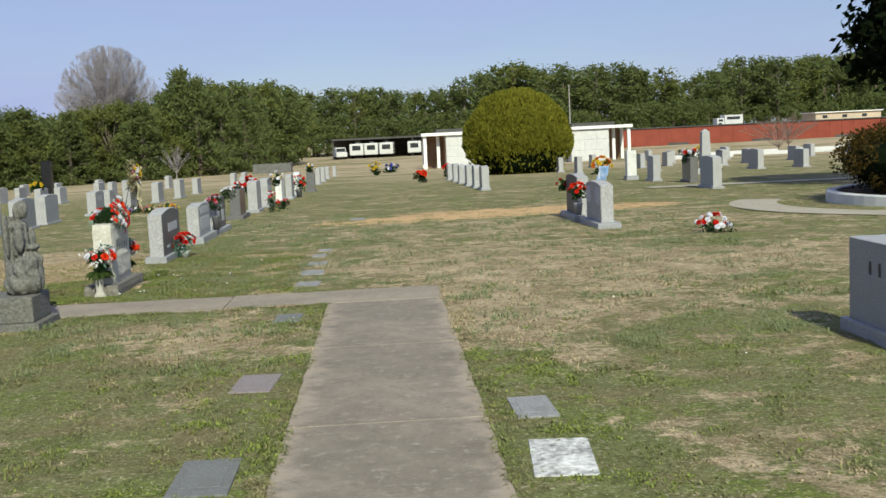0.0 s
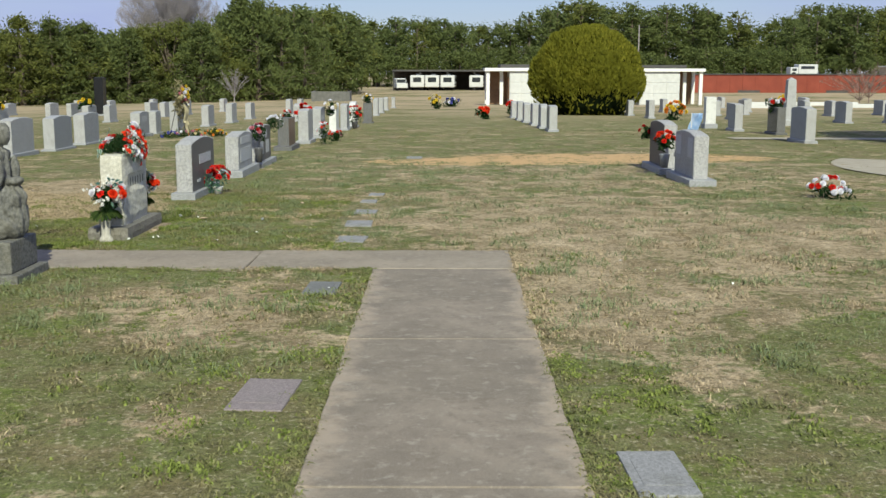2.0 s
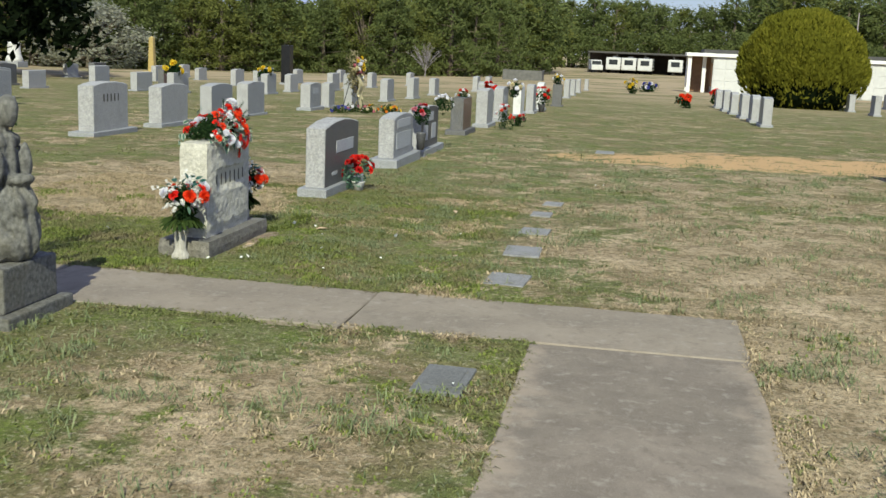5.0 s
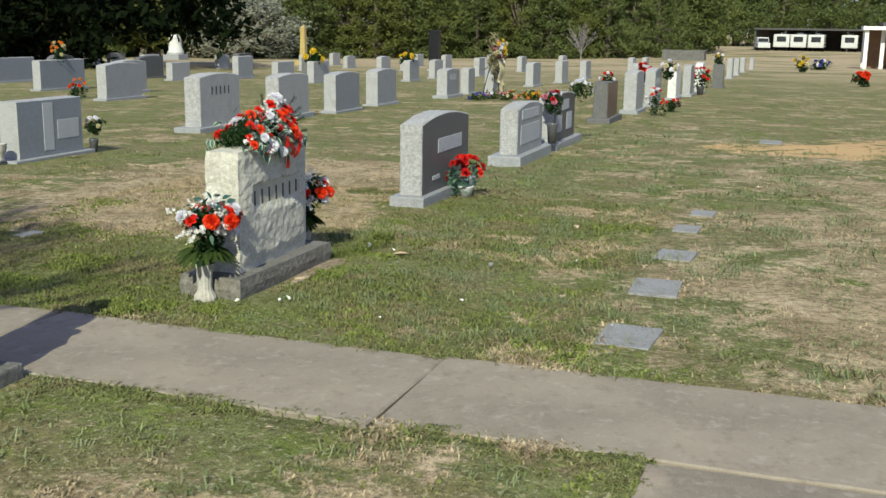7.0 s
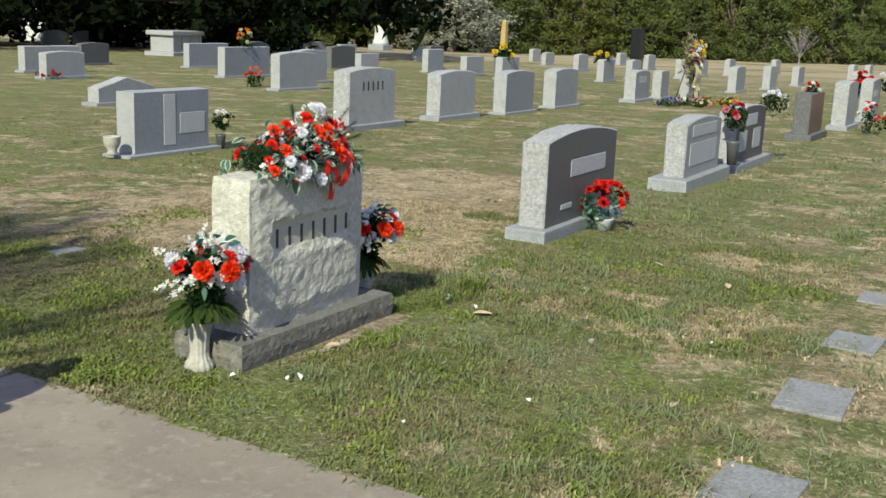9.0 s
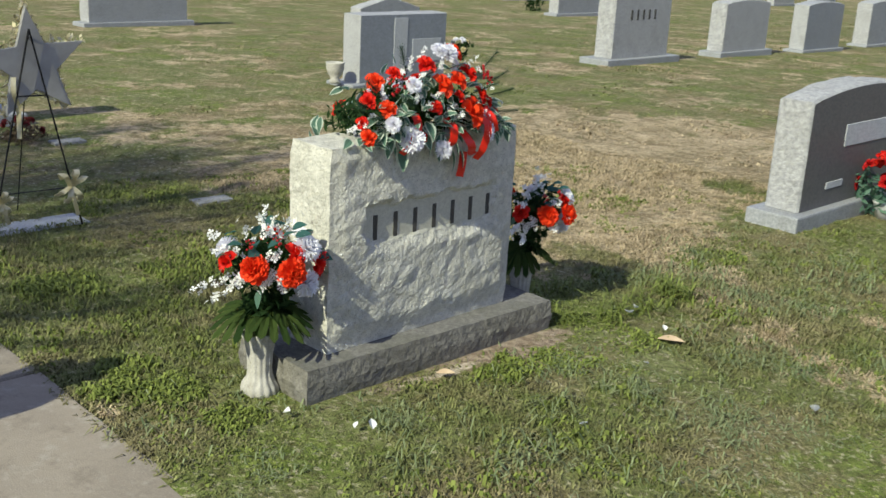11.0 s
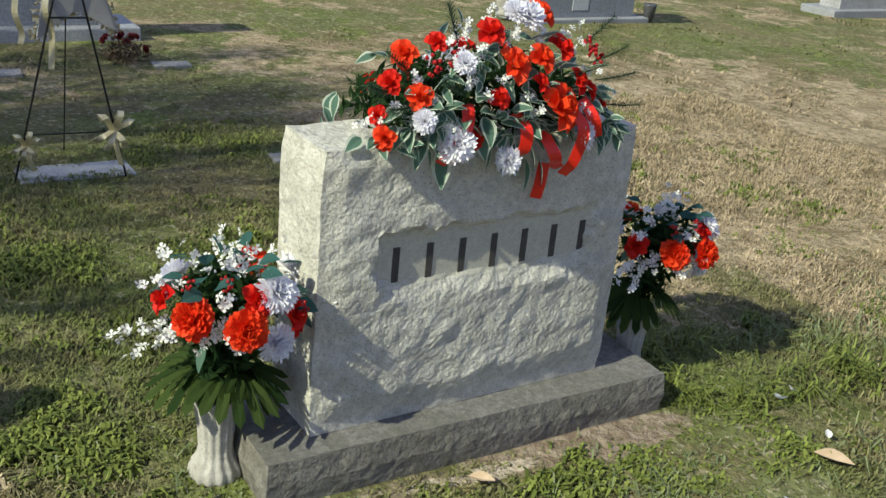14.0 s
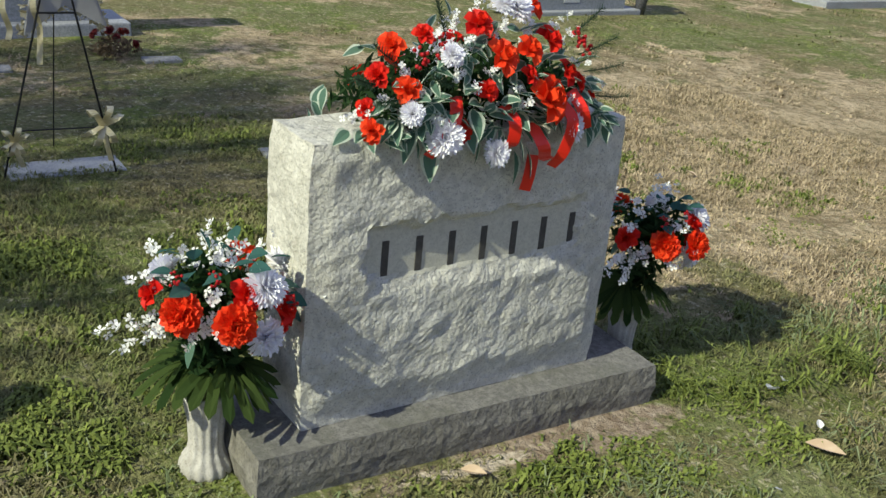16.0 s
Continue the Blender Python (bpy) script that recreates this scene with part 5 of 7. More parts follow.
def ribbon_mesh(points, width, mat, bm=None):
    """A flat band with a little thickness, following points; its width lies along y."""
    bm = bm or bmesh.new()
    rows = []
    q = [Vector(p) for p in points]
    q = [q[0] * 2 - q[1]] + q + [q[-1] * 2 - q[-2]]
    points = [0.5 * (2 * b + (c - a) * u + (2 * a - 5 * b + 4 * c - d) * u * u + (3 * b - a - 3 * c + d) * u ** 3) for a, b, c, d in zip(q, q[1:], q[2:], q[3:]) for u in (0, 0.2, 0.4, 0.6, 0.8)] + [q[-2]]
    for i, p in enumerate(points):
        p = Vector(p)
        d = Vector(points[min(i + 1, len(points) - 1)]) - Vector(points[max(i - 1, 0)])
        s = Vector((0.35, 1, 0)).cross(d).cross(d).normalized() * width / 2
        nrm = d.cross(s).normalized() * 0.0008
        rows.append([bm.verts.new(p - s + nrm), bm.verts.new(p + s + nrm), bm.verts.new(p + s - nrm), bm.verts.new(p - s - nrm)])
    for a, b in zip(rows, rows[1:]):
        for k in range(4):
            bm.faces.new((a[k], a[(k + 1) % 4], b[(k + 1) % 4], b[k]))
    return mesh_of("ribbon", bm, mat)


def saddle_spray():
    """The flower saddle lying over the family stone; y along the stone, x to its front."""
    ob = thing("flower_saddle", -3.31, 13.295, 0.832, 0, "red and white silk flower saddle with variegated leaves and ribbon", "flowers")
    ob.scale = (1, 0.92, 1)
    rnd = random.Random(12)

    def at(s, z, lift=1.0):
        q = max(0.0, 1 - (s / 0.46) ** 2 - (max(z, 0) / 0.31) ** 2)
        x = 0.155 if z < 0.04 else 0.185 * math.sqrt(q) * lift + 0.005
        return Vector((x, s - 0.2 * x + 0.012, z))

    def way(p):
        return (Vector((p.x * 1.6, p.y * 0.9, max(p.z, 0.0) * 1.1 + 0.05)) + Vector((0.1, 0, 0.05))).normalized()

    for s, z, kind, size in ((-0.03, 0.235, "rose", 1.15), (0.125, 0.265, "rose_open", 0.95), (-0.215, 0.19, "rose_open", 0.85), (-0.245, 0.135, "rose", 0.9), (0.02, 0.17, "rose_open", 1.1), (0.105, 0.18, "rose_open", 0.95),
                             (0.175, 0.195, "rose", 1.2), (-0.02, 0.105, "rose", 0.85), (0.16, 0.075, "rose_open", 1.5), (-0.065, 0.012, "rose", 0.95), (0.23, 0.125, "rose", 1.0), (0.275, 0.10, "rose", 0.8), (-0.15, 0.215, "rose", 0.8),
                             (-0.105, 0.005, "carnation_white", 1.15), (0.235, 0.0, "carnation_white", 0.95), (0.02, -0.045, "carnation_white", 0.85), (0.07, 0.25, "carnation_white", 0.95), (0.03, 0.26, "carnation_white", 0.75),
                             (-0.27, 0.07, "rose", 0.7), (-0.26, 0.03, "rose_open", 0.7), (-0.19, 0.11, "rose_open", 0.8), (-0.10, 0.17, "carnation_white", 0.7), (-0.18, 0.06, "carnation_white", 0.7), (0.33, 0.06, "rose", 0.6), (0.10, 0.13, "rose", 0.8)):
        p = at(s * 1.2 if s < 0 else s, z)
        p += way(p) * (0.034 if "white" in kind else 0.014)
        part("carnation" if "carn" in kind else "rose", FL[kind], None, ob, "" if "white" not in kind else "white ruffled carnation", aim(p, way(p), rnd.uniform(0, 360)) @ Matrix.Scale(size * 0.86, 4))
    # the far side, seen only as an outline
    for k in range(10):
        s, z = rnd.uniform(-0.2, 0.2), rnd.uniform(0.05, 0.15)
        p = at(s, z)
        p.x *= -0.8
        part("rose" if k % 3 else "carnation", FL["rose" if k % 3 else "carnation_white"], None, ob, "", aim(p, way(p), rnd.uniform(0, 360)))
    # variegated leaves: the large ones at the rim, ivy between
    for s, z, dy, dz, size in ((-0.27, 0.09, -1, -0.15, 0.9), (-0.25, 0.05, -1, -0.5, 0.9), (-0.20, 0.02, -0.7, -0.75, 1.0), (-0.15, -0.01, -0.25, -1, 1.15), (-0.07, 0.10, -0.1, 0.3, 0.95), (-0.02, 0.0, 0.1, -1, 0.9),
                               (0.03, -0.01, -0.15, -1, 0.95), (0.07, -0.01, 0.15, -1, 0.95), (0.10, 0.0, 0.5, -0.9, 1.1), (0.105, -0.05, 0.1, -1, 1.05), (0.14, -0.04, 0.4, -1, 1.05), (0.06, 0.06, 0.9, 0.1, 0.9),
                               (0.33, 0.10, 1, 0.1, 0.9), (0.34, 0.05, 1, -0.4, 1.0), (0.37, 0.03, 0.8, -0.7, 0.9), (0.30, 0.15, 0.9, 0.4, 0.8), (0.30, 0.03, 0.5, -0.8, 0.9)):
        p = at(s, z)
        d = Vector((0.35, dy, dz))
        part("leaf", FL["ivy"], None, ob, "", aim_x(p, d, rnd.uniform(-25, 25)) @ Matrix.Scale(size, 4))
    for k in range(22):
        s = -0.33 + 0.72 * k / 21 + rnd.uniform(-0.02, 0.02)
        p = at(s, rnd.uniform(0.0, 0.06) * (1 - (s / 0.5) ** 2) + 0.01)
        p.x = 0.16 * math.sqrt(max(0.05, 1 - (s / 0.47) ** 2))
        part("leaf", FL["ivy"], None, ob, "", aim_x(p, (0.6, s * 2.2 + rnd.uniform(-0.3, 0.3), rnd.uniform(-0.5, 0.15)), rnd.uniform(-35, 35)) @ Matrix.Scale(rnd.uniform(0.7, 1.05), 4))
    for k in range(210):
        a = rnd.uniform(-1, 1)
        s, z = 0.365 * a + 0.035, rnd.uniform(-0.01, 0.24) * (1 - abs(a) ** 2)
        p = at(s, z, 0.97)
        if rnd.random() < 0.2:
            p.x *= -0.9
        d = way(p) * 0.5 + Vector((rnd.uniform(-0.3, 0.5), rnd.uniform(-1, 1), rnd.uniform(-0.9, 0.6)))
        part("leaf", FL["ivy_small"], None, ob, "", aim_x(p, d, rnd.uniform(-50, 50)) @ Matrix.Scale(rnd.uniform(0.8, 1.25), 4))
    for s, z, dy, dz in ((-0.24, 0.16, -1, 0.5), (-0.28, 0.12, -1, 0.2), (-0.22, 0.10, -1, -0.1), (0.31, 0.16, 1, 0.35), (0.33, 0.12, 1, 0.1), (0.28, 0.20, 0.9, 0.7), (-0.12, 0.22, -0.6, 0.9), (0.20, 0.14, 0.7, 0.2), (-0.10, 0.12, -0.7, 0.2), (0.36, 0.06, 1, -0.1)):
        p = at(s, z)
        part("pine_sprig", FL["pine_sprig"], None, ob, "dark green pine sprig", aim_x(p, (0.3, dy, dz), rnd.uniform(-30, 30)))
    for s, z in ((-0.14, 0.19), (0.29, 0.19), (-0.19, 0.17), (0.31, 0.17)):
        part("berry_spray", FL["berry_spray"], None, ob, "spray of small red berries", aim(at(s, z), way(at(s, z))))
    verts, faces = [], []
    for s, z in ((-0.11, 0.235), (-0.08, 0.25), (-0.13, 0.215), (-0.09, 0.175), (-0.085, 0.14), (-0.05, 0.115), (0.065, 0.105), (0.09, 0.075), (-0.17, 0.10), (0.24, 0.06), (-0.06, 0.20), (-0.13, 0.045), (0.03, 0.235), (0.26, 0.235), (0.25, 0.20), (0.20, 0.05), (-0.27, 0.06), (-0.24, 0.09), (0.12, 0.23), (-0.20, 0.15), (-0.30, 0.05), (0.29, 0.14), (0.35, 0.08), (-0.02, 0.27), (0.0, 0.15)):
        p = at(s * 1.2 if s < 0 else s, z)
        sprig(verts, faces, p * 0.85, p + way(p) * 0.035, 11, 0.0076, rnd)
    part("blossom", raw_mesh("blossom", verts, faces, M["blossom"]), None, ob, "small white filler blossoms")
    # dark filler greenery and pine sprigs
    c = [(x, s, z) for s in np.linspace(-0.27, 0.35, 17) for x, z in ((0.08 * (1 - (s / 0.42) ** 2), 0.05), (0.0, 0.14 * (1 - (s / 0.42) ** 2)), (-0.08, 0.05), (0.10 * (1 - (s / 0.4) ** 2), 0.12 * (1 - (s / 0.4) ** 2)))]
    v, f = clump_cloud(c, [0.055] * len(c), 34, 0.019, 5, 0.3)
    tagged(part("foliage", raw_mesh("foliage", v, f, M["leaf_dark"]), None, ob, "dark filler greenery"), kind="stuff")
    for pts in ([(0.14, -0.10, 0.09), (0.19, -0.13, 0.06), (0.20, -0.165, 0.0), (0.17, -0.185, -0.035)], [(0.17, 0.02, 0.07), (0.205, 0.035, 0.04), (0.20, 0.04, -0.01), (0.175, 0.035, -0.03)],
                [(0.17, 0.20, 0.07), (0.21, 0.215, 0.03), (0.20, 0.205, -0.05), (0.175, 0.195, -0.09)], [(0.165, 0.12, 0.02), (0.20, 0.14, -0.03), (0.185, 0.16, -0.06), (0.18, 0.18, -0.07)], [(0.165, 0.14, -0.06), (0.165, 0.135, -0.11), (0.16, 0.13, -0.15)], [(0.16, 0.24, 0.09), (0.19, 0.26, 0.05), (0.185, 0.285, 0.0)]):
        part("ribbon", ribbon_mesh(pts, 0.031, M["ribbon"]), None, ob, "red satin ribbon tail")


saddle_spray()


def vase_bouquet(x, y, rz, seed, size=1.0):
    """A fluted cast vase with silk flowers, palm fans and white blossom sprays; its front is towards +x."""
    ob = thing("flower_vase", x, y, 0, rz, "pale cast-stone vase of red and white silk flowers", "vase", "vases beside the family stone")
    rnd = random.Random(seed)
    vase = lathe([(0.058, -0.01), (0.064, 0.008), (0.060, 0.03), (0.044, 0.055), (0.040, 0.08), (0.043, 0.14), (0.052, 0.19), (0.064, 0.215), (0.060, 0.222), (0.05, 0.20)], 72, 0.045, 14)
    part("vase", vase, M["cast"], ob, "fluted pale cast-stone vase", smooth=True)
    ob.scale = (size, size, size)
    ctr = Vector((0.01, 0.028, 0.46))

    def at(a, e, r):
        return ctr + Vector((math.cos(e) * math.cos(a), math.cos(e) * math.sin(a), math.sin(e))) * r

    spots = [("carnation", -0.75, 0.12, 0.155, 1.15), ("carnation", -0.05, 0.05, 0.165, 1.15), ("carnation_white", 0.45, 0.45, 0.16, 1.0), ("carnation_white", 0.5, -0.35, 0.15, 0.95), ("rose", 0.15, 0.4, 0.15, 1.0), ("rose", 0.75, 0.05, 0.16, 1.0),
             ("rose", -1.5, 0.15, 0.15, 1.0), ("carnation", 2.6, 0.2, 0.15, 1.0), ("carnation_white", 1.8, 0.3, 0.15, 0.9), ("rose", 0.95, -0.25, 0.15, 0.8), ("carnation_white", -2.3, 0.2, 0.14, 0.9)]
    for kind, a, e, r, big in spots:
        p = at(a, e, r)
        part("carnation" if "carn" in kind else "rose", FL[kind], None, ob, "white ruffled carnation" if "white" in kind else "", aim(p, p - ctr + Vector((0, 0, 0.04)), rnd.uniform(0, 360)) @ Matrix.Scale(big, 4))
    for a, e, r in ((-1.1, 0.95, 0.13), (-0.6, 1.1, 0.15), (-0.1, 1.2, 0.14), (-0.75, 0.5, 0.15), (0.3, 0.75, 0.16), (-0.9, 0.75, 0.13), (-0.3, 0.85, 0.14), (0.1, 0.9, 0.13), (-1.3, 0.6, 0.14), (0.5, 0.95, 0.15), (0.85, 0.2, 0.16), (-0.5, 0.6, 0.15), (1.6, 0.6, 0.14), (2.6, 0.7, 0.14), (-2.2, 0.7, 0.14), (1.0, -0.05, 0.15)):
        p = at(a, e, r)
        part("leaf", FL["teal"], None, ob, "blue-green holly leaf", aim_x(p, p - ctr + Vector((rnd.uniform(-0.1, 0.1), rnd.uniform(-0.1, 0.1), -0.05)), rnd.uniform(-40, 40)) @ Matrix.Scale(rnd.uniform(0.85, 1.2), 4))
    for a, e, r in ((-0.85, 0.55, 0.17), (-0.3, 0.62, 0.17), (0.7, 0.2, 0.18)):
        part("berry_spray", FL["berry_spray"], None, ob, "spray of small red berries", aim(at(a, e, r), at(a, e, r) - ctr) @ Matrix.Scale(0.7, 4))
    for a in (-2.15, -1.6, 0.25, 0.75, 1.5, 2.3, 3.1):
        p = Vector((math.cos(a) * 0.03, math.sin(a) * 0.03 + 0.014, 0.305))
        part("palm_leaf", FL["palm"], None, ob, "dark green palm fan", aim_x(p, (math.cos(a), math.sin(a), -0.42 + rnd.uniform(-0.15, 0.15)), rnd.uniform(-25, 25)) @ Matrix.Scale(rnd.uniform(0.95, 1.2), 4))
    verts, faces = [], []
    for a, e, r, n in ((-1.55, -0.22, 0.30, 16), (-1.35, -0.32, 0.28, 14), (-1.1, -0.15, 0.22, 12), (-0.55, -0.2, 0.20, 12), (-0.25, -0.05, 0.20, 9), (-0.35, 0.4, 0.19, 9), (-0.8, 1.25, 0.29, 12), (-0.2, 1.2, 0.25, 10), (-1.6, 0.95, 0.24, 9), (0.4, 1.15, 0.24, 8),
                       (-1.5, 0.35, 0.23, 8), (0.3, -0.3, 0.19, 8), (1.2, 0.1, 0.26, 10), (1.7, 0.2, 0.24, 9), (2.8, 0.4, 0.24, 9), (-2.5, 0.3, 0.25, 9), (1.5, 0.9, 0.24, 8), (-0.1, -0.45, 0.17, 6)):
        sprig(verts, faces, at(a, e, 0.06), at(a, e, r * (0.92 if e < 0.8 else 0.72)), int(n * (1.4 if e < 0.8 else 1.1)), 0.0102, rnd)
    part("blossom", raw_mesh("blossom", verts, faces, M["blossom"]), None, ob, "sprays of small white blossoms")
    c = [tuple(at(rnd.uniform(0, 6.28), rnd.uniform(-0.8, 1.2), rnd.uniform(0.02, 0.11))) for _ in range(26)] + [(rnd.gauss(0, 0.03), 0.015 + rnd.gauss(0, 0.03), rnd.uniform(0.25, 0.38)) for _ in range(12)]
    v, f = clump_cloud(c, [0.05] * len(c), 26, 0.022, seed, 0.3)
    tagged(part("foliage", raw_mesh("foliage", v, f, M["leaf_dark"]), None, ob, "dark filler greenery"), kind="stuff")
    for k in range(10):
        a = rnd.uniform(0, 6.28)
        p = at(a, rnd.uniform(-0.5, 0.6), 0.13)
        part("leaf", FL["plain_leaf"], None, ob, "", aim_x(p, p - ctr + Vector((0, 0, -0.05)), rnd.uniform(-40, 40)))
    return ob


vase_bouquet(-3.315, 12.682, -8, 3)
vase_bouquet(-3.32, 13.985, 22, 8, 0.93)


# ---------------------------------------------------------------- grave markers, statue and easel
def flat_marker(x, y, w, d, mat, label, rz=0.0):
    ob = thing("grave_marker", x, y, zg(x, y), rz, label, "grave marker", "flat grave markers")
    bm = box(-w / 2, w / 2, -d / 2, d / 2, -0.06, 0.011, 0.005)
    part("slab", bm, M[mat], ob)
    part("plaque", box(-w * 0.34, w * 0.34, -d * 0.30, d * 0.30, 0.009, 0.0135, 0.001, segments=1), M[mat], ob, "slightly raised centre field")



for x, y, w, d, mat, label in ((0.895, 6.56, 0.255, 0.50, "marker", "flat grey granite marker set in the turf"), (-0.93, 7.65, 0.29, 0.54, "marker_mauve", "flat mauve-grey granite marker set in the turf"),
                               (0.905, 5.515, 0.325, 0.64, "marker_white", "flat white marble marker set in the turf"), (-0.945, 5.54, 0.31, 0.60, "marker_dark", "flat blue-grey marker set in the turf"),
                               (-0.94, 10.42, 0.25, 0.43, "marker_dark", "flat grey marker beside the walk"), (-0.92, 12.82, 0.29, 0.40, "marker", "flat pale grey marker near the walk"), (-0.93, 13.95, 0.29, 0.42, "marker", "flat pale grey marker in the turf"),
                               (-0.93, 14.98, 0.26, 0.34, "marker", "flat grey marker half overgrown by turf"), (-0.97, 16.1, 0.2, 0.28, "marker", "flat grey marker half overgrown by turf"), (-0.92, 16.95, 0.2, 0.28, "marker", "flat grey marker half overgrown by turf"),
                               (-5.58, 12.93, 0.20, 0.46, "mid", "pale flat marker beneath the wire easel"), (-5.54, 13.90, 0.11, 0.22, "marker", "small flat marker half sunk in the grass"), (-0.6, 24.5, 0.32, 0.5, "marker", "flat grey marker in the far turf"),
                               (-7.42, 13.96, 0.12, 0.22, "marker", "small flat marker by the grey headstone"), (-7.35, 12.95, 0.14, 0.28, "marker", "flat marker before the grey headstone")):
    flat_marker(x, y, w, d, mat, label, -5 if mat == "marker_white" else random.Random(int(y * 100)).uniform(-4, 4))


def statue():
    px, py = -3.70, 10.86
    ob = thing("pedestal", px, py, 0, 0, "weathered grey stepped stone pedestal by the walk", "pedestal")
    part("foot", box(-0.36, 0.36, -0.34, 0.34, -0.05, 0.07, 0.012), M["weathered"], ob)
    part("block", box(-0.295, 0.295, -0.275, 0.275, 0.07, 0.325, 0.014), M["weathered"], ob)
    bm = bmesh.new()
    # rocky seat, a robed seated form with folded wings and a broken pillar behind it
    for c, r, s in (((-0.01, 0.0, 0.08), 0.20, (1, 1, 0.55)), ((0.0, 0.0, 0.20), 0.15, (1, 1, 0.75)), ((0.09, 0.0, 0.28), 0.115, (1.1, 1.0, 0.8)), ((0.14, 0.02, 0.14), 0.085, (0.8, 1.1, 1.5)), ((-0.01, 0.0, 0.46), 0.10, (0.85, 1.0, 1.5)),
                    ((-0.005, 0.0, 0.575), 0.085, (0.85, 1.4, 0.6)), ((0.03, 0.01, 0.715), 0.066, (1.0, 0.9, 1.2)), ((-0.01, 0.01, 0.70), 0.06, (0.9, 1.05, 1.3)), ((0.05, -0.115, 0.47), 0.042, (1.2, 0.85, 2.3)), ((0.05, 0.115, 0.47), 0.042, (1.2, 0.85, 2.3)),
                    ((0.12, 0.0, 0.395), 0.045, (1.5, 1.9, 0.7)), ((-0.11, -0.10, 0.50), 0.06, (0.45, 0.95, 3.0)), ((-0.11, 0.11, 0.50), 0.06, (0.45, 0.95, 3.0))):
        o = bmesh.new()
        bmesh.ops.create_icosphere(o, subdivisions=4, radius=r)
        for v in o.verts:
            fold = 0.012 * math.sin(math.atan2(v.co.y, v.co.x) * 7 + v.co.z * 22) if r > 0.08 else 0.003
            v.co += v.co.normalized() * (fold + 0.012 * noise.noise((v.co + Vector(c)) * 14) + 0.006 * noise.noise((v.co + Vector(c)) * 40))
            v.co = Vector((v.co.x * s[0], v.co.y * s[1], v.co.z * s[2])) + Vector(c)
            v.co.z = max(v.co.z, 0.0)
        add_bm(bm, o)
    add_bm(bm, box(-0.19, -0.07, -0.07, 0.08, 0.0, 0.66, 0.02))
    st = new("statue", mesh_of("statue", bm, M["weathered"], smooth=True))
    st.matrix_basis = pose(px + 0.15, py, 0.326, 0, 0, -12) @ Matrix.Diagonal((0.9, 0.9, 1.16, 1))
    fuse = st.modifiers.new("fuse", "REMESH")
    fuse.mode, fuse.voxel_size, fuse.use_smooth_shade = "VOXEL", 0.009, True
    tagged(st, "weathered grey stone statue of a seated robed form", "statue")


statue()


def easel():
    ob = thing("wire_easel", -5.42, 13.02, zg(-5.42, 13.02), 0, "black wire easel with gold bows on its legs", "easel")
    apex = (-0.08, -0.11, 0.97)
    for foot in ((-0.085, -0.345, 0.0), (-0.05, 0.09, 0.0), (-0.47, -0.06, 0.0)):
        part("leg", tube([foot, apex], 0.003 if foot[0] < -0.2 else 0.0048, 6), M["wire"], ob)
    part("crossbar", tube([(-0.083, -0.30, 0.20), (-0.056, 0.05, 0.20)], 0.003, 6), M["wire"], ob)
    part("crossbar", tube([(-0.082, -0.185, 0.66), (-0.07, -0.047, 0.66)], 0.004, 6), M["wire"], ob)
    for y, z, k in ((-0.305, 0.165, 0.8), (0.04, 0.205, 1.15)):
        for a in (0.5, 1.2, 2.2, 3.6, 4.4, 5.3):
            d = Vector((0.02, math.cos(a), math.sin(a)))
            b = Vector((-0.055, y, z))
            part("bow_loop", ribbon_mesh([b, b + d * 0.05 * k + Vector((0.03, 0, 0.01)), b + d * 0.075 * k, b + d * 0.05 * k - Vector((0.012, 0, 0.01))], 0.022 * k, M["gold_ribbon"]), None, ob, "gold mesh bow")
        part("bow_tail", ribbon_mesh([(-0.055, y, z), (-0.04, y + 0.012, z - 0.07 * k), (-0.05, y + 0.03, z - 0.13 * k)], 0.02, M["gold_ribbon"]), None, ob, "gold mesh bow")
    star = thing("star_wreath", -5.53, 12.93, zg(-5.53, 12.93) + 0.80, 0, "flat pale star-shaped wreath edged with gold tinsel", "wreath")
    pts = []
    for k in range(10):
        r = 0.27 if k % 2 == 0 else 0.115
        a = math.pi / 2 + k * math.pi / 5 + 0.08
        pts.append((r * math.cos(a), r * math.sin(a)))
    bm = bmesh.new()
    f, b = [bm.verts.new((0.012, y, z)) for y, z in pts], [bm.verts.new((-0.012, y, z)) for y, z in pts]
    bm.faces.new(f), bm.faces.new(b[::-1])
    for k in range(10):
        bm.faces.new((f[k], b[k], b[(k + 1) % 10], f[(k + 1) % 10]))
    bmesh.ops.recalc_face_normals(bm, faces=bm.faces[:])
    part("star", bm, plain("star_board", (0.30, 0.29, 0.27), (0.40, 0.385, 0.36), 14, 0.8), star, "pale grey board back")
    c = []
    for k in range(10):
        for u in np.linspace(0, 0.9, 5):
            c.append((-0.03, pts[k][0] * (1 - u) + pts[(k + 1) % 10][0] * u, pts[k][1] * (1 - u) + pts[(k + 1) % 10][1] * u))
    v, fc = clump_cloud(c, [0.026] * len(c), 12, 0.014, 9, 0.5)
    part("tinsel", raw_mesh("tinsel", v, fc, M["gold_ribbon"]), None, star, "gold tinsel edging")
    for y0, n in ((-0.21, 0.24), (-0.10, 0.34)):
        part("streamer", ribbon_mesh([(0.015, y0, -0.05), (0.03, y0 - 0.01, -0.12), (0.01, y0 + 0.015, -0.2), (0.025, y0 + 0.005, -n)], 0.022, M["gold_ribbon"]), None, star, "gold mesh streamer")


easel()


# ---------------------------------------------------------------- flowers on the other graves
BLOOM = {}


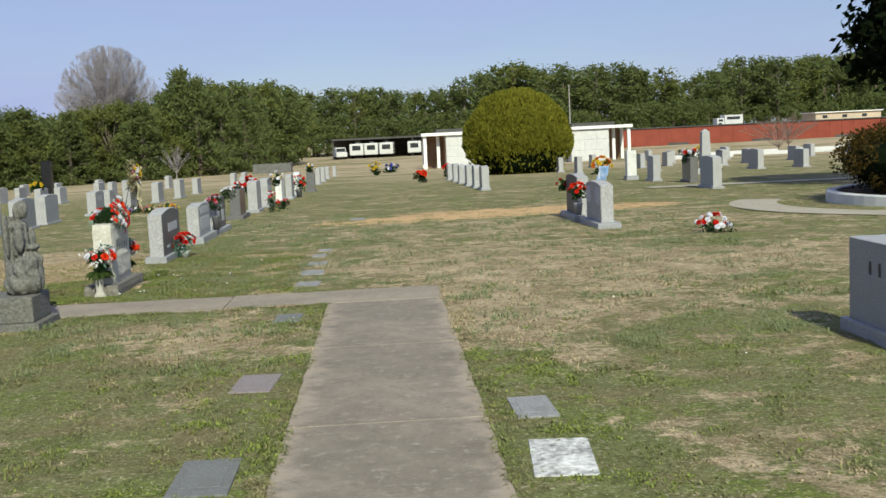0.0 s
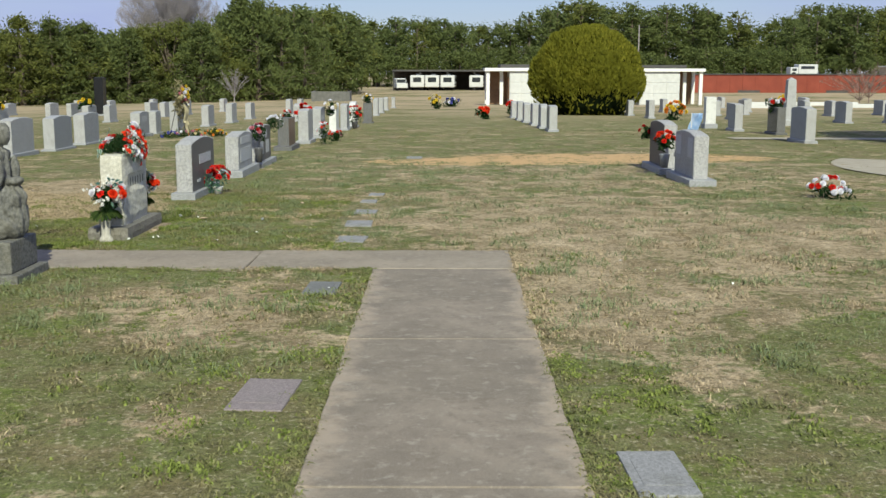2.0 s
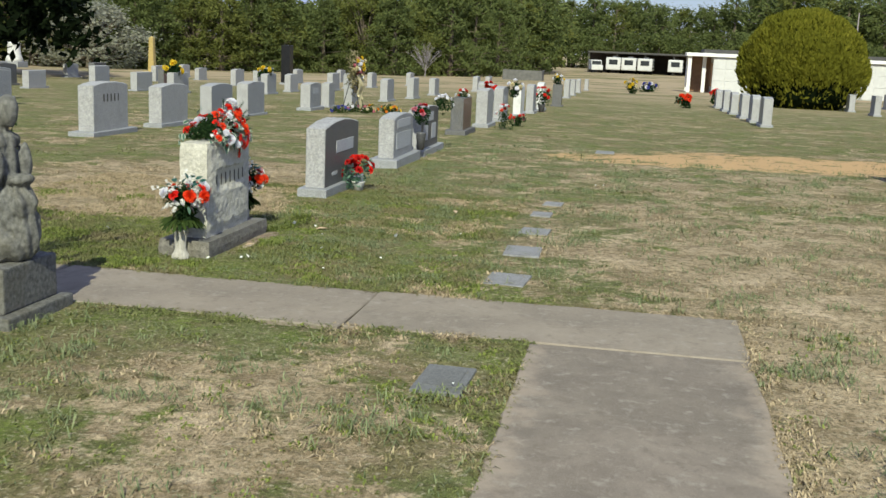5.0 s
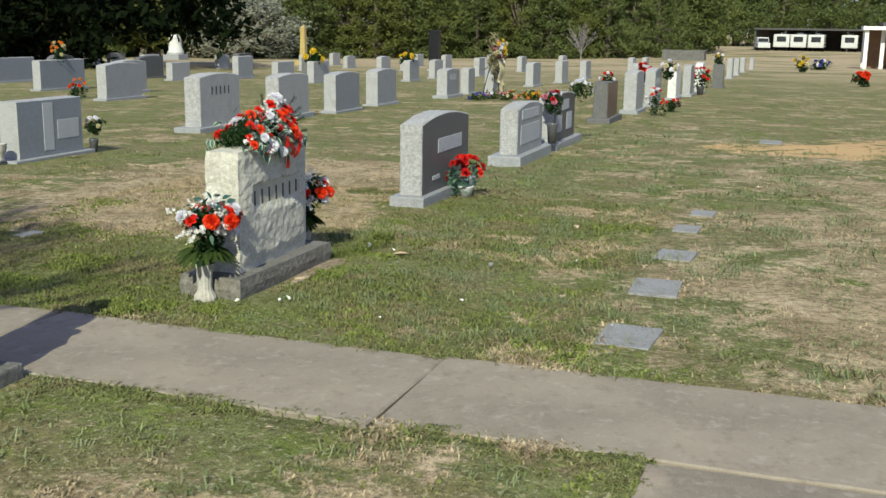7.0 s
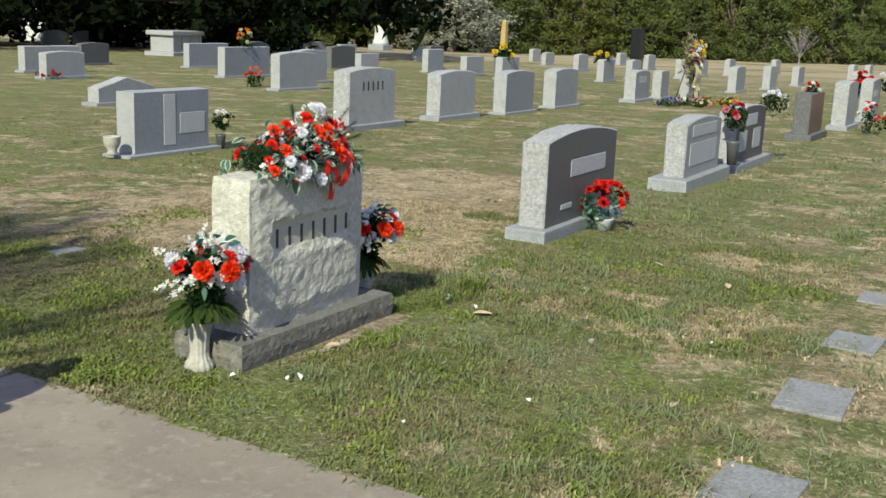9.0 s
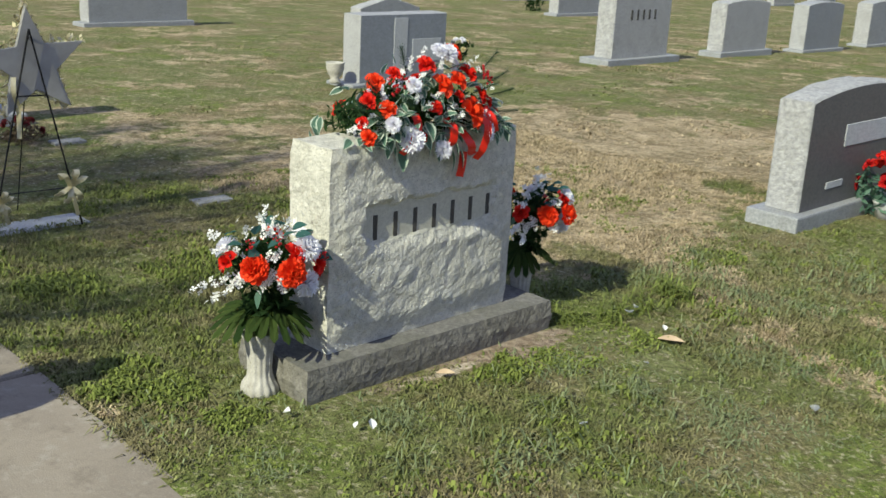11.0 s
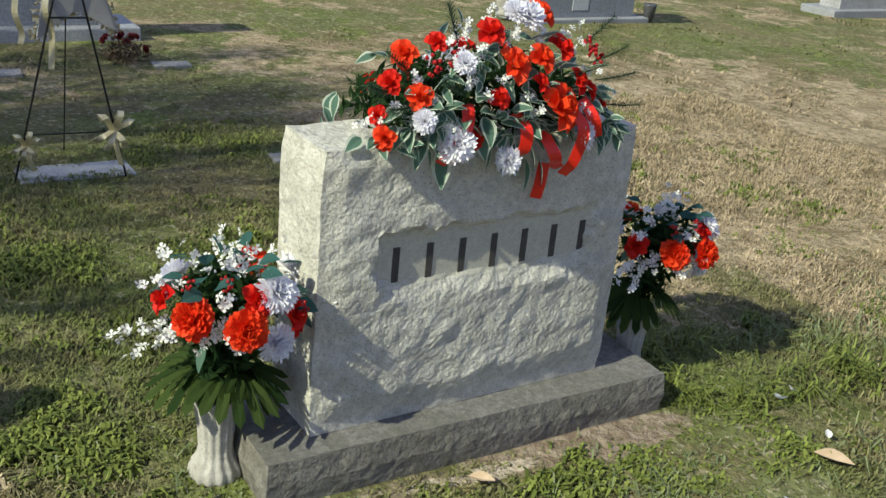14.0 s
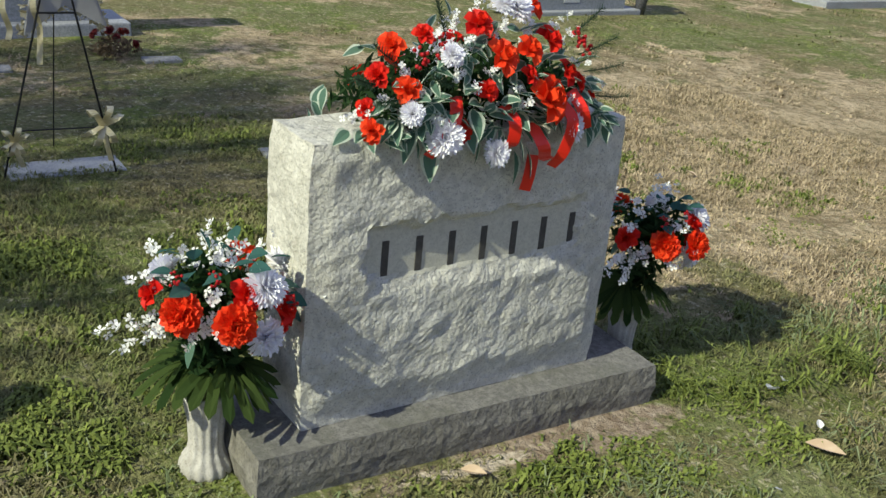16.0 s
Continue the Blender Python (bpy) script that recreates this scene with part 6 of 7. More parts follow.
def bloom(kind, col):
    key = (kind, col)
    if key not in BLOOM:
        BLOOM[key] = (rose_mesh if kind == "rose" else carnation_mesh)(0.04, M[col], len(BLOOM) + 20)
    return BLOOM[key]


def bouquet(x, y, z, label, cols, n=9, r=0.16, h=0.3, pot=None, seed=0, size=1.0, leaf="leaf_dark", flat=1.0, kind="carnation", name="flowers"):
    """A round bunch: blooms over dark greenery, in a pot, or laid down."""
    rnd = random.Random(seed)
    ob = thing(name, x, y, zg(x, y) + z, 0, label, "flowers", "flowers on the graves")
    if pot:
        ph = h * 0.5
        part("pot", lathe([(0.05 * size, 0), (0.075 * size, ph * 0.9), (0.08 * size, ph), (0.07 * size, ph)], 14), M[pot], ob, smooth=True)
    c = Vector((0, 0, h))
    for k in range(n):
        a, e = k * 2.4 + rnd.uniform(-0.3, 0.3), rnd.uniform(-0.1, 1.35)
        p = c + Vector((math.cos(a) * math.cos(e), math.sin(a) * math.cos(e), math.sin(e) * flat)) * r
        part("bloom", bloom(kind, cols[k % len(cols)]), None, ob, "", aim(p, p - c + Vector((0.02, 0, 0.03)), rnd.uniform(0, 360)) @ Matrix.Scale(size, 4))
    pts = [tuple(c + Vector((rnd.gauss(0, 0.4), rnd.gauss(0, 0.4), rnd.uniform(-0.9, 0.5) * flat)) * r) for _ in range(12)]
    v, f = clump_cloud(pts, [r * 0.5] * 12, 26, 0.03 * size, seed, 0.35)
    part("foliage", raw_mesh("foliage", v, f, M[leaf]), None, ob)
    return ob


bouquet(-3.12, 17.03, 0, "bright red silk roses in a white pot", ("silk_deep", "silk_red"), 18, 0.17, 0.21, "white_paint", 1, 1.0, "leaf_green", kind="rose")
bouquet(-3.30, 21.42, 0.12, "purple and white flowers in a dark vase", ("silk_white", "pinkish", "berry"), 11, 0.14, 0.54, "dark", 2, 1.0)
bouquet(-3.30, 23.25, 0.45, "white flowers fixed to a headstone's end", ("silk_white",), 9, 0.15, 0.3, None, 3, 0.9)
bouquet(-3.68, 27.55, 0.72, "white and red flowers on a headstone", ("silk_white", "silk_red"), 8, 0.13, 0.06, None, 4, 0.9)
bouquet(-3.05, 29.6, 0, "red and white funeral flowers on a short stand", ("silk_red", "silk_white", "silk_orange"), 14, 0.17, 0.30, None, 5, 1.0, flat=1.5)
bouquet(-2.85, 31.2, 0, "low dark bunch of flowers in the grass", ("silk_red", "pinkish"), 5, 0.16, 0.12, None, 6, 1.1)
bouquet(-3.05, 45.9, 0.78, "yellow and white flowers in a dark vase", ("yellow", "silk_white"), 10, 0.2, 0.2, "dark", 7, 1.3)
bouquet(-3.1, 39.9, 0, "red flowers against a headstone", ("silk_red",), 9, 0.28, 0.5, "dark", 8, 1.5)
bouquet(-3.3, 33.9, 0.75, "white flowers on a headstone", ("silk_white", "cream"), 8, 0.2, 0.1, None, 9, 1.5)
bouquet(-5.6, 45.4, 0.1, "red flowers before a small headstone", ("silk_red",), 12, 0.32, 0.35, None, 10, 2.2)
bouquet(-7.6, 13.72, 0.0, "faded red flowers by a grey headstone", ("faded",), 8, 0.13, 0.07, None, 11, 0.7, flat=0.6, leaf="dry")
bouquet(-8.62, 18.87, 0.0, "white flowers in a dark vase", ("silk_white", "cream"), 9, 0.10, 0.34, "dark", 12, 0.8)
bouquet(-20.4, 33.3, 0.83, "orange flowers on a grey headstone", ("orange", "cream"), 14, 0.22, 0.2, None, 13, 1.4, flat=1.5)
bouquet(-17.0, 29.6, 0, "orange autumn bow on a short stick", ("orange", "silk_orange"), 9, 0.2, 0.25, None, 14, 1.2, flat=1.3)
bouquet(-16.7, 42.3, 0.7, "yellow flowers on a pale headstone", ("yellow",), 9, 0.3, 0.12, None, 15, 2.6)
bouquet(-14.3, 45.3, 0.75, "yellow flowers on a grey headstone", ("yellow",), 6, 0.22, 0.1, None, 16, 2.2)
bouquet(-21.3, 27.2, 0.0, "red flowers before a grey headstone", ("silk_red",), 12, 0.24, 0.10, None, 17, 1.1, flat=0.5)
for k, (x, y, cols) in enumerate(((-7.9, 33.3, ("violet",)), (-7.7, 34.0, ("silk_white", "pinkish")), (-7.4, 34.6, ("orange", "yellow")), (-7.0, 35.2, ("orange", "cream")), (-7.3, 33.8, ("cream", "pinkish")), (-6.7, 34.2, ("yellow", "orange")))):
    bouquet(x, y, 0, "mixed wilting funeral flowers laid on the grass", cols, 9, 0.24, 0.06, None, 30 + k, 1.1, flat=0.5, leaf="palm")
bouquet(5.17, 16.6, 0, "white and red ground bouquet in the turf", ("silk_white", "silk_white", "silk_red"), 22, 0.26, 0.1, None, 40, 1.15, flat=0.7)
bouquet(3.7, 20.2, 0.13, "red flowers between two headstones", ("silk_orange", "silk_red"), 12, 0.15, 0.46, "blue", 41, 1.15)
bouquet(3.7, 21.9, 0.36, "deep red flowers at a headstone's end", ("silk_deep",), 6, 0.11, 0.3, None, 42, 1.0)
bouquet(1.83, 51.3, 0, "orange-red flowers standing in the grass", ("silk_orange",), 12, 0.3, 0.25, None, 43, 2.4)
bouquet(-0.56, 74.4, 0, "yellow flowers standing in the grass", ("yellow", "cream"), 12, 0.4, 0.5, None, 44, 3.0)
bouquet(0.6, 83.4, 0, "pale blue flowers laid in the grass", ("violet", "silk_white"), 12, 0.6, 0.3, None, 45, 3.4, flat=0.5)
bouquet(10.4, 50.6, 0, "orange flowers before a grey headstone", ("orange", "yellow"), 16, 0.45, 0.35, None, 46, 2.8)
bouquet(10.4, 36.0, 0.84, "white flowers on a dark headstone", ("silk_white", "silk_red"), 9, 0.25, 0.06, None, 47, 2.0)
bouquet(14.2, 47.2, 0.7, "yellow flowers by a headstone", ("yellow",), 12, 0.3, 0.12, None, 48, 1.8)
bouquet(12.2, 38.8, 0.0, "pale flowers standing in the grass", ("silk_white", "cream"), 8, 0.2, 0.35, None, 49, 1.6)
bouquet(3.4, 55.5, 0.2, "red flowers at a row's end", ("silk_red",), 8, 0.3, 0.3, None, 50, 2.4)


def standing_wreath():
    ob = thing("funeral_wreath", -8.1, 35.5, None, 0, "tall standing funeral wreath of cream and yellow flowers", "wreath")
    for fx, fy in ((0.2, -0.25), (0.2, 0.25), (-0.35, 0)):
        part("leg", tube([(fx, fy, 0), (0, 0, 1.35)], 0.012, 5), M["wire"], ob)
    rnd = random.Random(77)
    for k in range(34):
        a, q = rnd.uniform(0, 6.28), rnd.uniform(0.2, 0.5)
        p = Vector((0.1 + rnd.uniform(-0.05, 0.1), q * math.cos(a), 1.15 + q * 0.7 * math.sin(a)))
        part("bloom", bloom("carnation", ("cream", "yellow", "silk_white", "pinkish")[k % 4]), None, ob, "", aim(p, (1, rnd.uniform(-0.5, 0.5), 0.4)) @ Matrix.Scale(1.6, 4))
    pts = [(0.03, rnd.gauss(0, 0.27), 1.08 + rnd.gauss(0, 0.24)) for _ in range(40)]
    v, f = clump_cloud(pts, [0.16] * 40, 22, 0.07, 7, 0.22)
    part("foliage", raw_mesh("foliage", v, f, leaf_mat("dry_fronds", (0.10, 0.10, 0.04), (0.46, 0.40, 0.24))), None, ob, "dry tan and green fronds")
    for y, n in ((-0.12, 0.85), (0.05, 0.95), (0.14, 0.7), (-0.22, 0.6)):
        part("ribbon", ribbon_mesh([(0.14, y, 1.0), (0.2, y + 0.04, 0.75), (0.16, y - 0.03, 0.45), (0.2, y + 0.02, 1.0 - n)], 0.09, M["cream"]), None, ob, "cream ribbon streamer")


standing_wreath()


def urn():
    ob = thing("stone_urn", -8.74, 17.31, zg(-8.74, 17.31) + 0.04, 0, "squat carved stone urn on the headstone base", "urn")
    ob.scale = (0.72, 0.72, 0.8)
    part("bowl", lathe([(0.07, 0), (0.08, 0.03), (0.055, 0.06), (0.10, 0.12), (0.125, 0.19), (0.12, 0.23), (0.135, 0.25), (0.11, 0.25), (0.09, 0.21)], 20, 0.03, 10), M["cast"], ob, smooth=True)


urn()


def blue_flag():
    ob = thing("grave_flag", 4.08, 20.0, None, -75, "small blue and white cloth flag on a stick", "flag")
    part("stick", tube([(0, 0, 0), (0, 0, 1.05)], 0.008, 5), M["trim_white"], ob)
    bm = bmesh.new()
    rows = [[bm.verts.new((0.02 * math.sin(i * 1.3 + j), 0.01 + 0.05 * i - 0.012 * j, 1.04 - 0.045 * j)) for i in range(5)] for j in range(8)]
    for a, b in zip(rows, rows[1:]):
        for i in range(4):
            bm.faces.new((a[i], a[i + 1], b[i + 1], b[i]))
    bmesh.ops.solidify(bm, geom=bm.faces[:], thickness=0.003)
    part("cloth", bm, plain("pale_blue_cloth", (0.16, 0.34, 0.62), (0.55, 0.66, 0.80), 9, 0.8), ob, smooth=True)


blue_flag()


# ---------------------------------------------------------------- larger old monuments
def obelisk(x, y, h, w, mat, label, cap=True, name="obelisk"):
    ob = thing(name, x, y, None, 0, label, "obelisk")
    part("plinth", box(-w * 1.1, w * 1.1, -w * 1.1, w * 1.1, -0.1, h * 0.12, 0.02), M[mat], ob)
    bm = box(-w / 2, w / 2, -w / 2, w / 2, h * 0.12, h * 0.94, 0.0)
    for v in bm.verts:
        if v.co.z > h * 0.5:
            v.co.x *= 0.72
            v.co.y *= 0.72
    top = [v for v in bm.verts if v.co.z > h * 0.9]
    tip = bm.verts.new((0, 0, h))
    ring = sorted(top, key=lambda v: math.atan2(v.co.y, v.co.x))
    for k in range(4):
        bm.faces.new((ring[k], ring[(k + 1) % 4], tip))
    part("shaft", bm, M[mat], ob)
    return ob


obelisk(13.4, 44.0, 1.85, 0.42, "light", "pale grey granite obelisk among the east rows")
obelisk(-32.0, 73.0, 2.6, 0.40, "gold", "slender weathered yellow obelisk in the far rows")
headstone(-18.9, 61.8, 0.55, 2.1, 0.5, "flat", "black", 0.12, seed=200, where="as a tall square pillar", rough=0.003)
headstone(9.57, 41.0, 0.36, 1.12, 0.36, "flat", "marble", 0.2, seed=201, where="as a slim pedestal", over=0.16, rough=0.004)


def tomb(x, y, w, d, h, mat, label):
    ob = thing("tomb", x, y, None, 8, label, "tomb")
    part("plinth", box(-d / 2 - 0.2, d / 2 + 0.2, -w / 2 - 0.2, w / 2 + 0.2, -0.2, 0.2, 0.03), M[mat], ob)
    part("chest", box(-d / 2, d / 2, -w / 2, w / 2, 0.2, h * 0.82, 0.03), M[mat], ob)
    part("lid", box(-d / 2 - 0.15, d / 2 + 0.15, -w / 2 - 0.15, w / 2 + 0.15, h * 0.82, h, 0.04), M[mat], ob)
    for k in range(4):
        part("pilaster", box(d / 2, d / 2 + 0.06, -w / 2 + k * w / 3.2, -w / 2 + k * w / 3.2 + 0.16, 0.2, h * 0.82), M[mat], ob)
    return ob


tomb(-36.2, 47.2, 2.2, 1.2, 1.15, "light", "pale stone table tomb with a heavy lid")
tomb(-62, 62, 2.6, 2.6, 2.6, "marble", "small white family vault in the far rows")
ob = thing("bell_monument", -51.0, 87.5, None, 0, "ivory bell-shaped stone monument on a plinth", "monument")
ob.scale = (0.85, 0.85, 0.92)
part("plinth", box(-0.9, 0.9, -0.9, 0.9, -0.2, 0.5, 0.04), M["mid"], ob)
part("bell", lathe([(0.85, 0.5), (0.80, 0.75), (0.66, 1.1), (0.60, 1.7), (0.62, 2.0), (0.66, 2.1), (0.3, 2.25)], 20), M["marble"], ob, smooth=True)
rr = random.Random(5)
for k in range(26):
    x, y = -44 - rr.uniform(0, 34), 44 + rr.uniform(0, 26)
    headstone(x, y, rr.uniform(0.9, 1.8), rr.uniform(0.7, 1.1), 0.3, rr.choice(("flat", "arch", "half")), rr.choice(("light", "marble", "mid", "light")), 0.1, seed=300 + k, where="in the old far rows")


# ---------------------------------------------------------------- planter, curved path and shrubs on the east side
def planter():
    cx, cy, r = 12.3, 21.4, 3.05
    z = zg(cx, cy)
    ob = thing("planter", cx, cy, z, 0, "round raised bed with a white painted kerb", "planter")
    bm = bmesh.new()
    n = 64
    rings = [[bm.verts.new((q * math.cos(6.2832 * k / n), q * math.sin(6.2832 * k / n), h)) for k in range(n)] for q, h in ((r, -0.05), (r, 0.20), (r - 0.02, 0.22), (r - 0.20, 0.22), (r - 0.22, 0.20), (r - 0.22, 0.0))]
    for a, b in zip(rings, rings[1:]):
        for k in range(n):
            bm.faces.new((a[k], a[(k + 1) % n], b[(k + 1) % n], b[k]))
    part("kerb", bm, M["white_paint"], ob, "white painted round kerb")
    soil = bmesh.new()
    bmesh.ops.create_circle(soil, cap_ends=True, segments=48, radius=r - 0.2, matrix=Matrix.Translation((0, 0, 0.16)))
    part("mulch", soil, plain("mulch", (0.05, 0.032, 0.02), (0.10, 0.065, 0.04), 40, 0.95, 0.6), ob, "dark bark mulch")
    for i, (x, y, s, kind) in enumerate(((12.2, 21.5, 1.0, "russet"),)):
        sh = thing("shrub", x, y, zg(x, y) + 0.16, i * 50, "rounded russet-green evergreen shrub in the raised bed", "shrub", "shrubs in the raised bed")
        rs = random.Random(i)
        c = [(2.85 * s * q * math.cos(a) * math.cos(e), 2.85 * s * q * math.sin(a) * math.cos(e), max(0.12, 0.72 * s + 0.80 * s * q * math.sin(e))) for a, e, q in ((rs.uniform(0, 6.28), rs.uniform(-0.9, 1.5), rs.uniform(0.75, 1)) for _ in range(520))]
        v, f = clump_cloud(c, [0.24] * len(c), 95, 0.036, i, 0.5)
        # dark filled core: its colour supplies the shade seen between the leaves
        core = bmesh.new()
        bmesh.ops.create_icosphere(core, subdivisions=3, radius=1)
        for q in core.verts:
            q.co = Vector((q.co.x * 2.6, q.co.y * 2.6, max(0.0, q.co.z * 0.7 + 0.66))) * (1 + 0.05 * noise.noise(q.co * 4))
        part("inner_shade", core, M["shaded_dark_leaf"], sh, "solid near-black core standing in for shade inside the shrub")
        part("foliage", raw_mesh("foliage", v, f, M[kind]), None, sh)
        stem = bmesh.new()
        for k in range(7):
            tube([(0, 0, -0.1), c[k * 5]], [0.03, 0.01], 5, stem)
        part("stems", stem, M["bark"], sh)
    path = thing("path", cx, cy, z, 0, "pale concrete path curving round the raised bed", "path", kind="structure")
    bm = bmesh.new()
    rows = []
    for k in range(61):
        a = math.pi * (0.80 + 0.62 * k / 60)
        rows.append([bm.verts.new((q * math.cos(a), q * math.sin(a), zg(cx + q * math.cos(a), cy + q * math.sin(a)) - z + 0.016)) for q in (r + 1.0, r + 1.5, r + 2.0)])
    for a, b in zip(rows, rows[1:]):
        for i in range(2):
            bm.faces.new((a[i], a[i + 1], b[i + 1], b[i]))
    part("paving", bm, plain("pale_concrete", (0.30, 0.27, 0.21), (0.40, 0.36, 0.29), 4, 0.9), path)
    bm = bmesh.new()
    rows = [[bm.verts.new((x - cx, y + dy - cy, zg(x, y + dy) - z + 0.02)) for dy in (0, 1.1)] for x, y in ((8.2 + k, 32.4 - 0.05 * k) for k in range(30))]
    for a, b in zip(rows, rows[1:]):
        bm.faces.new((a[0], b[0], b[1], a[1]))
    part("paving", bm, bpy.data.materials["pale_concrete"], path)


planter()
ob = thing("light_pole", 26.5, 150, None, 0, "plain wooden utility pole before the far woods", "pole")
part("pole", tube([(0, 0, -0.2), (0, 0, 9.5)], [0.10, 0.07], 8), M["bark_grey"], ob)
part("arm", tube([(0, 0, 9.1), (1.2, 0, 9.3)], 0.05, 6), M["wire"], ob)


# ---------------------------------------------------------------- litter on the lawn
def litter():
    leafm = plain("dead_leaf", (0.38, 0.27, 0.17), (0.54, 0.42, 0.30), 30, 0.8)
    big = leaf_mesh(0.085, 0.045, leafm, leafm, 0.5, 0.12)
    small = leaf_mesh(0.036, 0.026, M["blossom"], M["blossom"], 0.6, 0.2)
    rnd = random.Random(9)
    spots = [(-2.97, 14.30, 1.5), (-3.0, 14.36, 1.0), (-2.76, 14.24, 0.8), (-3.09, 12.62, 0.9), (-2.82, 12.76, 1.0), (-2.86, 12.72, 0.7), (-2.44, 13.3, 0.8), (-2.0, 14.02, 1.2), (-2.6, 13.9, 0.6), (-1.9, 13.1, 0.7), (-2.2, 12.6, 0.6), (-0.4, 6.2, 0.5), (0.15, 7.1, 0.5)]
    for _ in range(26):
        spots.append((rnd.uniform(-5.5, 4.5), rnd.uniform(4.5, 20), rnd.uniform(0.4, 0.8)))
    for x, y, s in spots:
        if not (-0.7 < x < 0.7 and y < 12.2):
            ob = new("fallen_petal", small)
            ob.matrix_basis = pose(x, y, zg(x, y) + 0.03, rnd.uniform(-30, 30), rnd.uniform(-40, 10), rnd.uniform(0, 360)) @ Matrix.Scale(s, 4)
            tagged(ob, "white silk petal fallen on the lawn", "petal", "fallen petals")
    for x, y, s in ((-2.735, 14.15, 1.25), (-1.77, 15.65, 0.9), (-3.02, 13.22, 0.8), (-2.3, 16.0, 0.8), (-4.6, 15.6, 0.7), (-1.4, 13.4, 0.7), (-2.0, 11.0, 0.5)):
        ob = new("dead_leaf", big)
        ob.matrix_basis = pose(x, y, zg(x, y) + 0.025, rnd.uniform(-15, 15), rnd.uniform(-15, 5), rnd.uniform(0, 360)) @ Matrix.Scale(s, 4)
        tagged(ob, "curled tan dead leaf on the grass", "leaf", "dead leaves")


litter()


# ---------------------------------------------------------------- grass
def blades(name, n, x0, x1, y0, y1, length, width, seed, label, clump=0.0, lean=0.6, mat="blade", over=0.0, gap=-0.12, floor=0.10, rise=1.0):
    rs = np.random.RandomState(seed)
    if clump:
        m = n // 9
        cx, cy = rs.uniform(x0, x1, m), rs.uniform(y0, y1, m)
        x, y = np.repeat(cx, 9) + rs.normal(0, clump, m * 9), np.repeat(cy, 9) + rs.normal(0, clump, m * 9)
    else:
        x, y = rs.uniform(x0, x1, n), rs.uniform(y0, y1, n)
    yy = y - np.where(x > -1.69, 0, -0.03 + 0.05 * np.clip((-1.69 - x) / 2.21, 0, 1))
    paved = ((np.abs(x) < 0.595 - over) & (y < 12.15)) | ((x > -14) & (x < 0.595 - over) & (yy > 11.255 + over) & (yy < 12.15 - over))
    stone = (np.abs(x + 3.30) < 0.21) & (np.abs(y - 13.345) < 0.59)
    stone |= (np.abs(x + 3.04) < 0.05 + 0.03 * np.sin(y * 17)) & (np.abs(y - 13.55) < 0.42) & (rs.rand(len(x)) < 0.85)
    stone |= (np.abs(x + 3.70) < 0.36) & (np.abs(y - 10.86) < 0.34)
    for mx, my, w, d in ((0.895, 6.56, 0.29, 0.52), (-0.93, 7.65, 0.32, 0.56), (0.905, 5.515, 0.36, 0.66), (-0.945, 5.54, 0.34, 0.62), (-0.94, 10.42, 0.29, 0.46), (-0.92, 12.82, 0.32, 0.42), (-0.93, 13.95, 0.32, 0.46), (-5.6, 12.98, 0.2, 0.5)):
        stone |= (np.abs(x - mx) < w / 2 - 0.045 + 0.03 * np.sin(y * 31)) & (np.abs(y - my) < d / 2 - 0.045 + 0.03 * np.sin(x * 37))
    bare = (np.abs(y - 24.1) < 1.1) & (np.abs(x - 2.6) < 3.2) & (rs.rand(len(x)) < 0.85)
    keep = ~(paved | stone | bare)
    x, y = x[keep], y[keep]
    lump = np.array([noise.noise((a * 2.3, b * 2.3, seed)) + 0.6 * noise.noise((a * 6.1, b * 6.1, 4)) + 0.6 * noise.noise((a * 17, b * 17, 6)) for a, b in zip(x.tolist(), y.tolist())])
    keep = rs.rand(len(x)) < np.clip((lump - gap) * 3.0 + 0.25, floor, 1)
    x, y = x[keep], y[keep]
    z = np.array([zg(a, b) for a, b in zip(x.tolist(), y.tolist())])
    patch = np.array([noise.noise((a * 1.4, b * 1.4, 8)) for a, b in zip(x.tolist(), y.tolist())])
    k = len(x)
    a = rs.uniform(0, 6.283, k)
    ln = length * rs.uniform(0.45, 1.25, k) * np.clip(1 + 0.9 * patch, 0.5, 1.8)
    tilt = rs.uniform(0.8, 1.2, k) * lean
    d = np.stack([np.cos(a), np.sin(a), np.zeros(k)], 1)
    s = np.stack([-np.sin(a), np.cos(a), np.zeros(k)], 1) * (width * rs.uniform(0.6, 1.3, k))[:, None]
    p = np.stack([x, y, z - 0.004], 1)
    up = np.array([0, 0, 1.0])
    mid = p + d * (ln * 0.4 * np.sin(tilt))[:, None] + up * (ln * rise * 0.46 * np.cos(tilt * 0.7))[:, None]
    tip = p + d * (ln * 1.05 * np.sin(np.minimum(tilt * 1.5, 1.5)))[:, None] + up * (ln * rise * 0.7 * np.cos(np.minimum(tilt * 1.35, 1.45)))[:, None]
    v = np.stack([p - s * 0.5, p + s * 0.5, mid + s * 0.42, mid - s * 0.42, tip], 1).reshape(-1, 3)
    i = np.arange(k)[:, None] * 5
    faces = (i + np.array([[0, 1, 2, 3]])).tolist() + (i + np.array([[3, 2, 4]])).tolist()
    ob = new(name, raw_mesh(name, v.tolist(), faces, M[mat]))
    tagged(ob, label, "grass", kind="stuff")


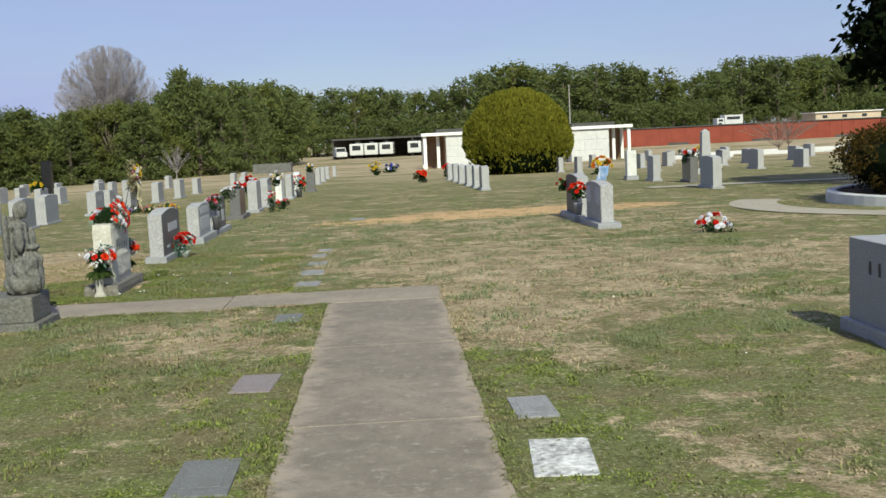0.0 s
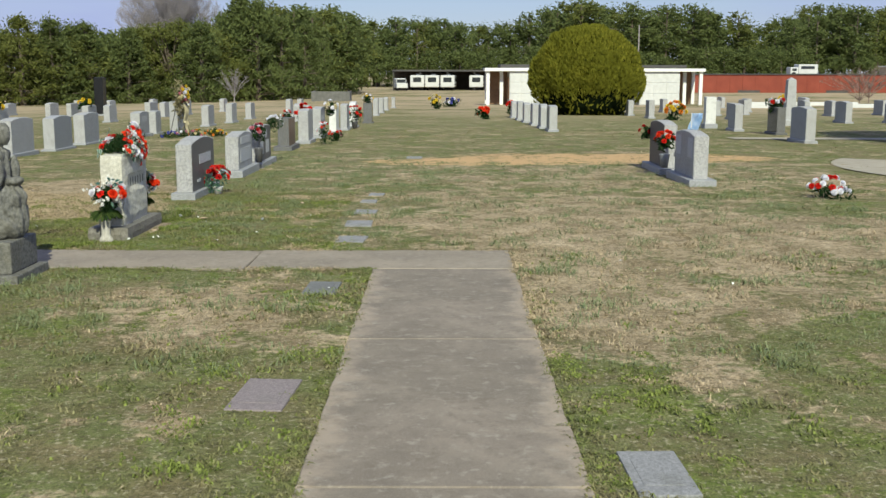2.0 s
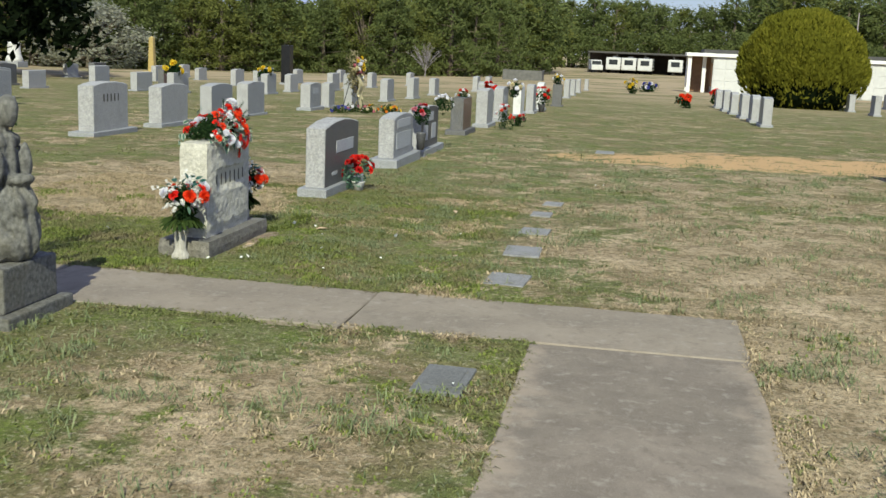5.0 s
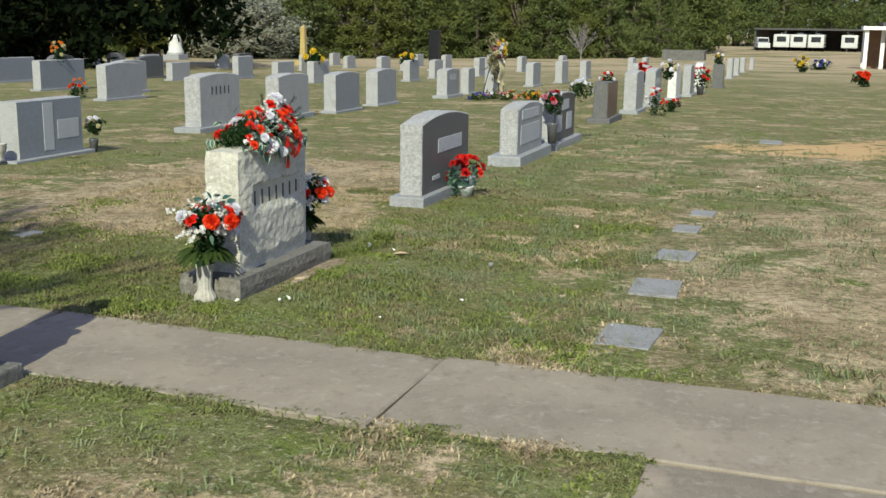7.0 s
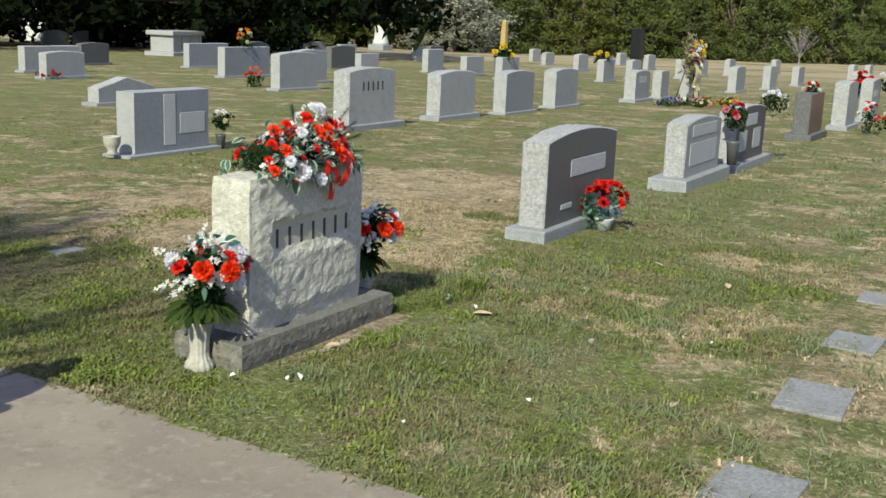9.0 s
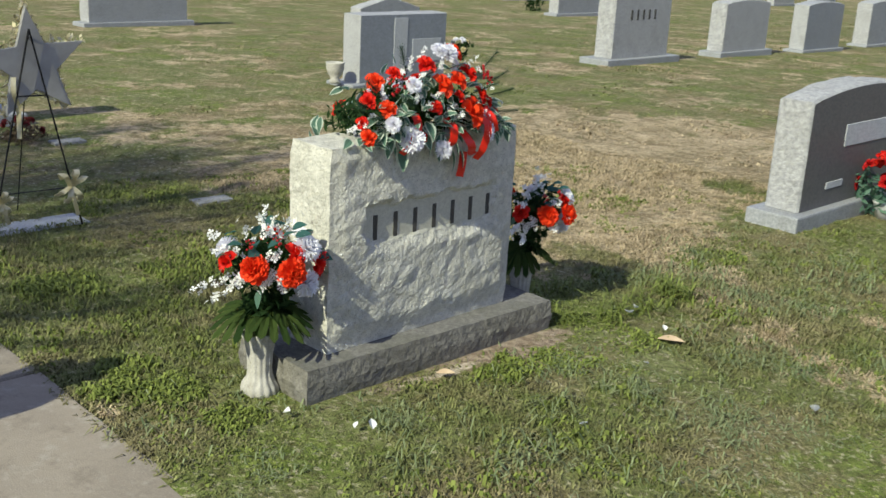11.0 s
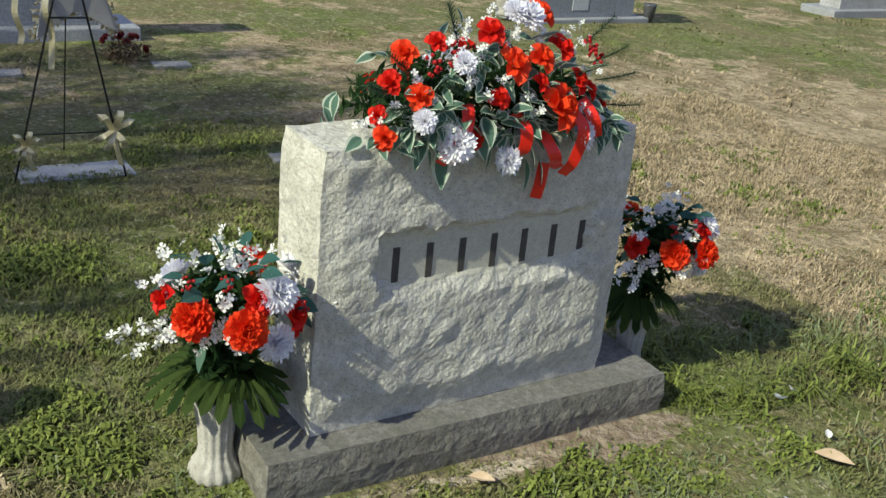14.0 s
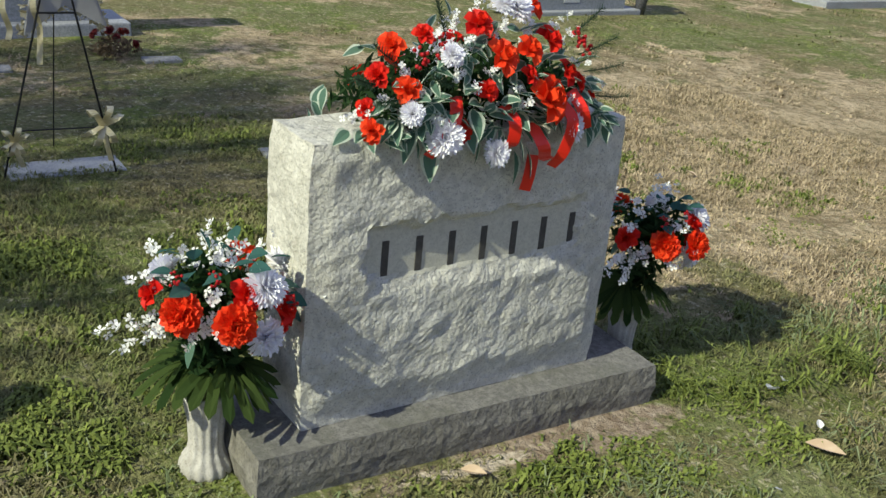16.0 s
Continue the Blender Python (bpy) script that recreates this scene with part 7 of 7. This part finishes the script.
blades("grass", 210000, -6.2, -1.2, 11.6, 17.2, 0.042, 0.0046, 1, "short mown green and straw-coloured grass by the stone", 0.018, 1.1, gap=-0.30, floor=0.35, rise=1.45)
blades("grass", 150000, -8.5, 6.5, 3.0, 19.0, 0.048, 0.0078, 2, "short mown winter grass with straw patches", 0.03, 1.2)
blades("grass", 70000, -13, 13, 17.0, 40.0, 0.050, 0.017, 3, "thin winter grass among the rows", 0.06, 1.1)
blades("weeds", 80000, -6.2, -1.2, 12.1, 16.5, 0.026, 0.011, 4, "low clover and broad-leaved green weeds in the lawn", 0.02, 1.15, "weed", 0.0, 0.24, 0.0, 2.6)
blades("grass", 90000, -5.0, 5.0, 3.5, 13.5, 0.06, 0.0066, 6, "longer clumped winter grass between the markers", 0.035, 1.1, "blade", 0.0, 0.12, 0.0)
for x0, x1, y0, y1, n in ((0.57, 0.70, 2.5, 12.1, 9000), (-0.70, -0.57, 2.5, 11.25, 9000), (-8.0, -0.6, 11.10, 11.29, 10000), (-8.0, 0.6, 12.04, 12.24, 12000)):
    blades("grass", n, x0, x1, y0, y1, 0.05, 0.007, 7 + n % 13, "ragged grass creeping over the edge of the walk", 0.02, 1.2, "blade", 0.03)
for x0, x1, y0, y1, n, seed in ((0.60, 1.3, 4.2, 8.5, 12000, 11), (-1.4, -0.60, 4.2, 11.0, 16000, 12), (-7.0, -0.6, 12.16, 12.6, 9000, 13), (-4.5, 4.5, 4.0, 12.0, 60000, 14)):
    blades("weeds", n, x0, x1, y0, y1, 0.026, 0.011, seed, "bright green weeds spreading through the turf", 0.03, 1.2, "weed", 0.0, 0.32 if n > 50000 else 0.14, 0.0, 2.0)
blades("grass", 150000, -3.5, 5.5, 8.0, 25.0, 0.080, 0.0056, 31, "taller grey-green grass tufts in the thin turf", 0.05, 1.05, "tuft", 0.0, 0.17, 0.0, 1.35)
blades("grass", 26000, -2.95, -1.3, 11.9, 16.0, 0.075, 0.0042, 32, "taller grey-green grass tufts before the family stone", 0.03, 1.0, "tuft", 0.0, 0.30, 0.0, 1.3)
blades("grass", 2600, -3.42, -2.98, 14.0, 14.75, 0.115, 0.0065, 33, "lush long green grass tuft behind the family stone", 0.03, 0.8, "weed", 0.0, -0.1, 0.0, 1.2)
for x, y, r, n in ((-3.47, 12.44, 0.09, 700), (-3.62, 12.30, 0.07, 400), (-3.2, 12.5, 0.08, 400), (-3.75, 12.42, 0.08, 400), (-4.62, 12.62, 0.16, 900), (-4.55, 13.2, 0.2, 900), (-2.93, 13.46, 0.10, 700), (-2.86, 13.75, 0.12, 700), (-2.85, 14.05, 0.14, 700)):
    blades("weeds", n, x - r, x + r, y - r, y + r, 0.04, 0.010, 40 + n + int(r * 100), "leafy bright green weed clump in the turf", 0.02, 1.0, "weed", 0.0, -0.6, 0.5, 2.0)
